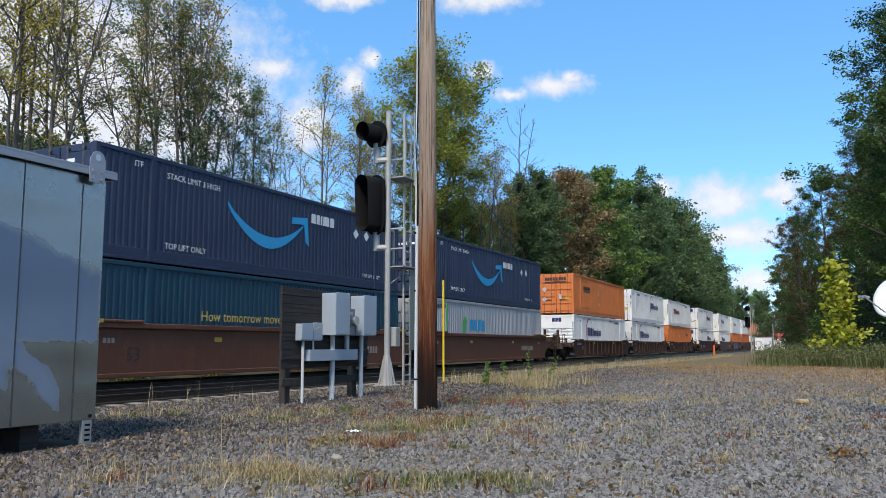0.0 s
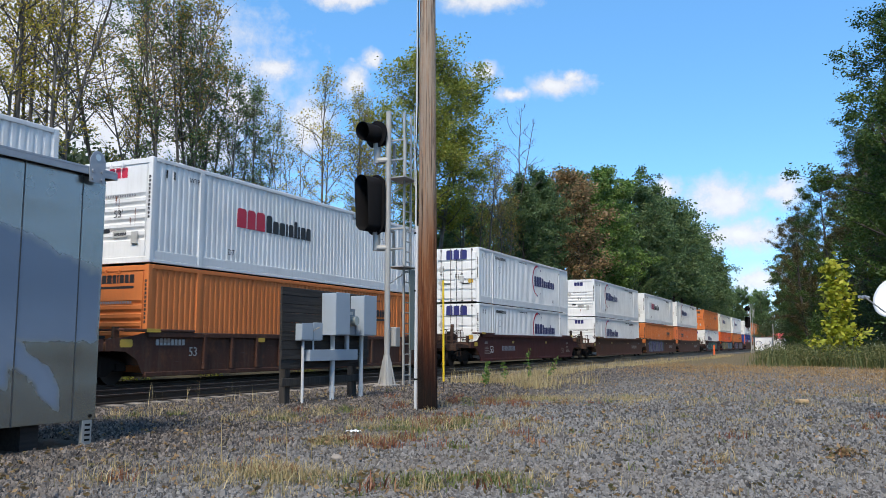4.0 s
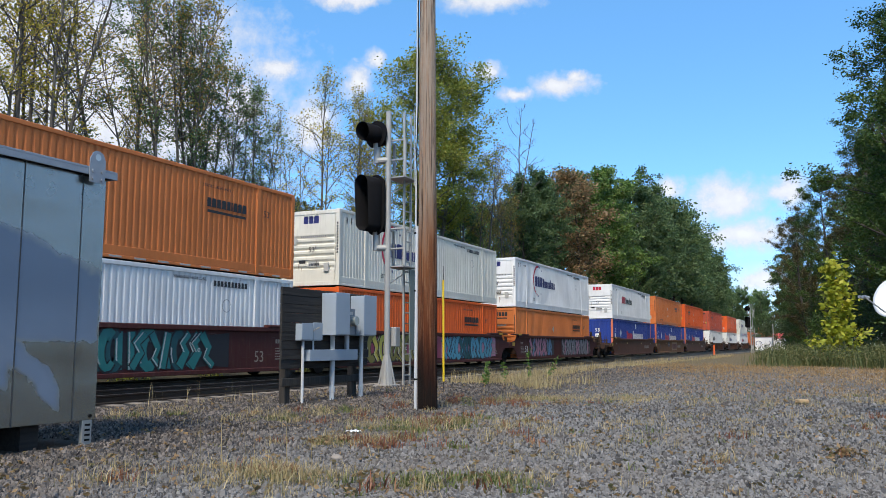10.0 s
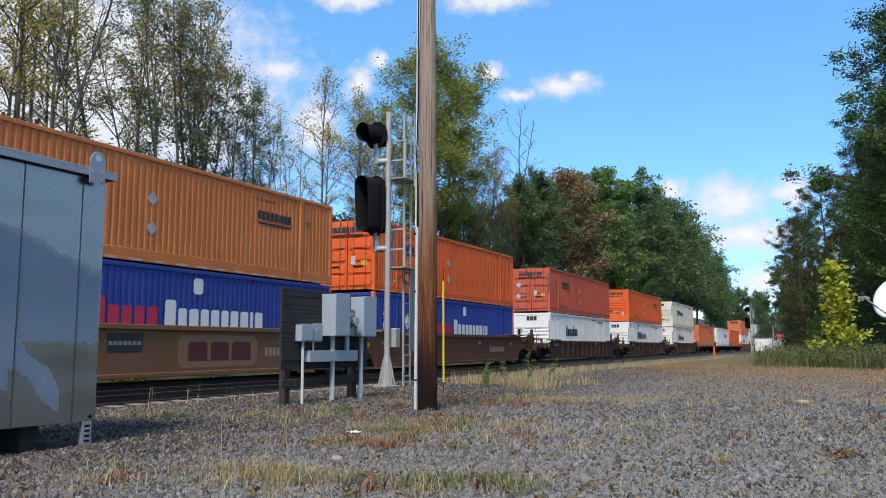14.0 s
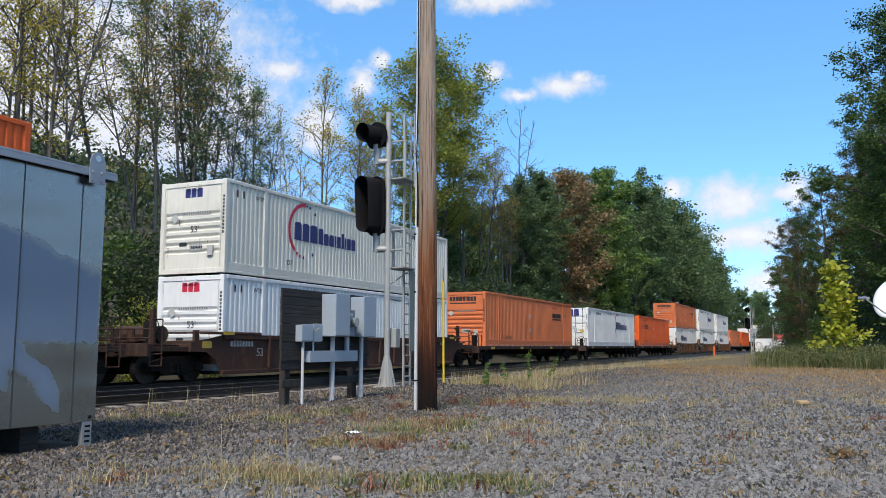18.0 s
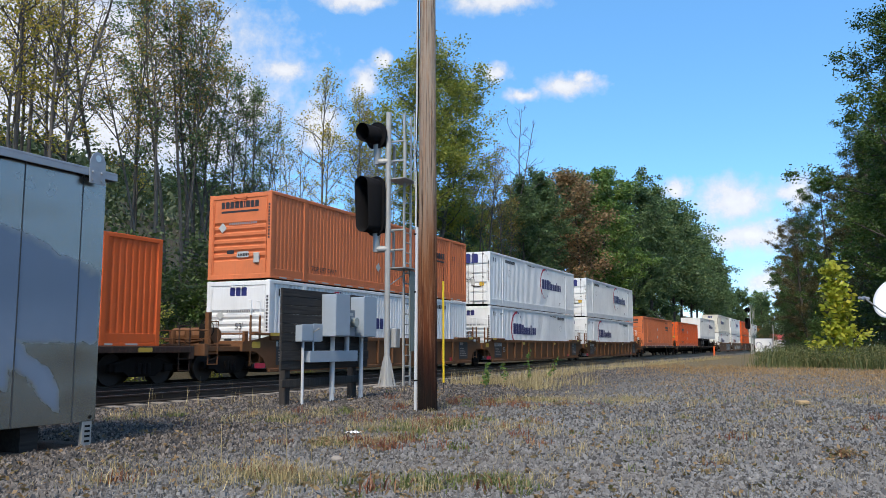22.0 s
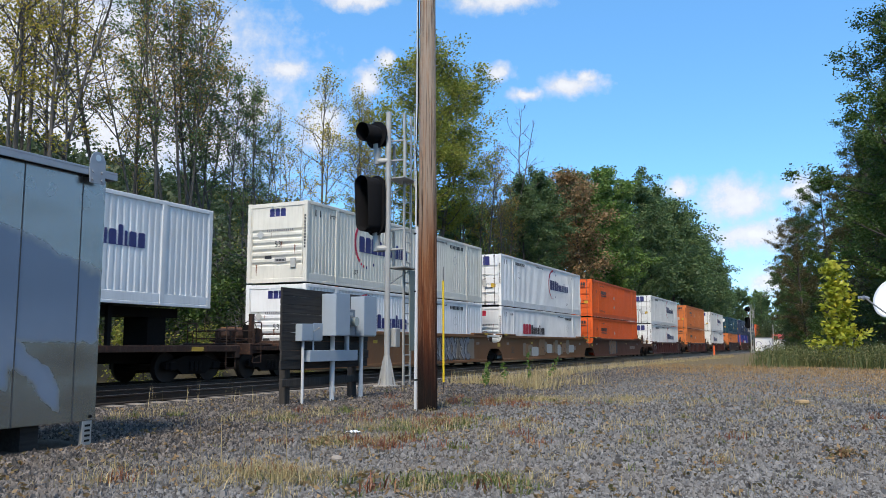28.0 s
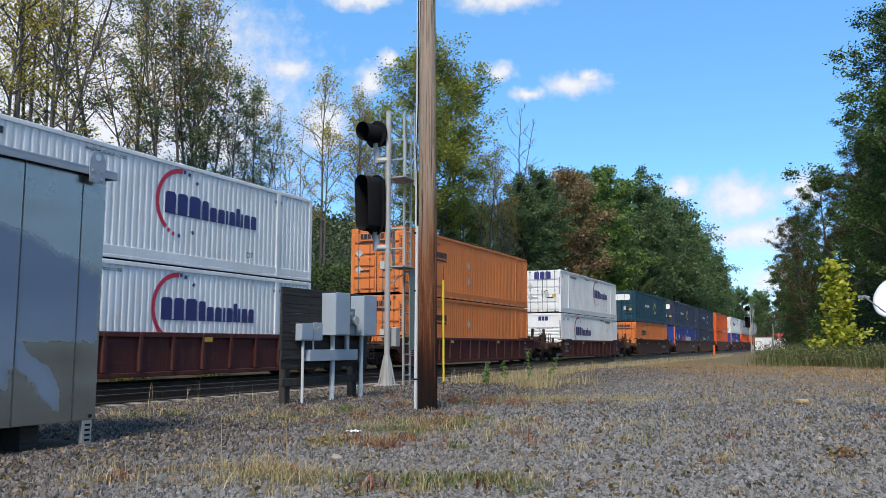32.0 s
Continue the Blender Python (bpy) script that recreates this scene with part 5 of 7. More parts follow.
SPRAY = {k: plain("spray_" + k, c, 0.5, 0, 0.2, 4, 0) for k, c in {
    "black": (0.015, 0.015, 0.02), "silver": (0.22, 0.22, 0.24), "cyan": (0.10, 0.33, 0.42), "pink": (0.46, 0.20, 0.27), "violet": (0.13, 0.10, 0.28),
    "yellow": (0.55, 0.45, 0.08), "sky": (0.10, 0.22, 0.34), "lime": (0.22, 0.34, 0.10), "white": (0.50, 0.49, 0.46), "olive": (0.22, 0.19, 0.05), "magenta": (0.30, 0.055, 0.10), "teal": (0.02, 0.18, 0.17), "deepteal": (0.012, 0.085, 0.095), "buff": (0.24, 0.185, 0.135), "tan": (0.26, 0.14, 0.065)}.items()}


def well_car(q, paint_, ribs, joint_left, joint_right, what, tag=None):
    """A well car unit round the container whose near end stands q metres down the train."""
    hl = CL / 2 + 0.28
    top = 1.58 if not ribs else 1.36
    gear = OCHRE if paint_ is OCHRE else GRIME
    c = thing("well_car", Matrix.Translation((TX, q + CL / 2, RAIL)), what, "railcar", "cars of the train")
    for sx in (-1, 1):
        k = "ribbed" if ribs else "smooth"
        s = part("side_plate", cached("side_" + k, lambda bm: well_side(bm, ribs, hl, top), paint_), None, c)
        s.scale.x = sx
        part("top_chord", cached("top_chord_" + k, lambda bm: well_chord(bm, hl, top, top - 0.13, 0.14, 0.16), paint_), None, s)
        part("bottom_chord", cached("bottom_chord_" + k, lambda bm: box(bm, 1.38, 1.50, -hl + 0.1, hl - 0.1, 0.2, 0.32, 0.015), paint_), None, s)
        if ribs:
            for i in range(11):
                part("rib", cached("rib", rib, paint_), None, s).location.y = -6.0 + i * 1.2
        part("end_guide", cached("end_guide_" + k, lambda bm: box(bm, 1.32, 1.54, -hl - 0.75, -hl + 1.9, top + 0.012, top + 0.09, 0.02), paint_), None, s)
        part("end_guide", cached("end_guide2_" + k, lambda bm: box(bm, 1.32, 1.54, hl - 1.9, hl + 0.75, top + 0.012, top + 0.09, 0.02), paint_), None, s)
    part("well_floor", cached("well_floor", lambda bm: box(bm, -1.4, 1.4, -hl + 0.1, hl - 0.1, 0.2, 0.295), STEEL), None, c)
    for sy, joint in ((-1, joint_left), (1, joint_right)):
        e = part("end_platform", cached("end_platform", lambda bm: car_end(bm, hl), gear), None, c)
        e.scale.y = sy
        if not joint:
            truck(c, sy * (hl + 1.35))
            ex = part("end_sill", cached("end_sill", lambda bm: end_sill(bm, hl), gear), None, c, "end sill with coupler")
            for piece, make in (("end_railing", end_railing), ("brake_reservoir", brake_reservoir), ("brake_stand", brake_stand),
                                ("brake_pipe", brake_pipe), ("brake_valve", brake_valve)):
                part(piece, cached(piece, lambda bm: make(bm, hl), gear), None, ex)
            ex.scale.y = sy
            for sx in (-1, 1):
                g = part("grab_iron", cached("grab_rail", grab_rail, gear), None, ex)
                g.location.y = hl + 2.2
                g.scale.x = sx
            if sy < 0:
                part("hand_brake", cached("hand_brake", hand_brake, STEEL), None, ex, "hand-brake wheel").location.y = hl + 1.9
        elif sy > 0:
            truck(c, hl + (19.1 - 2 * hl) / 2)
            g = part("grab_iron", cached("grab_rail", grab_rail, paint_), None, e)
            g.location.y = hl - 0.1
    flat("reflector", [rect(0, 0, 0.34, 0.13)], REFLECT, c, SIDE, (1.444 if not ribs else 1.534, -3.6, 1.12))
    flat("reflector", [rect(0, 0, 0.34, 0.13)], REFLECT, c, SIDE, (1.444 if not ribs else 1.534, 2.4, 1.12))
    flat("plate", [rect(0, 0, 0.42, 0.2)], REFLECT, c, SIDE, (1.446, -hl - 0.75, 0.97))
    if not ribs:
        flat("marking", bars([0.15] * 10, 0.26, 0.06), tag or CARINK, c, SIDE, (1.444, -5.2 if tag else 4.0, 0.72))
        words("53", 0.5, BLACKINK if tag is None else WHITEINK, c, SIDE, (1.444, -hl + 1.4, 0.62))
        if tag:
            words("53", 0.5, CARINK, c, SIDE, (1.444, hl - 2.5, 0.5))
    else:
        words("125T" if q == 76.59 else "53", 0.5 if q == 76.59 else 0.36, CARINK if q == 76.59 else DECAL, c, SIDE, (1.446, -hl + 0.62 if q == 76.59 else -hl + 1.75, 0.5 if q == 76.59 else 0.72))
        if q == 76.59:
            flat("data_panel", [rect(0, 0, 1.2, 0.5, 0.04)], BLACKINK, c, SIDE, (1.4455, -hl + 0.45, 0.92))
        flat("marking", bars([0.1] * 8, 0.16, 0.04), DECAL, c, SIDE, (1.444, -hl + 0.5, 1.02))
    for y in (-hl + 0.5, hl - 1.55):
        x = 1.4435
        if paint_ is OCHRE:
            flat("data_panel", [rect(0, 0, 1.05, 0.82, 0.04)], BLACKINK, c, SIDE, (x, y, 0.42))
            flat("sticker", [rect(0.1, 0, 0.55, 0.16)], REDINK, c, SIDE, (x, y - 1.2, 0.34))
        if paint_ in (OCHRE, MAROON):
            for k in range(5):
                flat("stencil", bars([0.05 + 0.02 * ((k + j) % 3) for j in range(9 - k)], 0.035, 0.02, 0.14), CARINK, c, SIDE, (x + 0.002, y, 0.56 + 0.085 * k))
        flat("stencil", bars([0.1, 0.09, 0.1], 0.13, 0.04, 0.14), CARINK, c, SIDE, (x + 0.002, y, 1.08))
    for y in (-hl + 0.05, hl - 0.55):
        flat("reflector", [rect(0, 0, 0.5, 0.1)], REFLECT, c, SIDE, (1.5425, y, top + 0.0))
    if paint_ is OCHRE:
        for sy in (-1, 1):
            lad = part("access_ladder", cached("access_ladder", access_ladder, paint_), None, c, "steel access ladder with pale hand-holds")
            lad.location.y = sy * (hl + 0.55) - 0.22
            part("hand_hold", cached("hand_hold", hand_hold, WHITEINK), None, lad)
    THINGS.append((c, q + CL / 2))
    return c


def access_ladder(bm):
    for y in (0.0, 0.46):
        box(bm, 1.34, 1.40, y, y + 0.05, 0.42, 2.0, 0.006)
    for z in (0.5, 0.82, 1.14, 1.46):
        rod(bm, (1.37, 0.02, z), (1.37, 0.48, z), 0.018, 6)
    return bm


def hand_hold(bm):
    for y in (0.02, 0.48):
        tube(bm, [(1.37, y, 2.0), (1.37, y, 2.45), (1.25, y, 2.45)], 0.022, 6)
    return bm


def end_sill(bm, hl):
    box(bm, -0.3, 0.3, hl + 1.45, hl + 2.75, 0.72, 1.0, 0.02)
    box(bm, -1.35, 1.35, hl + 2.62, hl + 2.8, 0.74, 1.1, 0.02)
    box(bm, -1.0, 1.0, hl + 1.2, hl + 2.62, 1.04, 1.09, 0.01)
    for x in (-1.25, 1.25):
        box(bm, x - 0.07, x + 0.07, hl + 1.1, hl + 2.65, 0.88, 1.02, 0.01)
    box(bm, -0.14, 0.14, hl + 2.8, hl + 3.35, 0.72, 0.94, 0.03)
    return bm


def end_railing(bm, hl):
    for z in (1.25, 1.5):
        rod(bm, (-1.25, hl + 2.45, z), (1.25, hl + 2.45, z), 0.02, 6)
    for x in (-1.25, -0.3, 0.3, 1.25):
        rod(bm, (x, hl + 2.45, 1.05), (x, hl + 2.45, 1.5), 0.02, 6)
    return bm


def brake_reservoir(bm, hl):
    rod(bm, (-0.85, hl + 1.6, 1.36), (0.75, hl + 1.6, 1.36), 0.24, 12)
    for x in (-0.6, 0.5):
        box(bm, x - 0.05, x + 0.05, hl + 1.45, hl + 1.75, 1.05, 1.2, 0.01)
    return bm


def brake_stand(bm, hl):
    return box(bm, 0.72, 0.86, hl + 1.95, hl + 2.1, 1.05, 2.05, 0.012)


def brake_pipe(bm, hl):
    tube(bm, [(-1.0, hl + 1.2, 1.12), (-1.0, hl + 1.9, 1.2), (0.2, hl + 2.2, 1.15), (1.0, hl + 2.5, 1.2)], 0.03, 6)
    return bm


def brake_valve(bm, hl):
    for x in (-0.5, 0.1):
        rod(bm, (x, hl + 2.1, 1.05), (x, hl + 2.1, 1.5), 0.09, 8)
    return bm


def flat_car(q, what, deck=1.02, over=1.15):
    """A low flat car that carries one container or a trailer."""
    hl = CL / 2 + over
    c = thing("flat_car", Matrix.Translation((TX, q + CL / 2, RAIL)), what, "railcar", "cars of the train")
    bm = box(bmesh.new(), -0.4, 0.4, -hl, hl, 0.55, deck - 0.05, 0.02)
    part("centre_sill", bm, STEEL, c)
    part("deck", box(bmesh.new(), -1.3, 1.3, -hl, hl, deck - 0.07, deck - 0.004, 0.01), GRIME, c)
    for sx in (-1, 1):
        part("side_sill", box(bmesh.new(), min(sx * 1.3, sx * 1.42), max(sx * 1.3, sx * 1.42), -hl, hl, deck - 0.17, deck + 0.01, 0.012), GRIME, c)
    for sy in (-1, 1):
        truck(c, sy * (hl - 1.5))
        e = part("end_sill", box(bmesh.new(), -1.42, 1.42, sy * hl - 0.1, sy * hl + 0.1, 0.66, deck + 0.02, 0.02), GRIME, c)
        part("coupler", box(bmesh.new(), -0.14, 0.14, min(sy * hl, sy * (hl + 0.75)), max(sy * hl, sy * (hl + 0.75)), 0.7, 0.92, 0.03), STEEL, e)
        g = part("step_ladder", cached("grab_rail", grab_rail, GRIME), None, e)
        g.location = (0.02, sy * (hl - 0.25) - 0.2, -0.15)
    part("hand_brake", cached("hand_brake", hand_brake, STEEL), None, c, "hand-brake wheel").location = (0.35, -hl + 0.3, -0.1)
    for y in (-7.6, -3.0, 2.6, 7.2):
        flat("reflector", [rect(0, 0, 0.5, 0.12)], REFLECT, c, SIDE, (1.424, y, deck - 0.15))
    THINGS.append((c, q + CL / 2))
    return c


def trailer(q):
    """A white road trailer riding on the flat car: van, tandem wheels, landing legs."""
    hl, hw = CL / 2, CW / 2
    t = thing("road_trailer", Matrix.Translation((TX, q + hl, RAIL + 1.024)), "white corrugated road trailer with tandem wheels, riding on a flat car", "trailer")
    z = 1.08
    for nm, key, fn in (("side_wall", "side_wall", side_mesh), ("side_wall", "side_wall_b", side_mesh_left), ("roof", "roof", roof_mesh)):
        o = part(nm, cached(key, fn, WHITE), None, t)
        o.location.z = z
    for sx in (-1, 1):
        for nm, fn in (("top_rail", top_rail), ("bottom_rail", bottom_rail)):
            part(nm, cached(nm, fn, WHITE), None, t).location = (sx * (hw - 0.03), 0, z)
        for sy in (-1, 1):
            part("corner_post", cached("corner_post", corner_post, WHITE), None, t).location = (sx * (hw - 0.08), sy * (hl - 0.08), z)
            p = part("intermediate_post", cached("intermediate_post", mid_post, WHITE), None, t)
            p.location = (sx * (hw - 0.02), sy * 6.1, z)
            p.scale.x = sx
    part("front_panel", cached("front_panel", front_panel, WHITE), None, t).location.z = z
    part("floor", cached("floor", floor_mesh, STEEL), None, t).location.z = z
    ch = part("chassis", box(bmesh.new(), -0.5, 0.5, -hl + 1.0, hl - 0.5, 0.8, 1.06), STEEL, t)
    for y in (-hl + 2.0, -hl + 3.35):
        for sx in (-1, 1):
            w = part("wheel", rod(bmesh.new(), (sx * 0.62, y, 0.5), (sx * 1.2, y, 0.5), 0.5, 20), RUBBER, t, "black tyre")
            part("rim", rod(bmesh.new(), (sx * 1.18, y, 0.5), (sx * 1.21, y, 0.5), 0.27, 14), GALVPIPE, w)
    part("axle_frame", box(bmesh.new(), -0.6, 0.6, -hl + 1.2, -hl + 4.2, 0.42, 0.82), STEEL, ch)
    for sx in (-1, 1):
        part("landing_leg", box(bmesh.new(), sx * 0.8 - 0.06, sx * 0.8 + 0.06, hl - 3.4, hl - 3.28, 0.0, 1.08), STEEL, t)
    part("under_run_guard", box(bmesh.new(), -1.1, 1.1, -hl + 0.05, -hl + 0.15, 0.45, 0.56), STEEL, t)
    part("hitch", box(bmesh.new(), -0.45, 0.45, hl - 1.6, hl - 0.9, 0.0, 1.06), STEEL, t, "raised trailer hitch")
    art_logistics(t, "stg", 1.6, z + 1.5, 0.95)
    flat("marking", bars([0.11] * 10, 0.17, 0.05), BLACKINK, t, SIDE, (hw - 0.012, -hl + 1.4, z + 2.3))
    words("WARNING HIGH CUBE", 0.13, BLACKINK, t, SIDE, (hw - 0.012, 0.4, z + 2.6))
    THINGS.append((t, q + hl))


COLOURS = {"W": (WHITE, "white"), "C": (CREAM, "cream-white"), "O": (ORANGE, "orange"), "T": (TANOR, "faded orange"), "Y": (YELOR, "yellow-orange"),
           "R": (REDOR, "faded red"), "N": (NAVY, "navy-blue"), "K": (TEAL, "dark teal"), "B": (BLUE, "royal-blue"), "G": (GREY, "grey")}
ARTS = {"s": "stg", "x": "xpo", "l": "log", "c": "carrier", "p": "smile", "h": "slogan", "e": "lessor", "b": "stack", "g": "gold"}
CARS = {"t": (TANBR, False, "tan-brown smooth-sided well car"), "b": (BROWN, False, "brown smooth-sided well car"), "m": (MAROON, False, "maroon smooth-sided well car"),
        "d": (DARKBR, True, "dark brown rib-sided well car"), "o": (OCHRE, True, "ochre rib-sided well car with worn paint"),
        "M": (MAROON, True, "maroon rib-sided well car"), "D": (DARKBR, False, "dark smooth-sided well car")}
# metres down the train, car type, joints to its neighbours (left, right), lower box, upper box: colour, end, art
TRAIN = [
    (14.8, "b", 0, 1, "KDh", "NDp"), (33.87, "b", 1, 0, "GDe", "NDp"),
    (57.5, "d", 0, 1, "WFs", "YDcw"), (76.59, "d", 1, 1, "WFsL", "WDs"), (95.78, "d", 1, 0, "YFc", "WFx"),
    (118.94, "m", 0, 0, "WDs", "WDs"),
    (142.42, "b", 0, 1, "WFs", "WFs"), (161.55, "b", 1, 1, "YFc", "WFx"), (180.54, "b", 1, 0, "TDc", "WFs"),
    (204.19, "m", 0, 1, "WFs", "YFc"), (223.23, "m", 1, 1, "OFc", "CFs"), (242.42, "m", 1, 0, "YFc", "WFs"),
    (266.08, "b", 0, 1, "BVb", "WFx"), (285.2, "t", 1, 1, "BVb", "YFc"), (304.5, "b", 1, 0, "BVb", "ODcw"),
    (327.56, "d", 0, 0, "WFl", "RDc"), (350.97, "d", 0, 0, "WFs", "OFcw"), (373.98, "d", 0, 0, "WFx", "CFs"),
    (394.95, "F", 0, 0, "", "TFc"), (415.48, "F", 0, 0, "", "WDs"), (433.85, "F", 0, 0, "", "ODcw"),
    (454.82, "o", 0, 1, "WFs", "TFc"), (474.2, "o", 1, 1, "WFs", "WDs"), (493.7, "o", 1, 0, "WFs", "WDs"),
    (514.5, "F", 0, 0, "", "TFc"), (534.67, "F", 0, 0, "", "ODc"), (553.38, "F", 0, 0, "", "trailer"),
    (574.42, "t", 0, 1, "WFs", "CFs"), (593.42, "t", 1, 1, "WFx", "WDs"), (612.9, "b", 1, 0, "ODcw", "ODcw"),
    (635.98, "M", 0, 0, "WDs", "WDs"), (659.05, "M", 0, 0, "YDc", "YDc"), (682.09, "M", 0, 0, "WFs", "WDs"),
    (705.9, "D", 0, 1, "YDc", "KDg"), (727.5, "b", 0, 1, "BVb", "NDg"), (746.7, "b", 1, 1, "NDg", "NDg"),
    (766.3, "b", 1, 0, "ODcw", "ODcw"), (788.5, "m", 0, 1, "BVb", "WFs"), (808.0, "m", 1, 0, "OFc", "GFs"), (830.5, "b", 0, 0, "OFc", "GFs"),
]
ARTWORDS = {"stg": "with dark-blue logo", "xpo": "with red-black logo", "log": "with black lettering", "carrier": "with black logo",
            "smile": "with blue curved arrow", "slogan": "with gold slogan", "lessor": "with green-blue logo", "stack": "with coral posts", "gold": "with gold emblem"}


def make_train():
    for i, (q, car, jl, jr, low, top) in enumerate(TRAIN):
        if car == "F":
            flat_car(q, "dark low flat car with bolted deck plates" if top != "trailer" else "dark flat car carrying a road trailer")
        else:
            pm, ribs, what = CARS[car]
            tag = SPRAY["silver"] if car == "m" else None
            c = well_car(q, pm, ribs, jl, jr, what + (" marked with graffiti" if i in GRAFF else " carrying two stacked containers"), tag)
            if i in GRAFF:
                for table in (GRAFF, GRAFF_MORE):
                    if i in table:
                        y0, y1, cols = table[i]
                        if i == 28:
                            painted_over(c, i, y0, y1, 0.36, 1.42, [SPRAY[k] for k in cols])
                        else:
                            graffiti(c, i, y0, y1, 0.36, 1.42, cols)
        if i == 0:
            flat("cover_panel", [rect(0, 0, 1.7, 0.5, 0.04)], BLACKINK, c, SIDE, (1.4450, 0.0, 0.74))
            flat("car_logo", bars([0.42, 0.42, 0.46], 0.34, 0.08), CARINK, c, SIDE, (1.4475, 0.12, 0.82))
        if i == 13:
            flat("cover_panel", [rect(0, 0, 3.5, 0.92)], SPRAY["tan"], c, SIDE, (1.4450, 0.1, 0.42))
            flat("car_logo", bars([0.8, 0.8, 0.9], 0.55, 0.14), DARKRED, c, SIDE, (1.4475, 0.5, 0.6))
            flat("data_panel", [rect(0, 0, 1.2, 0.5, 0.04)], BLACKINK, c, SIDE, (1.4450, -2.4, 0.86))
            flat("stencil", bars([0.12] * 7, 0.1, 0.04, 0.05), CARINK, c, SIDE, (1.4475, -2.4, 1.05))
        for spec, z in ((low, 0.30), (top, 3.245 if car != "F" else 1.03)):
            if spec == "trailer":
                trailer(q)
            elif spec:
                pm, cn = COLOURS[spec[0]]
                art = ARTS[spec[2]]
                endw = "ribbed end" if spec[1] == "F" else "double doors" if spec[1] == "D" else "folded end"
                container(q, z, pm, spec[1], art, f"{cn} container {ARTWORDS[art]}, {endw}" + (", stacked on top" if z > 3 else (", in a well car" if z < 1 else ", on a flat car")), spec[3:] or "")


GRAFF = {7: (-7.2, 0.8, ("black", "black", "silver", "violet", "silver")), 9: (-5.8, 4.4, ("black", "black", "teal", "deepteal", "white")), 10: (-7.6, 0.4, ("magenta", "black", "olive", "yellow", "white")),
         11: (0.6, 7.4, ("black", "black", "silver", "pink", "white")), 27: (1.0, 6.4, ("buff", "black", "silver", "buff", "white")), 28: (-5.0, 5.0, ("buff", "tan", "buff", "white")), 29: (-3.5, -1.0, ("black", "silver", "tan", "tan", "buff"))}
GRAFF_MORE = {10: (0.8, 7.2, ("pink", "black", "cyan", "deepteal", "sky")), 11: (-6.0, -1.6, ("black", "black", "pink", "sky", "silver"))}
make_train()


def advance(t):
    """How far the train has come after t seconds."""
    ease = np.interp(t, (0, 2, 8, 20, 25, 28, 30, 32), (0, 0.42, 0.48, 0.5, 0.42, 0.1, -0.35, -1.1))
    return 19.65 * t + float(ease)


def motions():
    for ob, d in THINGS:
        z = ob.matrix_basis.translation.z
        rows = []
        for k in range(33):
            p, a = on_track(d - advance(k), TX)
            rows.append((float(k), Matrix.Translation((p.x, p.y, z)) @ Matrix.Rotation(a, 4, "Z")))
        walk(ob, rows)
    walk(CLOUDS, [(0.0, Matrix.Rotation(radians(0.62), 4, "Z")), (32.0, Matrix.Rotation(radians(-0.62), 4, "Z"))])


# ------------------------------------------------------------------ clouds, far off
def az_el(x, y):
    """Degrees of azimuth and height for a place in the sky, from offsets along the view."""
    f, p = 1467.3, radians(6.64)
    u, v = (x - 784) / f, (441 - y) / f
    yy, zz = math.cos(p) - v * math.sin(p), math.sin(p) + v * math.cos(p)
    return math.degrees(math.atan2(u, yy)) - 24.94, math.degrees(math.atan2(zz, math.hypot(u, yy)))


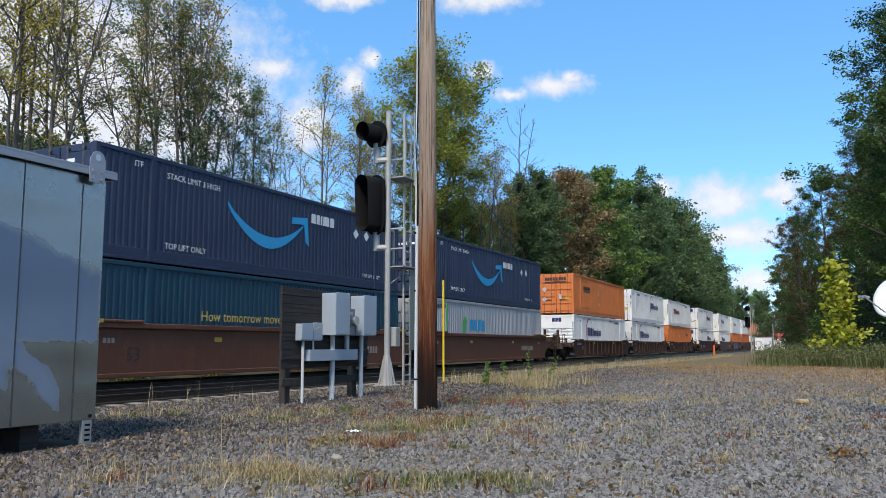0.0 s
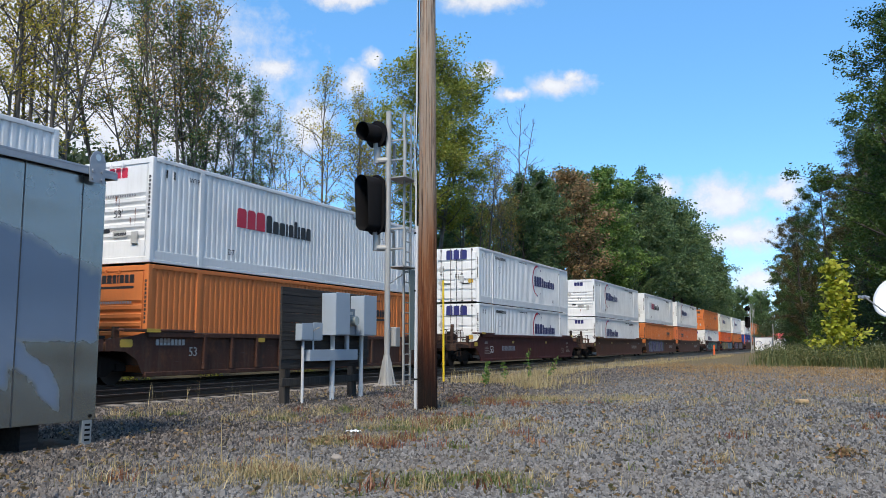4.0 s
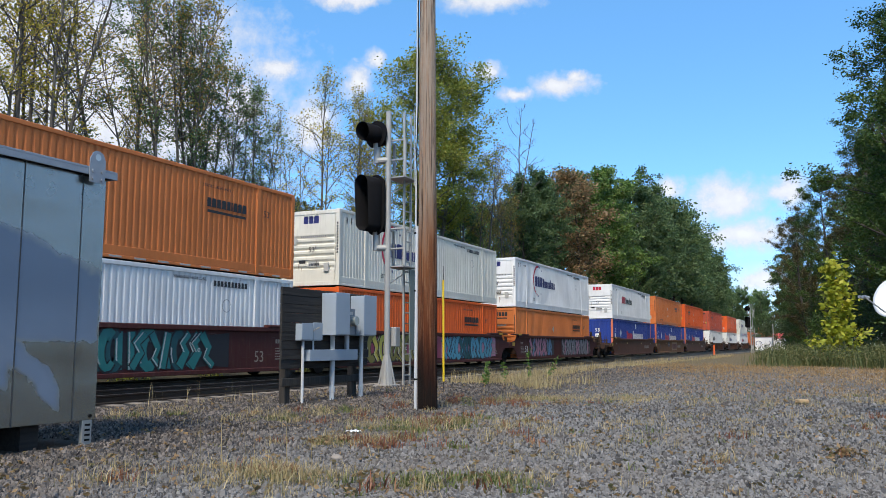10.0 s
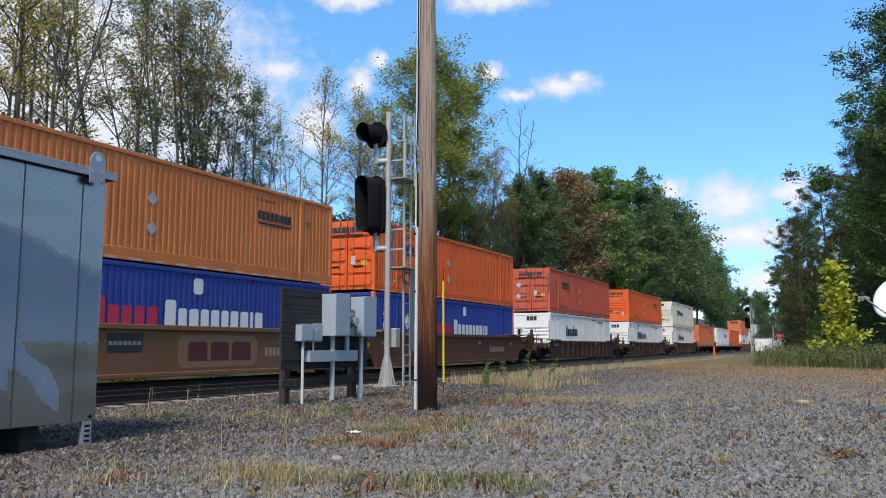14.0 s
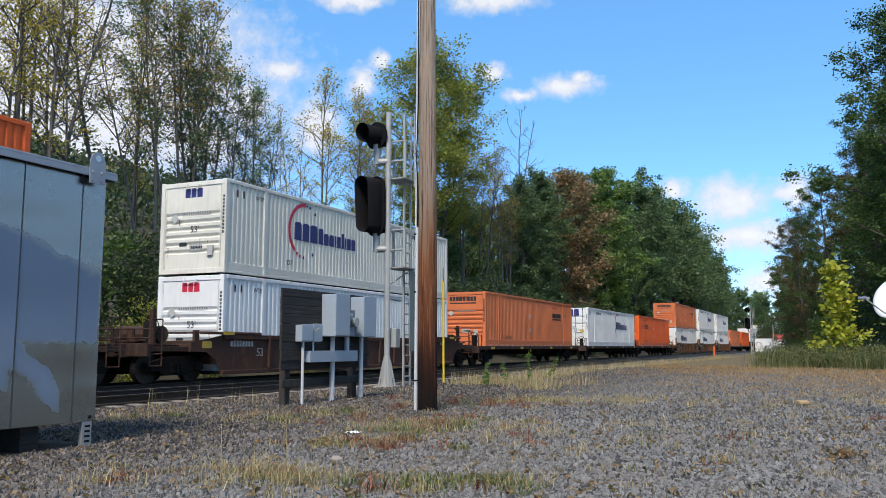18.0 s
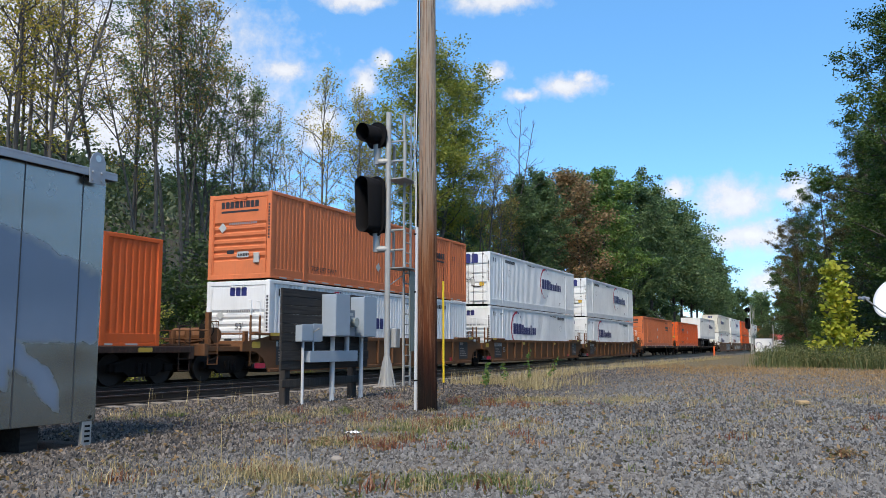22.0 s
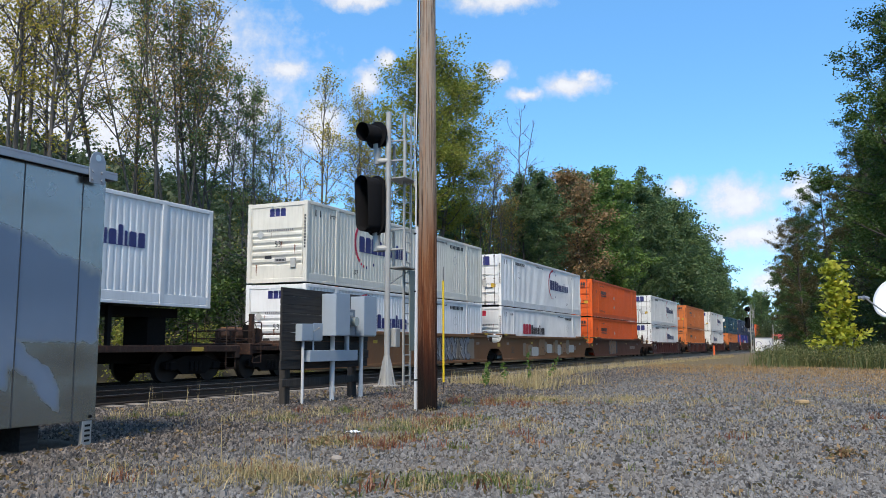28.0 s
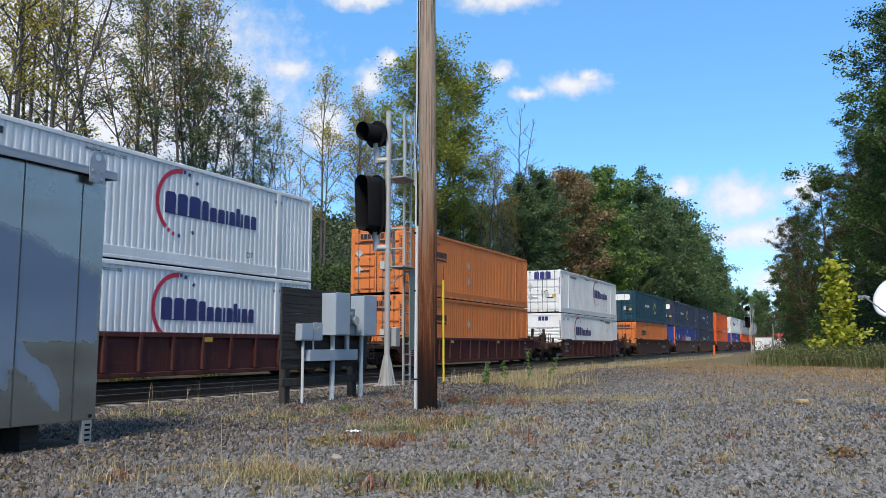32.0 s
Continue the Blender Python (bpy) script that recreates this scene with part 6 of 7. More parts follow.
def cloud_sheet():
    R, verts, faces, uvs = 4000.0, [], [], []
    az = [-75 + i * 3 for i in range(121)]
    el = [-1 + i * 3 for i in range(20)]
    for e in el:
        for a in az:
            verts.append((R * math.sin(radians(a)) * math.cos(radians(e)), R * math.cos(radians(a)) * math.cos(radians(e)), R * math.sin(radians(e))))
            uvs.append((a, e))
    n = len(az)
    for j in range(len(el) - 1):
        for i in range(n - 1):
            faces.append((j * n + i, j * n + i + 1, (j + 1) * n + i + 1, (j + 1) * n + i))
    g = Nodes("drifting_cloud")
    me = raw("clouds", verts, faces, g.m, True)
    uv = me.uv_layers.new(name="angles")
    for li, loop in enumerate(me.loops):
        uv.data[li].uv = uvs[loop.vertex_index]
    c = g.n("UVMap")
    warp = g.n("TexNoise", Scale=0.35, Detail=5.0, Roughness=0.6)
    g.link(c.outputs[0], warp.inputs["Vector"])
    off = g.n("VectorMath")
    off.operation = "MULTIPLY_ADD"
    g.link(warp.outputs["Color"], off.inputs[0])
    off.inputs[1].default_value, off.inputs[2].default_value = (3.0, 1.8, 0), (-1.5, -0.9, 0)
    add = g.n("VectorMath")
    g.link(c.outputs[0], add.inputs[0])
    g.link(off.outputs[0], add.inputs[1])
    total = None
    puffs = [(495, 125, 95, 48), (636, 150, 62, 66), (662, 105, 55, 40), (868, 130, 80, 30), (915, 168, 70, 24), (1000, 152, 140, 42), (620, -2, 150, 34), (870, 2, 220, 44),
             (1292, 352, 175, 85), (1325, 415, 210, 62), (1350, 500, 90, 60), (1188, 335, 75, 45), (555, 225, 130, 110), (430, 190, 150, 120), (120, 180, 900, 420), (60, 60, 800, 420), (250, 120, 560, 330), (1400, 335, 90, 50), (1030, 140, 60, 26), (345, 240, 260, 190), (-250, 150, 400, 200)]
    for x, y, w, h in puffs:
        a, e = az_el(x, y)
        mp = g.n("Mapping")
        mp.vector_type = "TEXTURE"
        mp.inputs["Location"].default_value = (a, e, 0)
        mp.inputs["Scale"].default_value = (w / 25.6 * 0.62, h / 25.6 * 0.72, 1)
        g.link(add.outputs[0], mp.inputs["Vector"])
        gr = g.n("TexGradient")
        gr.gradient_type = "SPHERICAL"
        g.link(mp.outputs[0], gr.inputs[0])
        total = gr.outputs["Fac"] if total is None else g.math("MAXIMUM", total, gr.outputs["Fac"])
    # unseen glowing clouds added right of the view, as fill for the train's side
    wide = g.n("TexNoise", Scale=0.085, Detail=5.0, Roughness=0.6)
    g.link(c.outputs[0], wide.inputs["Vector"])
    sep = g.n("SeparateXYZ")
    g.link(c.outputs[0], sep.inputs[0])
    fill_clouds = g.math("MULTIPLY", g.ramp(wide.outputs["Fac"], [(0.46, (0, 0, 0)), (0.60, (0.8, 0.8, 0.8))]),
                    g.math("MULTIPLY", g.math("GREATER_THAN", sep.outputs[0], 24.0), g.math("LESS_THAN", sep.outputs[0], 135.0)))
    total = g.math("MAXIMUM", total, fill_clouds)
    det = g.n("TexNoise", Scale=0.9, Detail=7.0, Roughness=0.62)
    g.link(c.outputs[0], det.inputs["Vector"])
    body = g.math("ADD", total, g.math("MULTIPLY", g.math("SUBTRACT", det.outputs["Fac"], 0.5), 0.9))
    alpha = g.ramp(body, [(0.12, (0, 0, 0)), (0.72, (0.92, 0.92, 0.92))])
    alpha = g.math("MULTIPLY", alpha, g.ramp(total, [(0.0, (0, 0, 0)), (0.12, (1, 1, 1))]))
    em = g.n("Emission", Strength=1.0)
    tone = g.ramp(body, [(0.15, (0.29, 0.35, 0.44)), (0.6, (0.39, 0.40, 0.43)), (1.0, (0.47, 0.475, 0.49))])
    g.link(tone, em.inputs["Color"])
    tr = g.n("BsdfTransparent")
    mx = g.n("MixShader")
    g.link(alpha, mx.inputs[0])
    g.link(tr.outputs[0], mx.inputs[1])
    g.link(em.outputs[0], mx.inputs[2])
    g.link(mx.outputs[0], g.o.inputs["Surface"])
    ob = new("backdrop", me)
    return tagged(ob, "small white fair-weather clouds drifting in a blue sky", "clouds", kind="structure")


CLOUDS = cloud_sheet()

# ------------------------------------------------------------------ trees
BARK = wood("grey_bark", (0.06, 0.053, 0.046), (0.17, 0.155, 0.135), 0.9, (9, 9, 1.2))
DBARK = wood("dark_bark", (0.04, 0.034, 0.028), (0.10, 0.085, 0.07), 0.9, (9, 9, 1.2))
LEAF = {
    "green": leafy("green_leaves", (0.075, 0.145, 0.03), (0.13, 0.22, 0.045), (0.22, 0.30, 0.07), 0.46),
    "dark": leafy("dark_green_leaves", (0.075, 0.13, 0.055), (0.12, 0.19, 0.068), (0.20, 0.265, 0.09), 0.48),
    # the next two are greens darkened to stand for foliage in shade
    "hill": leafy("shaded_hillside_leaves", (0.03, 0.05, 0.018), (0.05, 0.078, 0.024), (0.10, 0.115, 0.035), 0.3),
    "shade": leafy("shade_darkened_green_leaves", (0.03, 0.055, 0.02), (0.055, 0.088, 0.026), (0.10, 0.135, 0.04), 0.4),
    "olive": leafy("yellowing_leaves", (0.20, 0.20, 0.03), (0.42, 0.36, 0.05), (0.64, 0.45, 0.07), 0.58),
    "lush": leafy("yellowish_green_leaves", (0.052, 0.082, 0.014), (0.10, 0.135, 0.02), (0.20, 0.20, 0.032), 0.42),
    "deep": leafy("deep_green_leaves", (0.030, 0.066, 0.012), (0.062, 0.116, 0.018), (0.125, 0.178, 0.032), 0.42),
    "mixed": leafy("sparse_autumn_leaves", (0.125, 0.14, 0.038), (0.31, 0.24, 0.055), (0.54, 0.32, 0.075), 0.58),
    "turning": leafy("dull_brown_green_leaves", (0.05, 0.06, 0.02), (0.11, 0.095, 0.03), (0.19, 0.12, 0.045), 0.4),
    "rust": leafy("rust_brown_leaves", (0.12, 0.112, 0.045), (0.285, 0.175, 0.085), (0.41, 0.27, 0.13), 0.45),
    "bright": leafy("yellow_green_leaves", (0.17, 0.22, 0.035), (0.30, 0.32, 0.05), (0.46, 0.41, 0.075), 0.55),
    "lime": leafy("bright_yellow_green_leaves", (0.20, 0.24, 0.02), (0.38, 0.41, 0.03), (0.56, 0.50, 0.06), 0.45),
}


class Wood:
    def __init__(self, seed):
        self.r = random.Random(seed)
        self.v, self.f, self.tips = [], [], []

    def limb(self, pts, r0, r1, seg):
        """A tapered tube through pts."""
        base = len(self.v)
        n = len(pts)
        for i, p in enumerate(pts):
            d = (pts[min(i + 1, n - 1)] - pts[max(i - 1, 0)]).normalized()
            a = d.orthogonal().normalized()
            b = d.cross(a)
            r = r0 + (r1 - r0) * i / (n - 1)
            for k in range(seg):
                t = k * math.tau / seg
                self.v.append(p + (a * math.cos(t) + b * math.sin(t)) * r)
        for i in range(n - 1):
            for k in range(seg):
                self.f.append((base + i * seg + k, base + i * seg + (k + 1) % seg, base + (i + 1) * seg + (k + 1) % seg, base + (i + 1) * seg + k))

    def path(self, p, d, length, n, wander, lift=0.0):
        pts = [p.copy()]
        for i in range(n):
            d = (d + Vector((self.r.gauss(0, wander), self.r.gauss(0, wander), self.r.gauss(0, wander) + lift))).normalized()
            p = p + d * (length / n)
            pts.append(p.copy())
        return pts


def grow(seed, height, spread, crown_base, limbs, trunk_r, lean=0.05, stems=1, profile=None, seg=7, up=0.0, twigs=4):
    """Wood of one tree and the twigs on which leaves hang. profile: crown width along its height."""
    w = Wood(seed)
    r = w.r
    prof = profile or (lambda u: math.sin(math.pi * (0.12 + 0.83 * u)) ** 0.7)
    for s in range(stems):
        hh = height * (1 if s == 0 else r.uniform(0.7, 0.97))
        d0 = Vector((r.gauss(0, lean), r.gauss(0, lean), 1))
        start = Vector((r.uniform(-0.5, 0.5), r.uniform(-0.5, 0.5), -0.4)) if stems > 1 else Vector((0, 0, -0.4))
        tr = w.path(start, d0.normalized(), hh, 12, 0.035, 0.03)
        w.limb(tr, trunk_r * (1 if s == 0 else 0.75), trunk_r * 0.12, seg)
        for k in range(limbs):
            u = (k + r.random()) / limbs
            hz = crown_base + (0.985 - crown_base) * u
            i = hz * 12
            j = min(11, int(i))
            p = tr[j].lerp(tr[j + 1], i - j)
            L = spread * prof(u) * r.uniform(0.65, 1.15)
            az = k * 2.4 + r.uniform(-0.5, 0.5)
            el = min(1.35, r.uniform(0.1, 0.6) + 0.5 * u + up)
            d = Vector((math.cos(az) * math.cos(el), math.sin(az) * math.cos(el), math.sin(el)))
            lp = w.path(p, d, L, 5, 0.12, 0.05)
            w.limb(lp, trunk_r * 0.32 * (1 - 0.65 * u), 0.012, 5)
            w.tips += [(lp[m], 0.8) for m in range(2, 6)]
            for b in range(twigs):
                q = lp[r.randint(1, 4)]
                d2 = (d + Vector((r.gauss(0, 0.6), r.gauss(0, 0.6), r.gauss(0.1, 0.45)))).normalized()
                sp = w.path(q, d2, L * r.uniform(0.28, 0.55), 3, 0.15)
                w.limb(sp, trunk_r * 0.10 * (1 - 0.5 * u) + 0.006, 0.006, 3)
                w.tips += [(sp[1], 1.0), (sp[2], 1.2), (sp[3], 1.3)]
    return w


def leaf_mesh(w, count, size, clump, material, seed, patchy=2):
    """Rhombic leaves in loose clumps round the twigs."""
    rng = np.random.default_rng(seed)
    tips = np.array([tuple(t[0]) for t in w.tips])
    wt = np.array([t[1] * (0.15 + rng.random() ** patchy * 1.6) for t in w.tips])
    idx = rng.choice(len(tips), count, p=wt / wt.sum())
    c = tips[idx] + rng.normal(0, 1, (count, 3)) * np.array([clump, clump, clump * 0.7])
    a = rng.normal(0, 1, (count, 3))
    a[:, 2] *= 0.6
    a /= np.linalg.norm(a, axis=1)[:, None]
    b = np.cross(a, rng.normal(0, 1, (count, 3)))
    b /= np.linalg.norm(b, axis=1)[:, None]
    s = size * rng.uniform(0.6, 1.3, (count, 1))
    v = np.stack([c - a * s, c + b * s * 0.55, c + a * s, c - b * s * 0.55], 1).reshape(-1, 3)
    me = bpy.data.meshes.new("crown")
    me.vertices.add(count * 4)
    me.vertices.foreach_set("co", v.ravel())
    me.loops.add(count * 4)
    me.loops.foreach_set("vertex_index", np.arange(count * 4, dtype=np.int32))
    me.polygons.add(count)
    me.polygons.foreach_set("loop_start", np.arange(count, dtype=np.int32) * 4)
    me.update(calc_edges=True)
    me.materials.append(material)
    return me


def tree(name, w, bark, leaf, count, size, clump, label, seed, cat="tree", patchy=2):
    t = thing(name, pose(0, 0, -500), label, cat, "trees along the tracks")
    me = raw("trunk", w.v, w.f, bark, True)
    part("trunk", me, None, t)
    if count:
        part("crown", leaf_mesh(w, count, size, clump, leaf, seed, patchy), None, t)
    return t


def plant(proto, x, y, k=1.0, turn=None, sink=0.0):
    """Sets a copy of a tree on the ground."""
    ob = copy_thing(proto, pose(x, y, rise(x, y) - sink, 0, 0, random.uniform(0, 360) if turn is None else turn))
    ob.scale = (k, k, k)
    return ob


broad = lambda u: math.sin(math.pi * (0.10 + 0.80 * u)) ** 0.6
KINDS = {}
for i, c in enumerate(("mixed", "olive", "mixed", "dark")):
    KINDS["slender%d" % i] = tree("slender_tree", grow(10 + i, 19, 3.1 if c != "dark" else 2.9, 0.56 if c != "dark" else 0.46, 15, 0.15, 0.10, 2, seg=6, up=0.3), BARK, LEAF[c], 3500 if c != "dark" else 5200, 0.072 if c != "dark" else 0.08, 0.24,
                                  "tall slender grey-barked tree with sparse turning leaves", 30 + i, patchy=4)
for i in range(2):
    KINDS["thin%d" % i] = tree("slender_tree", grow(20 + i, 17, 1.6, 0.52, 11, 0.07, 0.07, 2, seg=5, up=0.35), BARK, LEAF["olive" if i else "mixed"], 900, 0.06, 0.26,
                               "thin bare-stemmed tree with few yellow leaves", 40 + i, patchy=3)
for i, c in enumerate(("dark", "green", "dark")):
    KINDS["broad%d" % i] = tree("broadleaf_tree", grow(50 + i, 22, 6.0, 0.16, 36, 0.34, 0.03, 1, broad), DBARK, LEAF[c], 21000, 0.20, 0.36,
                                "large dense green broadleaf tree", 60 + i, patchy=3)
for i, c in enumerate(("deep", "lush", "turning", "deep")):
    KINDS["near%d" % i] = tree("broadleaf_tree", grow(150 + i, 22, 5.4, 0.10, 44, 0.30, 0.03, 1, broad), DBARK, LEAF[c], 46000, 0.085, 0.24,
                               "tall leafy tree at the edge of the lot, " + ("green", "yellow-green", "turning brown", "dark green")[i], 160 + i, patchy=3)
KINDS["high"] = tree("broadleaf_tree", grow(55, 22, 5.6, 0.34, 30, 0.30, 0.04, 1, broad), DBARK, LEAF["dark"], 12000, 0.26, 0.6,
                     "large dark green tree with a bare lower trunk", 65)
KINDS["yel"] = tree("broadleaf_tree", grow(57, 22, 5.8, 0.14, 36, 0.32, 0.03, 1, broad), DBARK, LEAF["olive"], 15000, 0.25, 0.6,
                    "large broadleaf tree turning yellow-green", 67)
KINDS["rust"] = tree("broadleaf_tree", grow(71, 21, 4.4, 0.2, 28, 0.26, 0.03, 1, broad), DBARK, LEAF["rust"], 8500, 0.21, 0.6, "tree with rust-brown autumn leaves", 72)
KINDS["poplar"] = tree("tall_tree", grow(80, 23, 5.2, 0.42, 38, 0.28, 0.02, 1, broad), BARK, LEAF["bright"], 24000, 0.115, 0.40, "tall tree with yellow-green upright crown", 81)
KINDS["bare"] = tree("bare_tree", grow(90, 20, 3.0, 0.35, 22, 0.14, 0.03, 1), BARK, None, 0, 0, 0, "leafless dead tree with fine twigs", 91)
KINDS["shrub"] = tree("shrub", grow(95, 6.5, 3.0, 0.08, 9, 0.08, 0.15, 2, seg=4, twigs=2), DBARK, LEAF["shade"], 3000, 0.125, 0.42, "dense dark green undergrowth shrub, darkened as if in shade", 96, "shrub")
KINDS["shrub2"] = tree("shrub", grow(97, 5.5, 2.6, 0.08, 9, 0.07, 0.15, 2, seg=4, twigs=2), DBARK, LEAF["deep"], 2800, 0.12, 0.40, "green leafy undergrowth shrub", 98, "shrub")
KINDS["brush"] = tree("shrub", grow(197, 3.6, 2.0, 0.06, 9, 0.05, 0.2, 3, seg=5), DBARK, LEAF["bright"], 2600, 0.075, 0.30, "young light green shrub behind the track", 198, "shrub")
KINDS["sapling"] = tree("sapling", grow(99, 6.1, 1.35, 0.04, 30, 0.05, 0.05, 1, lambda u: 1.1 - 0.8 * u + 0.15 * math.sin(u * 14)), BARK, LEAF["lime"], 1900, 0.17, 0.24, "bright yellow-green sapling at the edge of the wood", 100)


def woods():
    rnd = random.Random(5)
    # thin wood behind the train, close by
    for i in range(12):
        y = 12.5 + i * 2.2 + rnd.uniform(-0.8, 0.8)
        plant(KINDS["slender%d" % (1 if i % 5 < 2 and i < 9 else i % 3)], -29 - rnd.uniform(0, 8), y, rnd.uniform(0.92, 1.12))
    for i in range(2):
        plant(KINDS["bare"], -28 - rnd.uniform(0, 9), 24 + i * 3.1, rnd.uniform(0.8, 1.0))
    for i in range(6):
        plant(KINDS["slender3"], -30 - rnd.uniform(0, 4), 32.0 + i * 1.45, 1.05 - 0.06 * i)
    for x, y in ((-31, 23.6), (-33.5, 26.0)):
        plant(KINDS["slender1"], x, y, 1.08)
    for i in range(13):
        plant(KINDS["thin%d" % (i % 2)], -28 - rnd.uniform(0, 8), 38 + i * 1.5, rnd.uniform(0.78, 0.98))
    for i in range(3):
        plant(KINDS["slender1"], -30 - rnd.uniform(0, 3), 49.5 + i * 1.9, rnd.uniform(0.88, 1.02))
    for i in range(34):
        plant(KINDS["shrub" if i % 3 else "shrub2"], -24.9 - rnd.uniform(0, 2.5), 4 + i * 2.1, rnd.uniform(0.6, 0.95))
    for i in range(30):
        plant(KINDS["shrub2" if i % 4 else "shrub"], -29 - rnd.uniform(0, 7), 6 + i * 2.4, rnd.uniform(0.45, 0.75))
    for x, y, k in ((-23.0, 22.6, 0.85), (-23.4, 27.5, 0.6), (-23.2, 34.0, 0.55), (-23.6, 47.0, 0.6)):
        plant(KINDS["brush"], x, y, k)
    # the tall yellow-green tree and its neighbours
    plant(KINDS["poplar"], -30, 59.5, 0.97, 20)
    plant(KINDS["poplar"], -30.6, 63.4, 0.95, 75)
    plant(KINDS["slender1"], -29, 67, 1.0)
    plant(KINDS["slender0"], -29, 71, 1.0)
    plant(KINDS["slender2"], -28.5, 74, 0.95)
    plant(KINDS["slender1"], -30, 76, 0.9)
    plant(KINDS["bare"], -30, 84, 1.25, 40)
    plant(KINDS["bare"], -30.5, 80, 1.15, 100)
    # dense row that follows the line
    row = [(69, "broad0", 0.60, -32), (76, "slender0", 0.8, -27.5), (81, "broad2", 0.72, -28.5), (88, "broad2", 0.80, -29), (92, "broad0", 0.78, -32), (98, "rust", 0.98, -27.2),
           (104, "broad0", 0.92, -32), (110, "broad1", 0.98, -29), (117, "broad1", 1.07, -29), (126, "broad0", 1.06, -31), (135, "broad1", 1.13, -31), (145, "broad2", 1.22, -31), (155, "high", 1.22, -30),
           (166, "broad2", 1.22, -31), (178, "high", 1.26, -30), (190, "high", 1.24, -30), (204, "high", 1.2, -30), (219, "high", 1.18, -30), (236, "high", 1.15, -30), (255, "high", 1.12, -30.5), (276, "high", 1.08, -32),
           (300, "high", 1.02, -35)]
    for x, y, s in ((-42, 432, 1.25), (-37, 420, 1.2), (-33, 430, 1.2), (-29, 415, 1.1), (-47, 440, 1.3)):
        plant(KINDS["broad%d" % (int(y) % 3)], x, y, s)
    for y, k, s, x in row:
        plant(KINDS[k], x, y, s)
        if y < 240 and int(y) % 2 == 0:
            plant(KINDS["broad%d" % rnd.randrange(3)], x - 9 - rnd.uniform(0, 3), y + 3, s * 0.84)
        if y < 175:
            plant(KINDS["shrub"], -25.4, y + 2, 0.85)
    # right of the lot
    for x, y, k, s in ((5.3, 60, "near0", 1.27), (11.5, 54, "near0", 1.1), (4.6, 70, "near1", 0.98), (7.7, 64, "near3", 1.3), (8.5, 80, "near3", 1.2), (4.4, 82, "near0", 0.92), (2.2, 92, "near2", 0.90), (0.2, 104, "near3", 0.90), (6.5, 112, "broad2", 1.05),
                       (-2.6, 120, "near2", 0.82), (-2.2, 131, "near3", 0.86), (4.0, 140, "broad2", 0.95), (-4.2, 142, "near3", 0.76), (-5.6, 156, "broad0", 0.74), (0.0, 175, "broad2", 0.8), (-5.0, 172, "broad2", 0.66), (12, 95, "broad2", 1.15), (12, 118, "broad0", 1.1)):
        plant(KINDS[k], x, y, s, 205 if x == 5.3 else None)
    for x, y in ((3.2, 66), (5.5, 60), (1.6, 80), (-0.2, 96), (-1.6, 112), (-3.4, 130), (7.5, 57), (3.8, 74), (0.4, 88), (-4.6, 150), (-6.4, 168)):
        plant(KINDS["shrub" if rnd.random() < 0.5 else "shrub2"], x, y, rnd.uniform(0.7, 1.0))
    for x, y, s in ((-13.2, 196, 0.9), (-12.2, 189, 0.8), (-14.2, 212, 1.0), (-10.5, 184, 0.9), (-8.5, 186, 1.0), (-12.5, 222, 1.2)):
        plant(KINDS["shrub"], x, y, s)
    plant(KINDS["sapling"], 0.55, 54, 1.02, 30)
    for i in range(12):
        plant(KINDS["shrub"], 0.5 + i * 1.6, 108 - i * 2.4 + rnd.uniform(-3, 3), rnd.uniform(0.9, 1.25))
    # the wood goes on out of sight to the right of the lot
    for i in range(22):
        plant(KINDS["shrub"], 42 + rnd.uniform(0, 6), -20 + i * 4.2, rnd.uniform(1.0, 1.3))
    for i in range(14):
        plant(KINDS["shrub"], -9 + i * 0.9, 205 + rnd.uniform(-8, 8), rnd.uniform(0.8, 1.2))
    # where the line bends away
    for i in range(14):
        plant(KINDS["broad%d" % (i % 3)], -24 + i * 4.6, 345 + rnd.uniform(-12, 20), 0.95)


woods()
for proto in KINDS.values():
    for o in (*proto.children_recursive, proto):
        bpy.data.objects.remove(o)


def far_wood():
    """Tree tops on the hill, one mass of leafy clumps."""
    rng = np.random.default_rng(4)
    n = 2500
    x = -44 - rng.random(n) * 190
    y = 15 + rng.random(n) * 325
    z = np.array([rise(a, b) for a, b in zip(x, y)])
    per = 80
    c = np.repeat(np.stack([x, y, z + 3.0 + rng.random(n) * 4], 1), per, 0)
    c += rng.normal(0, 1, c.shape) * np.array([1.8, 1.8, 1.7])
    m = len(c)
    a = rng.normal(0, 1, (m, 3))
    a /= np.linalg.norm(a, axis=1)[:, None]
    b = np.cross(a, rng.normal(0, 1, (m, 3)))
    b /= np.linalg.norm(b, axis=1)[:, None]
    s = rng.uniform(0.28, 0.62, (m, 1)) * np.clip((-30 - c[:, :1]) / 70.0, 0.28, 1.0)
    v = np.stack([c - a * s, c + b * s * 0.7, c + a * s, c - b * s * 0.7], 1).reshape(-1, 3)
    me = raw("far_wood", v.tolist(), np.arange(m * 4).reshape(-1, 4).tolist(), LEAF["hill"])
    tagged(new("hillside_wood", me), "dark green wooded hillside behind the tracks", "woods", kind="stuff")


far_wood()


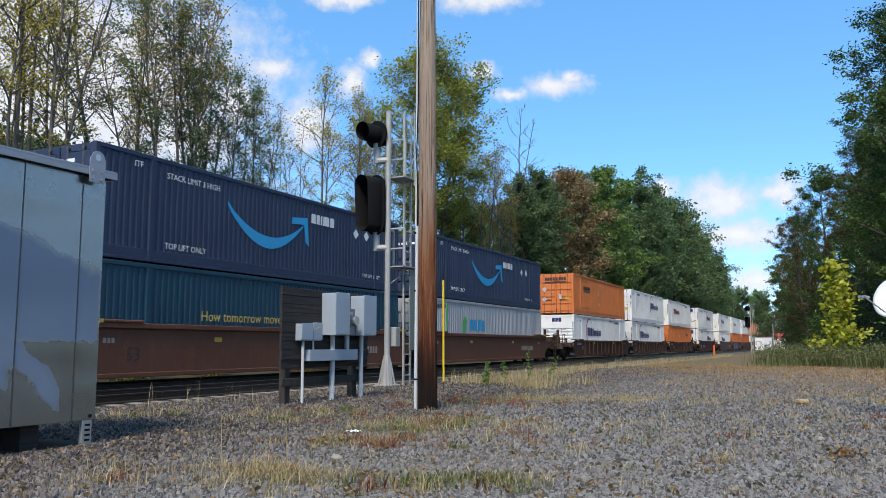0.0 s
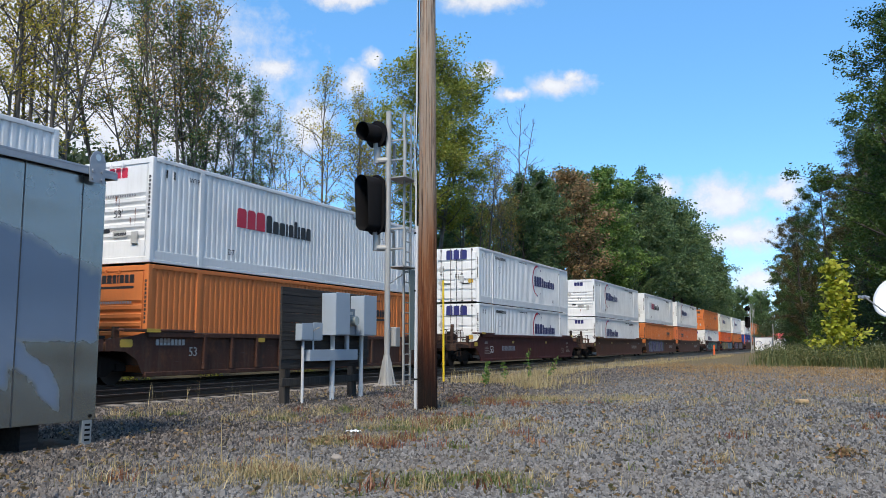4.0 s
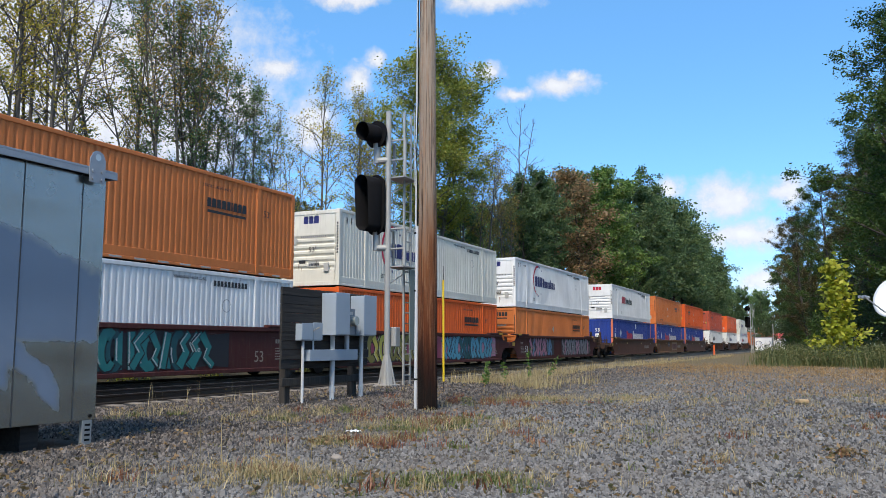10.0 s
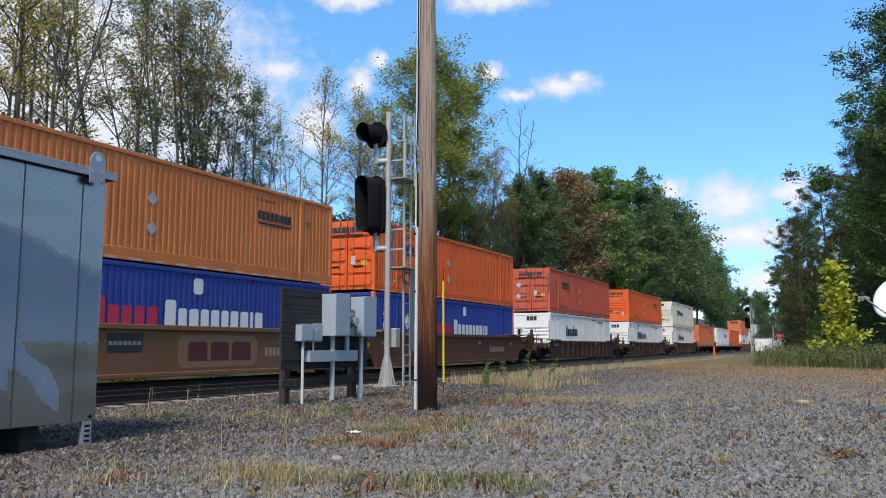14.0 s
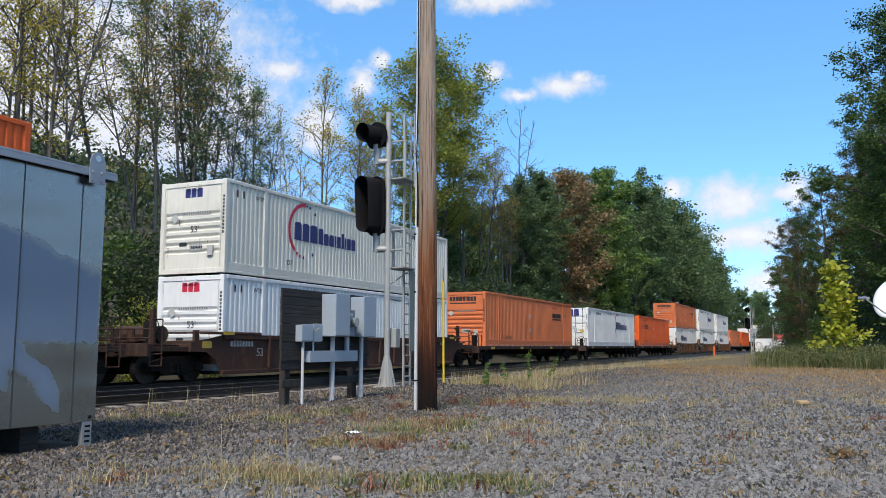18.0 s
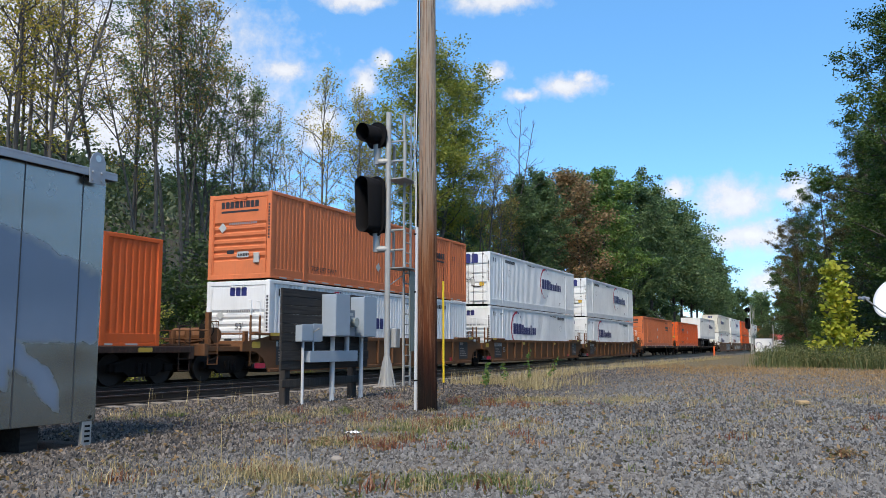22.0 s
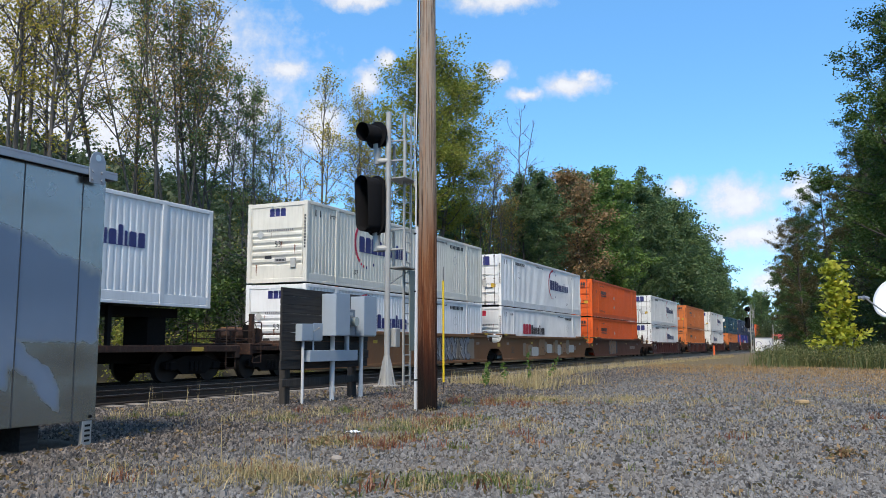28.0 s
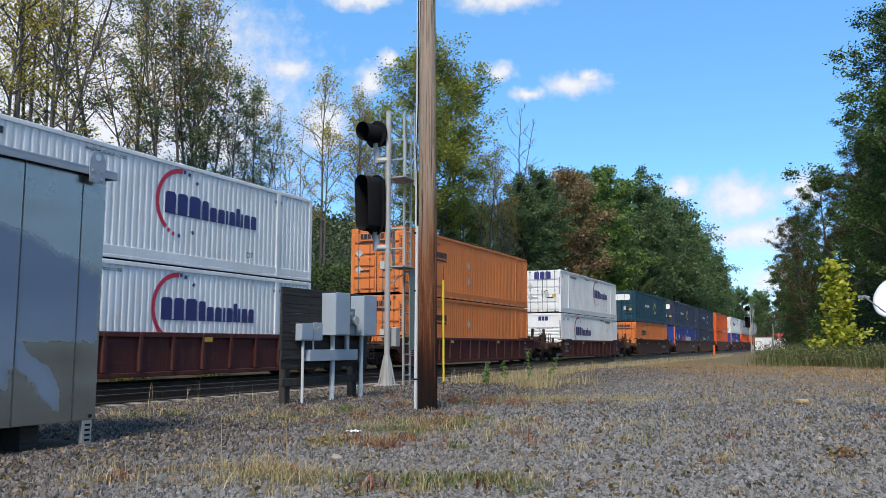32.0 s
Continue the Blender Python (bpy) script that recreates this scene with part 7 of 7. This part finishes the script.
# ------------------------------------------------------------------ stones, grass, weeds
def scatter_stones():
    """Angular crushed stone, thick near by and thinner with distance; flat-topped chips with three or four sides."""
    rng = np.random.default_rng(8)
    n = 160000
    r = 6.0 + 42.0 * rng.random(n) ** 2.1
    az = np.radians(rng.uniform(-58, 6, n))
    x, y = r * np.sin(az), r * np.cos(az)
    keep = (x > -12.6) & ~((x < -8.2) & (x > -10.4) & (y < 7.7))
    x, y, r = x[keep], y[keep], r[keep]
    n = len(x)
    s = rng.uniform(0.0095, 0.0205, n) * np.clip(r / 17.0, 1.0, 1.3) * (1 + 0.5 * (rng.random(n) > 0.93))
    verts, faces, base = [], [], 0
    for k in (3, 4):
        pick = rng.random(n) < 0.5 if k == 3 else ~pick
        m = int(pick.sum())
        t = rng.uniform(0, math.tau, (m, 1)) + np.arange(k) * math.tau / k + rng.uniform(-0.35, 0.35, (m, k))
        sz = s[pick][:, None]
        long = rng.uniform(1.0, 1.7, (m, 1))
        turn = rng.uniform(0, math.tau, (m, 1))
        ring = []
        for grow_, lift in ((1.12, -0.6), (0.62, 1.5)):
            u = np.cos(t) * sz * long * grow_
            w = np.sin(t) * sz * grow_
            z = sz * (lift * rng.uniform(0.5, 1.0, (m, 1)) + rng.normal(0, 0.3, (m, k))) + sz * 0.2
            ring.append(np.stack([x[pick][:, None] + u * np.cos(turn) - w * np.sin(turn), y[pick][:, None] + u * np.sin(turn) + w * np.cos(turn), z], 2))
        verts.append(np.concatenate(ring, 1).reshape(-1, 3))
        b0 = base + np.arange(m)[:, None] * 2 * k
        faces += (b0 + np.arange(k, 2 * k)).tolist()
        for j in range(k):
            faces += (b0 + np.array([j, (j + 1) % k, k + (j + 1) % k, k + j])).tolist()
        base += m * 2 * k
    g = Nodes("crushed_grey_stone")
    rnd = g.n("NewGeometry").outputs["Random Per Island"]
    c = g.ramp(rnd, [(0.0, (0.032, 0.031, 0.030)), (0.2, (0.075, 0.073, 0.071)), (0.38, (0.17, 0.167, 0.163)), (0.97, (0.27, 0.265, 0.257)), (1.0, (0.34, 0.325, 0.30))])
    c = g.mix(g.ramp(g.noise(g.coord(), 0.35, 4), [(0.45, (0, 0, 0)), (0.7, (0.45, 0.45, 0.45))]), c, (0.17, 0.135, 0.105))
    c = g.mix(g.math("MULTIPLY", g.noise(g.coord(), 60, 4), 0.5), c, (0.07, 0.062, 0.056))
    sep = g.n("SeparateXYZ")
    g.link(g.coord(), sep.inputs[0])
    along = g.math("ADD", g.math("MULTIPLY", sep.outputs[0], -0.1), g.math("MULTIPLY", g.noise(g.coord(), 0.8, 5, 0.65), 0.5))
    c = g.mix(g.ramp(along, [(0.72, (0, 0, 0)), (1.12, (0.88, 0.88, 0.88))]), c, g.mix(g.ramp(g.math("FRACT", g.math("MULTIPLY", rnd, 7.0)), [(0.25, (0, 0, 0)), (0.95, (1, 1, 1))]), (0.022, 0.017, 0.014), (0.20, 0.168, 0.145)))
    g.done(c, 0.8)
    me = raw("stones", np.concatenate(verts).tolist(), faces, g.m)
    tagged(new("gravel", me), "loose crushed grey stone over the lot", "gravel", kind="stuff")


def blades(name, spots, label, mat_, hmin, hmax, wide, lean, seed):
    """Tufts of bent blades; spots: x, y, radius, count."""
    rng = np.random.default_rng(seed)
    vs, fs, b = [], [], 0
    for x, y, rad, cnt in spots:
        px = x + rng.normal(0, rad, cnt) * 0.6
        py = y + rng.normal(0, rad, cnt) * 0.6
        h = rng.uniform(hmin, hmax, cnt) * rng.uniform(0.45, 1.2)
        a = rng.uniform(0, math.tau, cnt)
        l = np.abs(rng.normal(0, lean, cnt)) * h
        for i in range(cnt):
            dx, dy = math.cos(a[i]), math.sin(a[i])
            w = wide * rng.uniform(0.6, 1.3)
            z = rise(px[i], py[i])
            vs += [(px[i] - dy * w, py[i] + dx * w, z - 0.02), (px[i] + dy * w, py[i] - dx * w, z - 0.02),
                   (px[i] + dx * l[i] * 0.4 + dy * w * 0.7, py[i] + dy * l[i] * 0.4 - dx * w * 0.7, z + h[i] * 0.6),
                   (px[i] + dx * l[i] * 0.4 - dy * w * 0.7, py[i] + dy * l[i] * 0.4 + dx * w * 0.7, z + h[i] * 0.6),
                   (px[i] + dx * l[i], py[i] + dy * l[i], z + h[i])]
            fs += [(b, b + 1, b + 2, b + 3), (b + 3, b + 2, b + 4)]
            b += 5
    tagged(new(name, raw(name, vs, fs, mat_)), label, "grass", kind="stuff")


DRY = leafy("dry_grass", (0.28, 0.21, 0.095), (0.42, 0.33, 0.16), (0.54, 0.44, 0.23), 0.3)
GRN = leafy("weed_green", (0.09, 0.12, 0.03), (0.16, 0.18, 0.05), (0.32, 0.29, 0.12), 0.4)
WEED = leafy("rank_weed_green", (0.05, 0.075, 0.02), (0.105, 0.125, 0.036), (0.25, 0.215, 0.09), 0.35)
TAWNY = leafy("tawny_dry_grass", (0.22, 0.12, 0.045), (0.36, 0.21, 0.08), (0.46, 0.32, 0.14), 0.3)
RED = leafy("reddened_weeds", (0.16, 0.05, 0.03), (0.25, 0.09, 0.04), (0.34, 0.17, 0.06), 0.3)

PATCHES = [(-4.6, 6.25, 0.30, 52, 3, 3), (-3.25, 6.4, 0.28, 6, 16, 3), (-5.6, 6.1, 0.5, 20, 0, 2), (-5.8, 17.6, 0.35, 34, 3, 0), (-5.2, 11.9, 0.5, 16, 6, 8), (-5.4, 9.0, 0.35, 26, 4, 12), (-6.0, 11.2, 0.7, 26, 10, 6), (-8.3, 11.6, 0.4, 14, 6, 0),
           (-10.6, 11.0, 0.4, 8, 5, 0), (-6.7, 16.4, 0.7, 12, 6, 26), (-4.6, 17.9, 0.8, 44, 2, 0), (-1.7, 8.4, 0.8, 14, 2, 2), (-2.6, 6.9, 0.25, 4, 14, 0), (-5.6, 10.6, 0.3, 4, 10, 0),
           (-4.4, 10.6, 0.9, 22, 6, 4), (-0.6, 12.5, 1.6, 26, 2, 4), (0.6, 19.0, 2.2, 60, 2, 8), (-7.9, 12.6, 0.9, 16, 6, 5)]


def grasses():
    rnd = random.Random(3)
    dry, grn, red = [], [], []
    # patches in the gravel: x, y, radius, tufts of dry grass, green weeds, reddish weeds
    for x0, y0, rx, n1, n2, n3 in PATCHES:
        for lst, n in ((dry, n1), (grn, n2), (red, n3)):
            for i in range(n):
                lst.append((rnd.gauss(x0, rx), rnd.gauss(y0, rx), 0.16, rnd.randint(25, 50)))
    for i in range(130):
        dry.append((rnd.uniform(-12.0, 1.5), rnd.uniform(6, 30), 0.12, 9))
    for i in range(60):
        grn.append((rnd.uniform(-12.0, 1.5), rnd.uniform(6, 30), 0.1, 8))
    for i in range(30):
        dry.append((rnd.uniform(-12.2, -10.4), rnd.uniform(10, 26), 0.14, 16))
    blades("dry_grass", dry, "pale dry grass tufts in the gravel", DRY, 0.03, 0.17, 0.0035, 0.95, 1)
    blades("green_weeds", grn, "low green weeds in the gravel", GRN, 0.03, 0.13, 0.008, 0.9, 2)
    blades("red_weeds", red, "reddish low weeds in the gravel", RED, 0.03, 0.16, 0.007, 0.9, 3)
    blades("dry_stalks", [(-11.7, 13.3, 0.3, 5), (-11.3, 14.2, 0.4, 6), (-12.0, 12.6, 0.3, 4), (-4.9, 6.1, 0.4, 8)], "thin tall dry stalks standing in the gravel", DRY, 0.35, 0.65, 0.004, 0.3, 9)
    # dry strips along the track and across the lot's far end
    strip = []
    for i in range(190):
        t = rnd.random()
        strip.append((-10.3 + rnd.gauss(0, 0.35) + 0.4 * math.sin(t * 9), 24 + 70 * t * t, 0.4, 26))
    for i in range(26):
        strip.append((rnd.gauss(-7.6, 0.5), rnd.gauss(23.5, 1.2), 0.4, 26))
    blades("tall_dry_grass", strip, "tall straw-coloured dry grass beside the track", DRY, 0.12, 0.52, 0.007, 0.5, 4)
    low = []
    for i in range(560):
        x = rnd.uniform(-9.5, 6)
        low.append((x, 42 - 0.6 * x - abs(rnd.gauss(0, 6.5)) + rnd.uniform(0, 9), 0.5, 22))
    blades("short_dry_grass", low, "short brown dry grass at the lot's edge", TAWNY, 0.03, 0.22, 0.008, 0.9, 6)
    low = []
    for i in range(900):
        y = 21 + 22 * rnd.random() ** 0.8
        low.append((0.06 * y - 0.24 * y * rnd.random() ** 1.5, y, 0.5, 16))
    blades("dry_stubble", low, "flattened orange-brown dry grass in the gravel", TAWNY, 0.02, 0.11, 0.008, 1.2, 7)
    weeds = []
    for i in range(520):
        x = -4.3 + 11.3 * rnd.random() ** 0.75
        weeds.append((x, 46 - 0.7 * x + rnd.uniform(0, 7) + abs(rnd.gauss(0, 14)), 0.6, 22))
    blades("tall_weeds", weeds, "tall green and straw-tipped weeds before the wood", WEED, 0.35, 1.5, 0.016, 0.4, 5)

    rng = np.random.default_rng(21)
    n = 9000
    x = -4.3 + 11.3 * rng.random(n) ** 0.75
    y = 46.5 - 0.7 * x + rng.uniform(0, 6, n) + np.abs(rng.normal(0, 10, n))
    hz = (0.35 + 0.75 * rng.random(n) ** 0.7) * (0.6 + 0.5 * np.sin(x * 1.9 + y * 0.7) ** 2)
    w = Wood(1)
    w.tips = [(Vector((a, b, c)), 1.0) for a, b, c in zip(x.tolist(), y.tolist(), hz.tolist())]
    tagged(new("leafy_weeds", leaf_mesh(w, 26000, 0.055, 0.12, WEED, 22)), "knee-high leafy green weeds before the wood", "weeds", kind="stuff")


def fallen_leaves():
    """Dry leaves that lie flat over the lot, and two thick clumps of them."""
    rng = np.random.default_rng(31)
    n = 5200
    r = 5.5 + 30 * rng.random(n) ** 1.3
    az = np.radians(rng.uniform(-56, 5, n))
    x, y = r * np.sin(az), r * np.cos(az)
    w = Wood(2)
    w.tips = [(Vector((a, b, 0.035)), 1.0) for a, b in zip(x.tolist(), y.tolist()) if a > -12.5 and not (a < -8.2 and b < 7.8)]
    for cx, cy, k in ((0.07, 10.03, 60), (-3.66, 6.33, 26), (-5.6, 8.6, 46), (-5.0, 16.2, 30)):
        w.tips += [(Vector((cx + rng.normal(0, 0.09), cy + rng.normal(0, 0.07), 0.03 + 0.07 * rng.random())), 1.0) for i in range(k)]
    tagged(new("fallen_leaves", leaf_mesh(w, len(w.tips) * 2, 0.028, 0.02, LEAF["rust"], 33)), "dry brown leaves fallen over the gravel", "leaves", kind="stuff")


def tall_weed(x, y, h, seed):
    """A single tall stalk with narrow leaves."""
    rnd = random.Random(seed)
    w = Wood(seed)
    pts = w.path(Vector((0, 0, -0.05)), Vector((rnd.gauss(0, 0.08), rnd.gauss(0, 0.08), 1)).normalized(), h, 7, 0.06)
    w.limb(pts, 0.008, 0.003, 4)
    w.tips = [(pts[i].lerp(pts[i + 1], rnd.random()), 1.0) for i in range(2, 7) for _ in range(8)]
    t = thing("tall_weed", pose(x, y, 0), "tall slender green weed standing in the gravel", "weed", "weeds beside the track")
    part("stalk", raw("stalk", w.v, w.f, LEAF["olive"]), None, t)
    part("leaves", leaf_mesh(w, 60, 0.05, 0.045, LEAF["green"], seed), None, t)


fallen_leaves()
for i, (x, y, h) in enumerate(((-8.3, 24.2, 1.15), (-8.9, 23.6, 0.8), (-9.4, 23.2, 0.75), (-8.1, 24.8, 0.95), (-9.1, 22.4, 0.6))):
    tall_weed(x, y, h, 300 + i)
scatter_stones()
grasses()
motions()
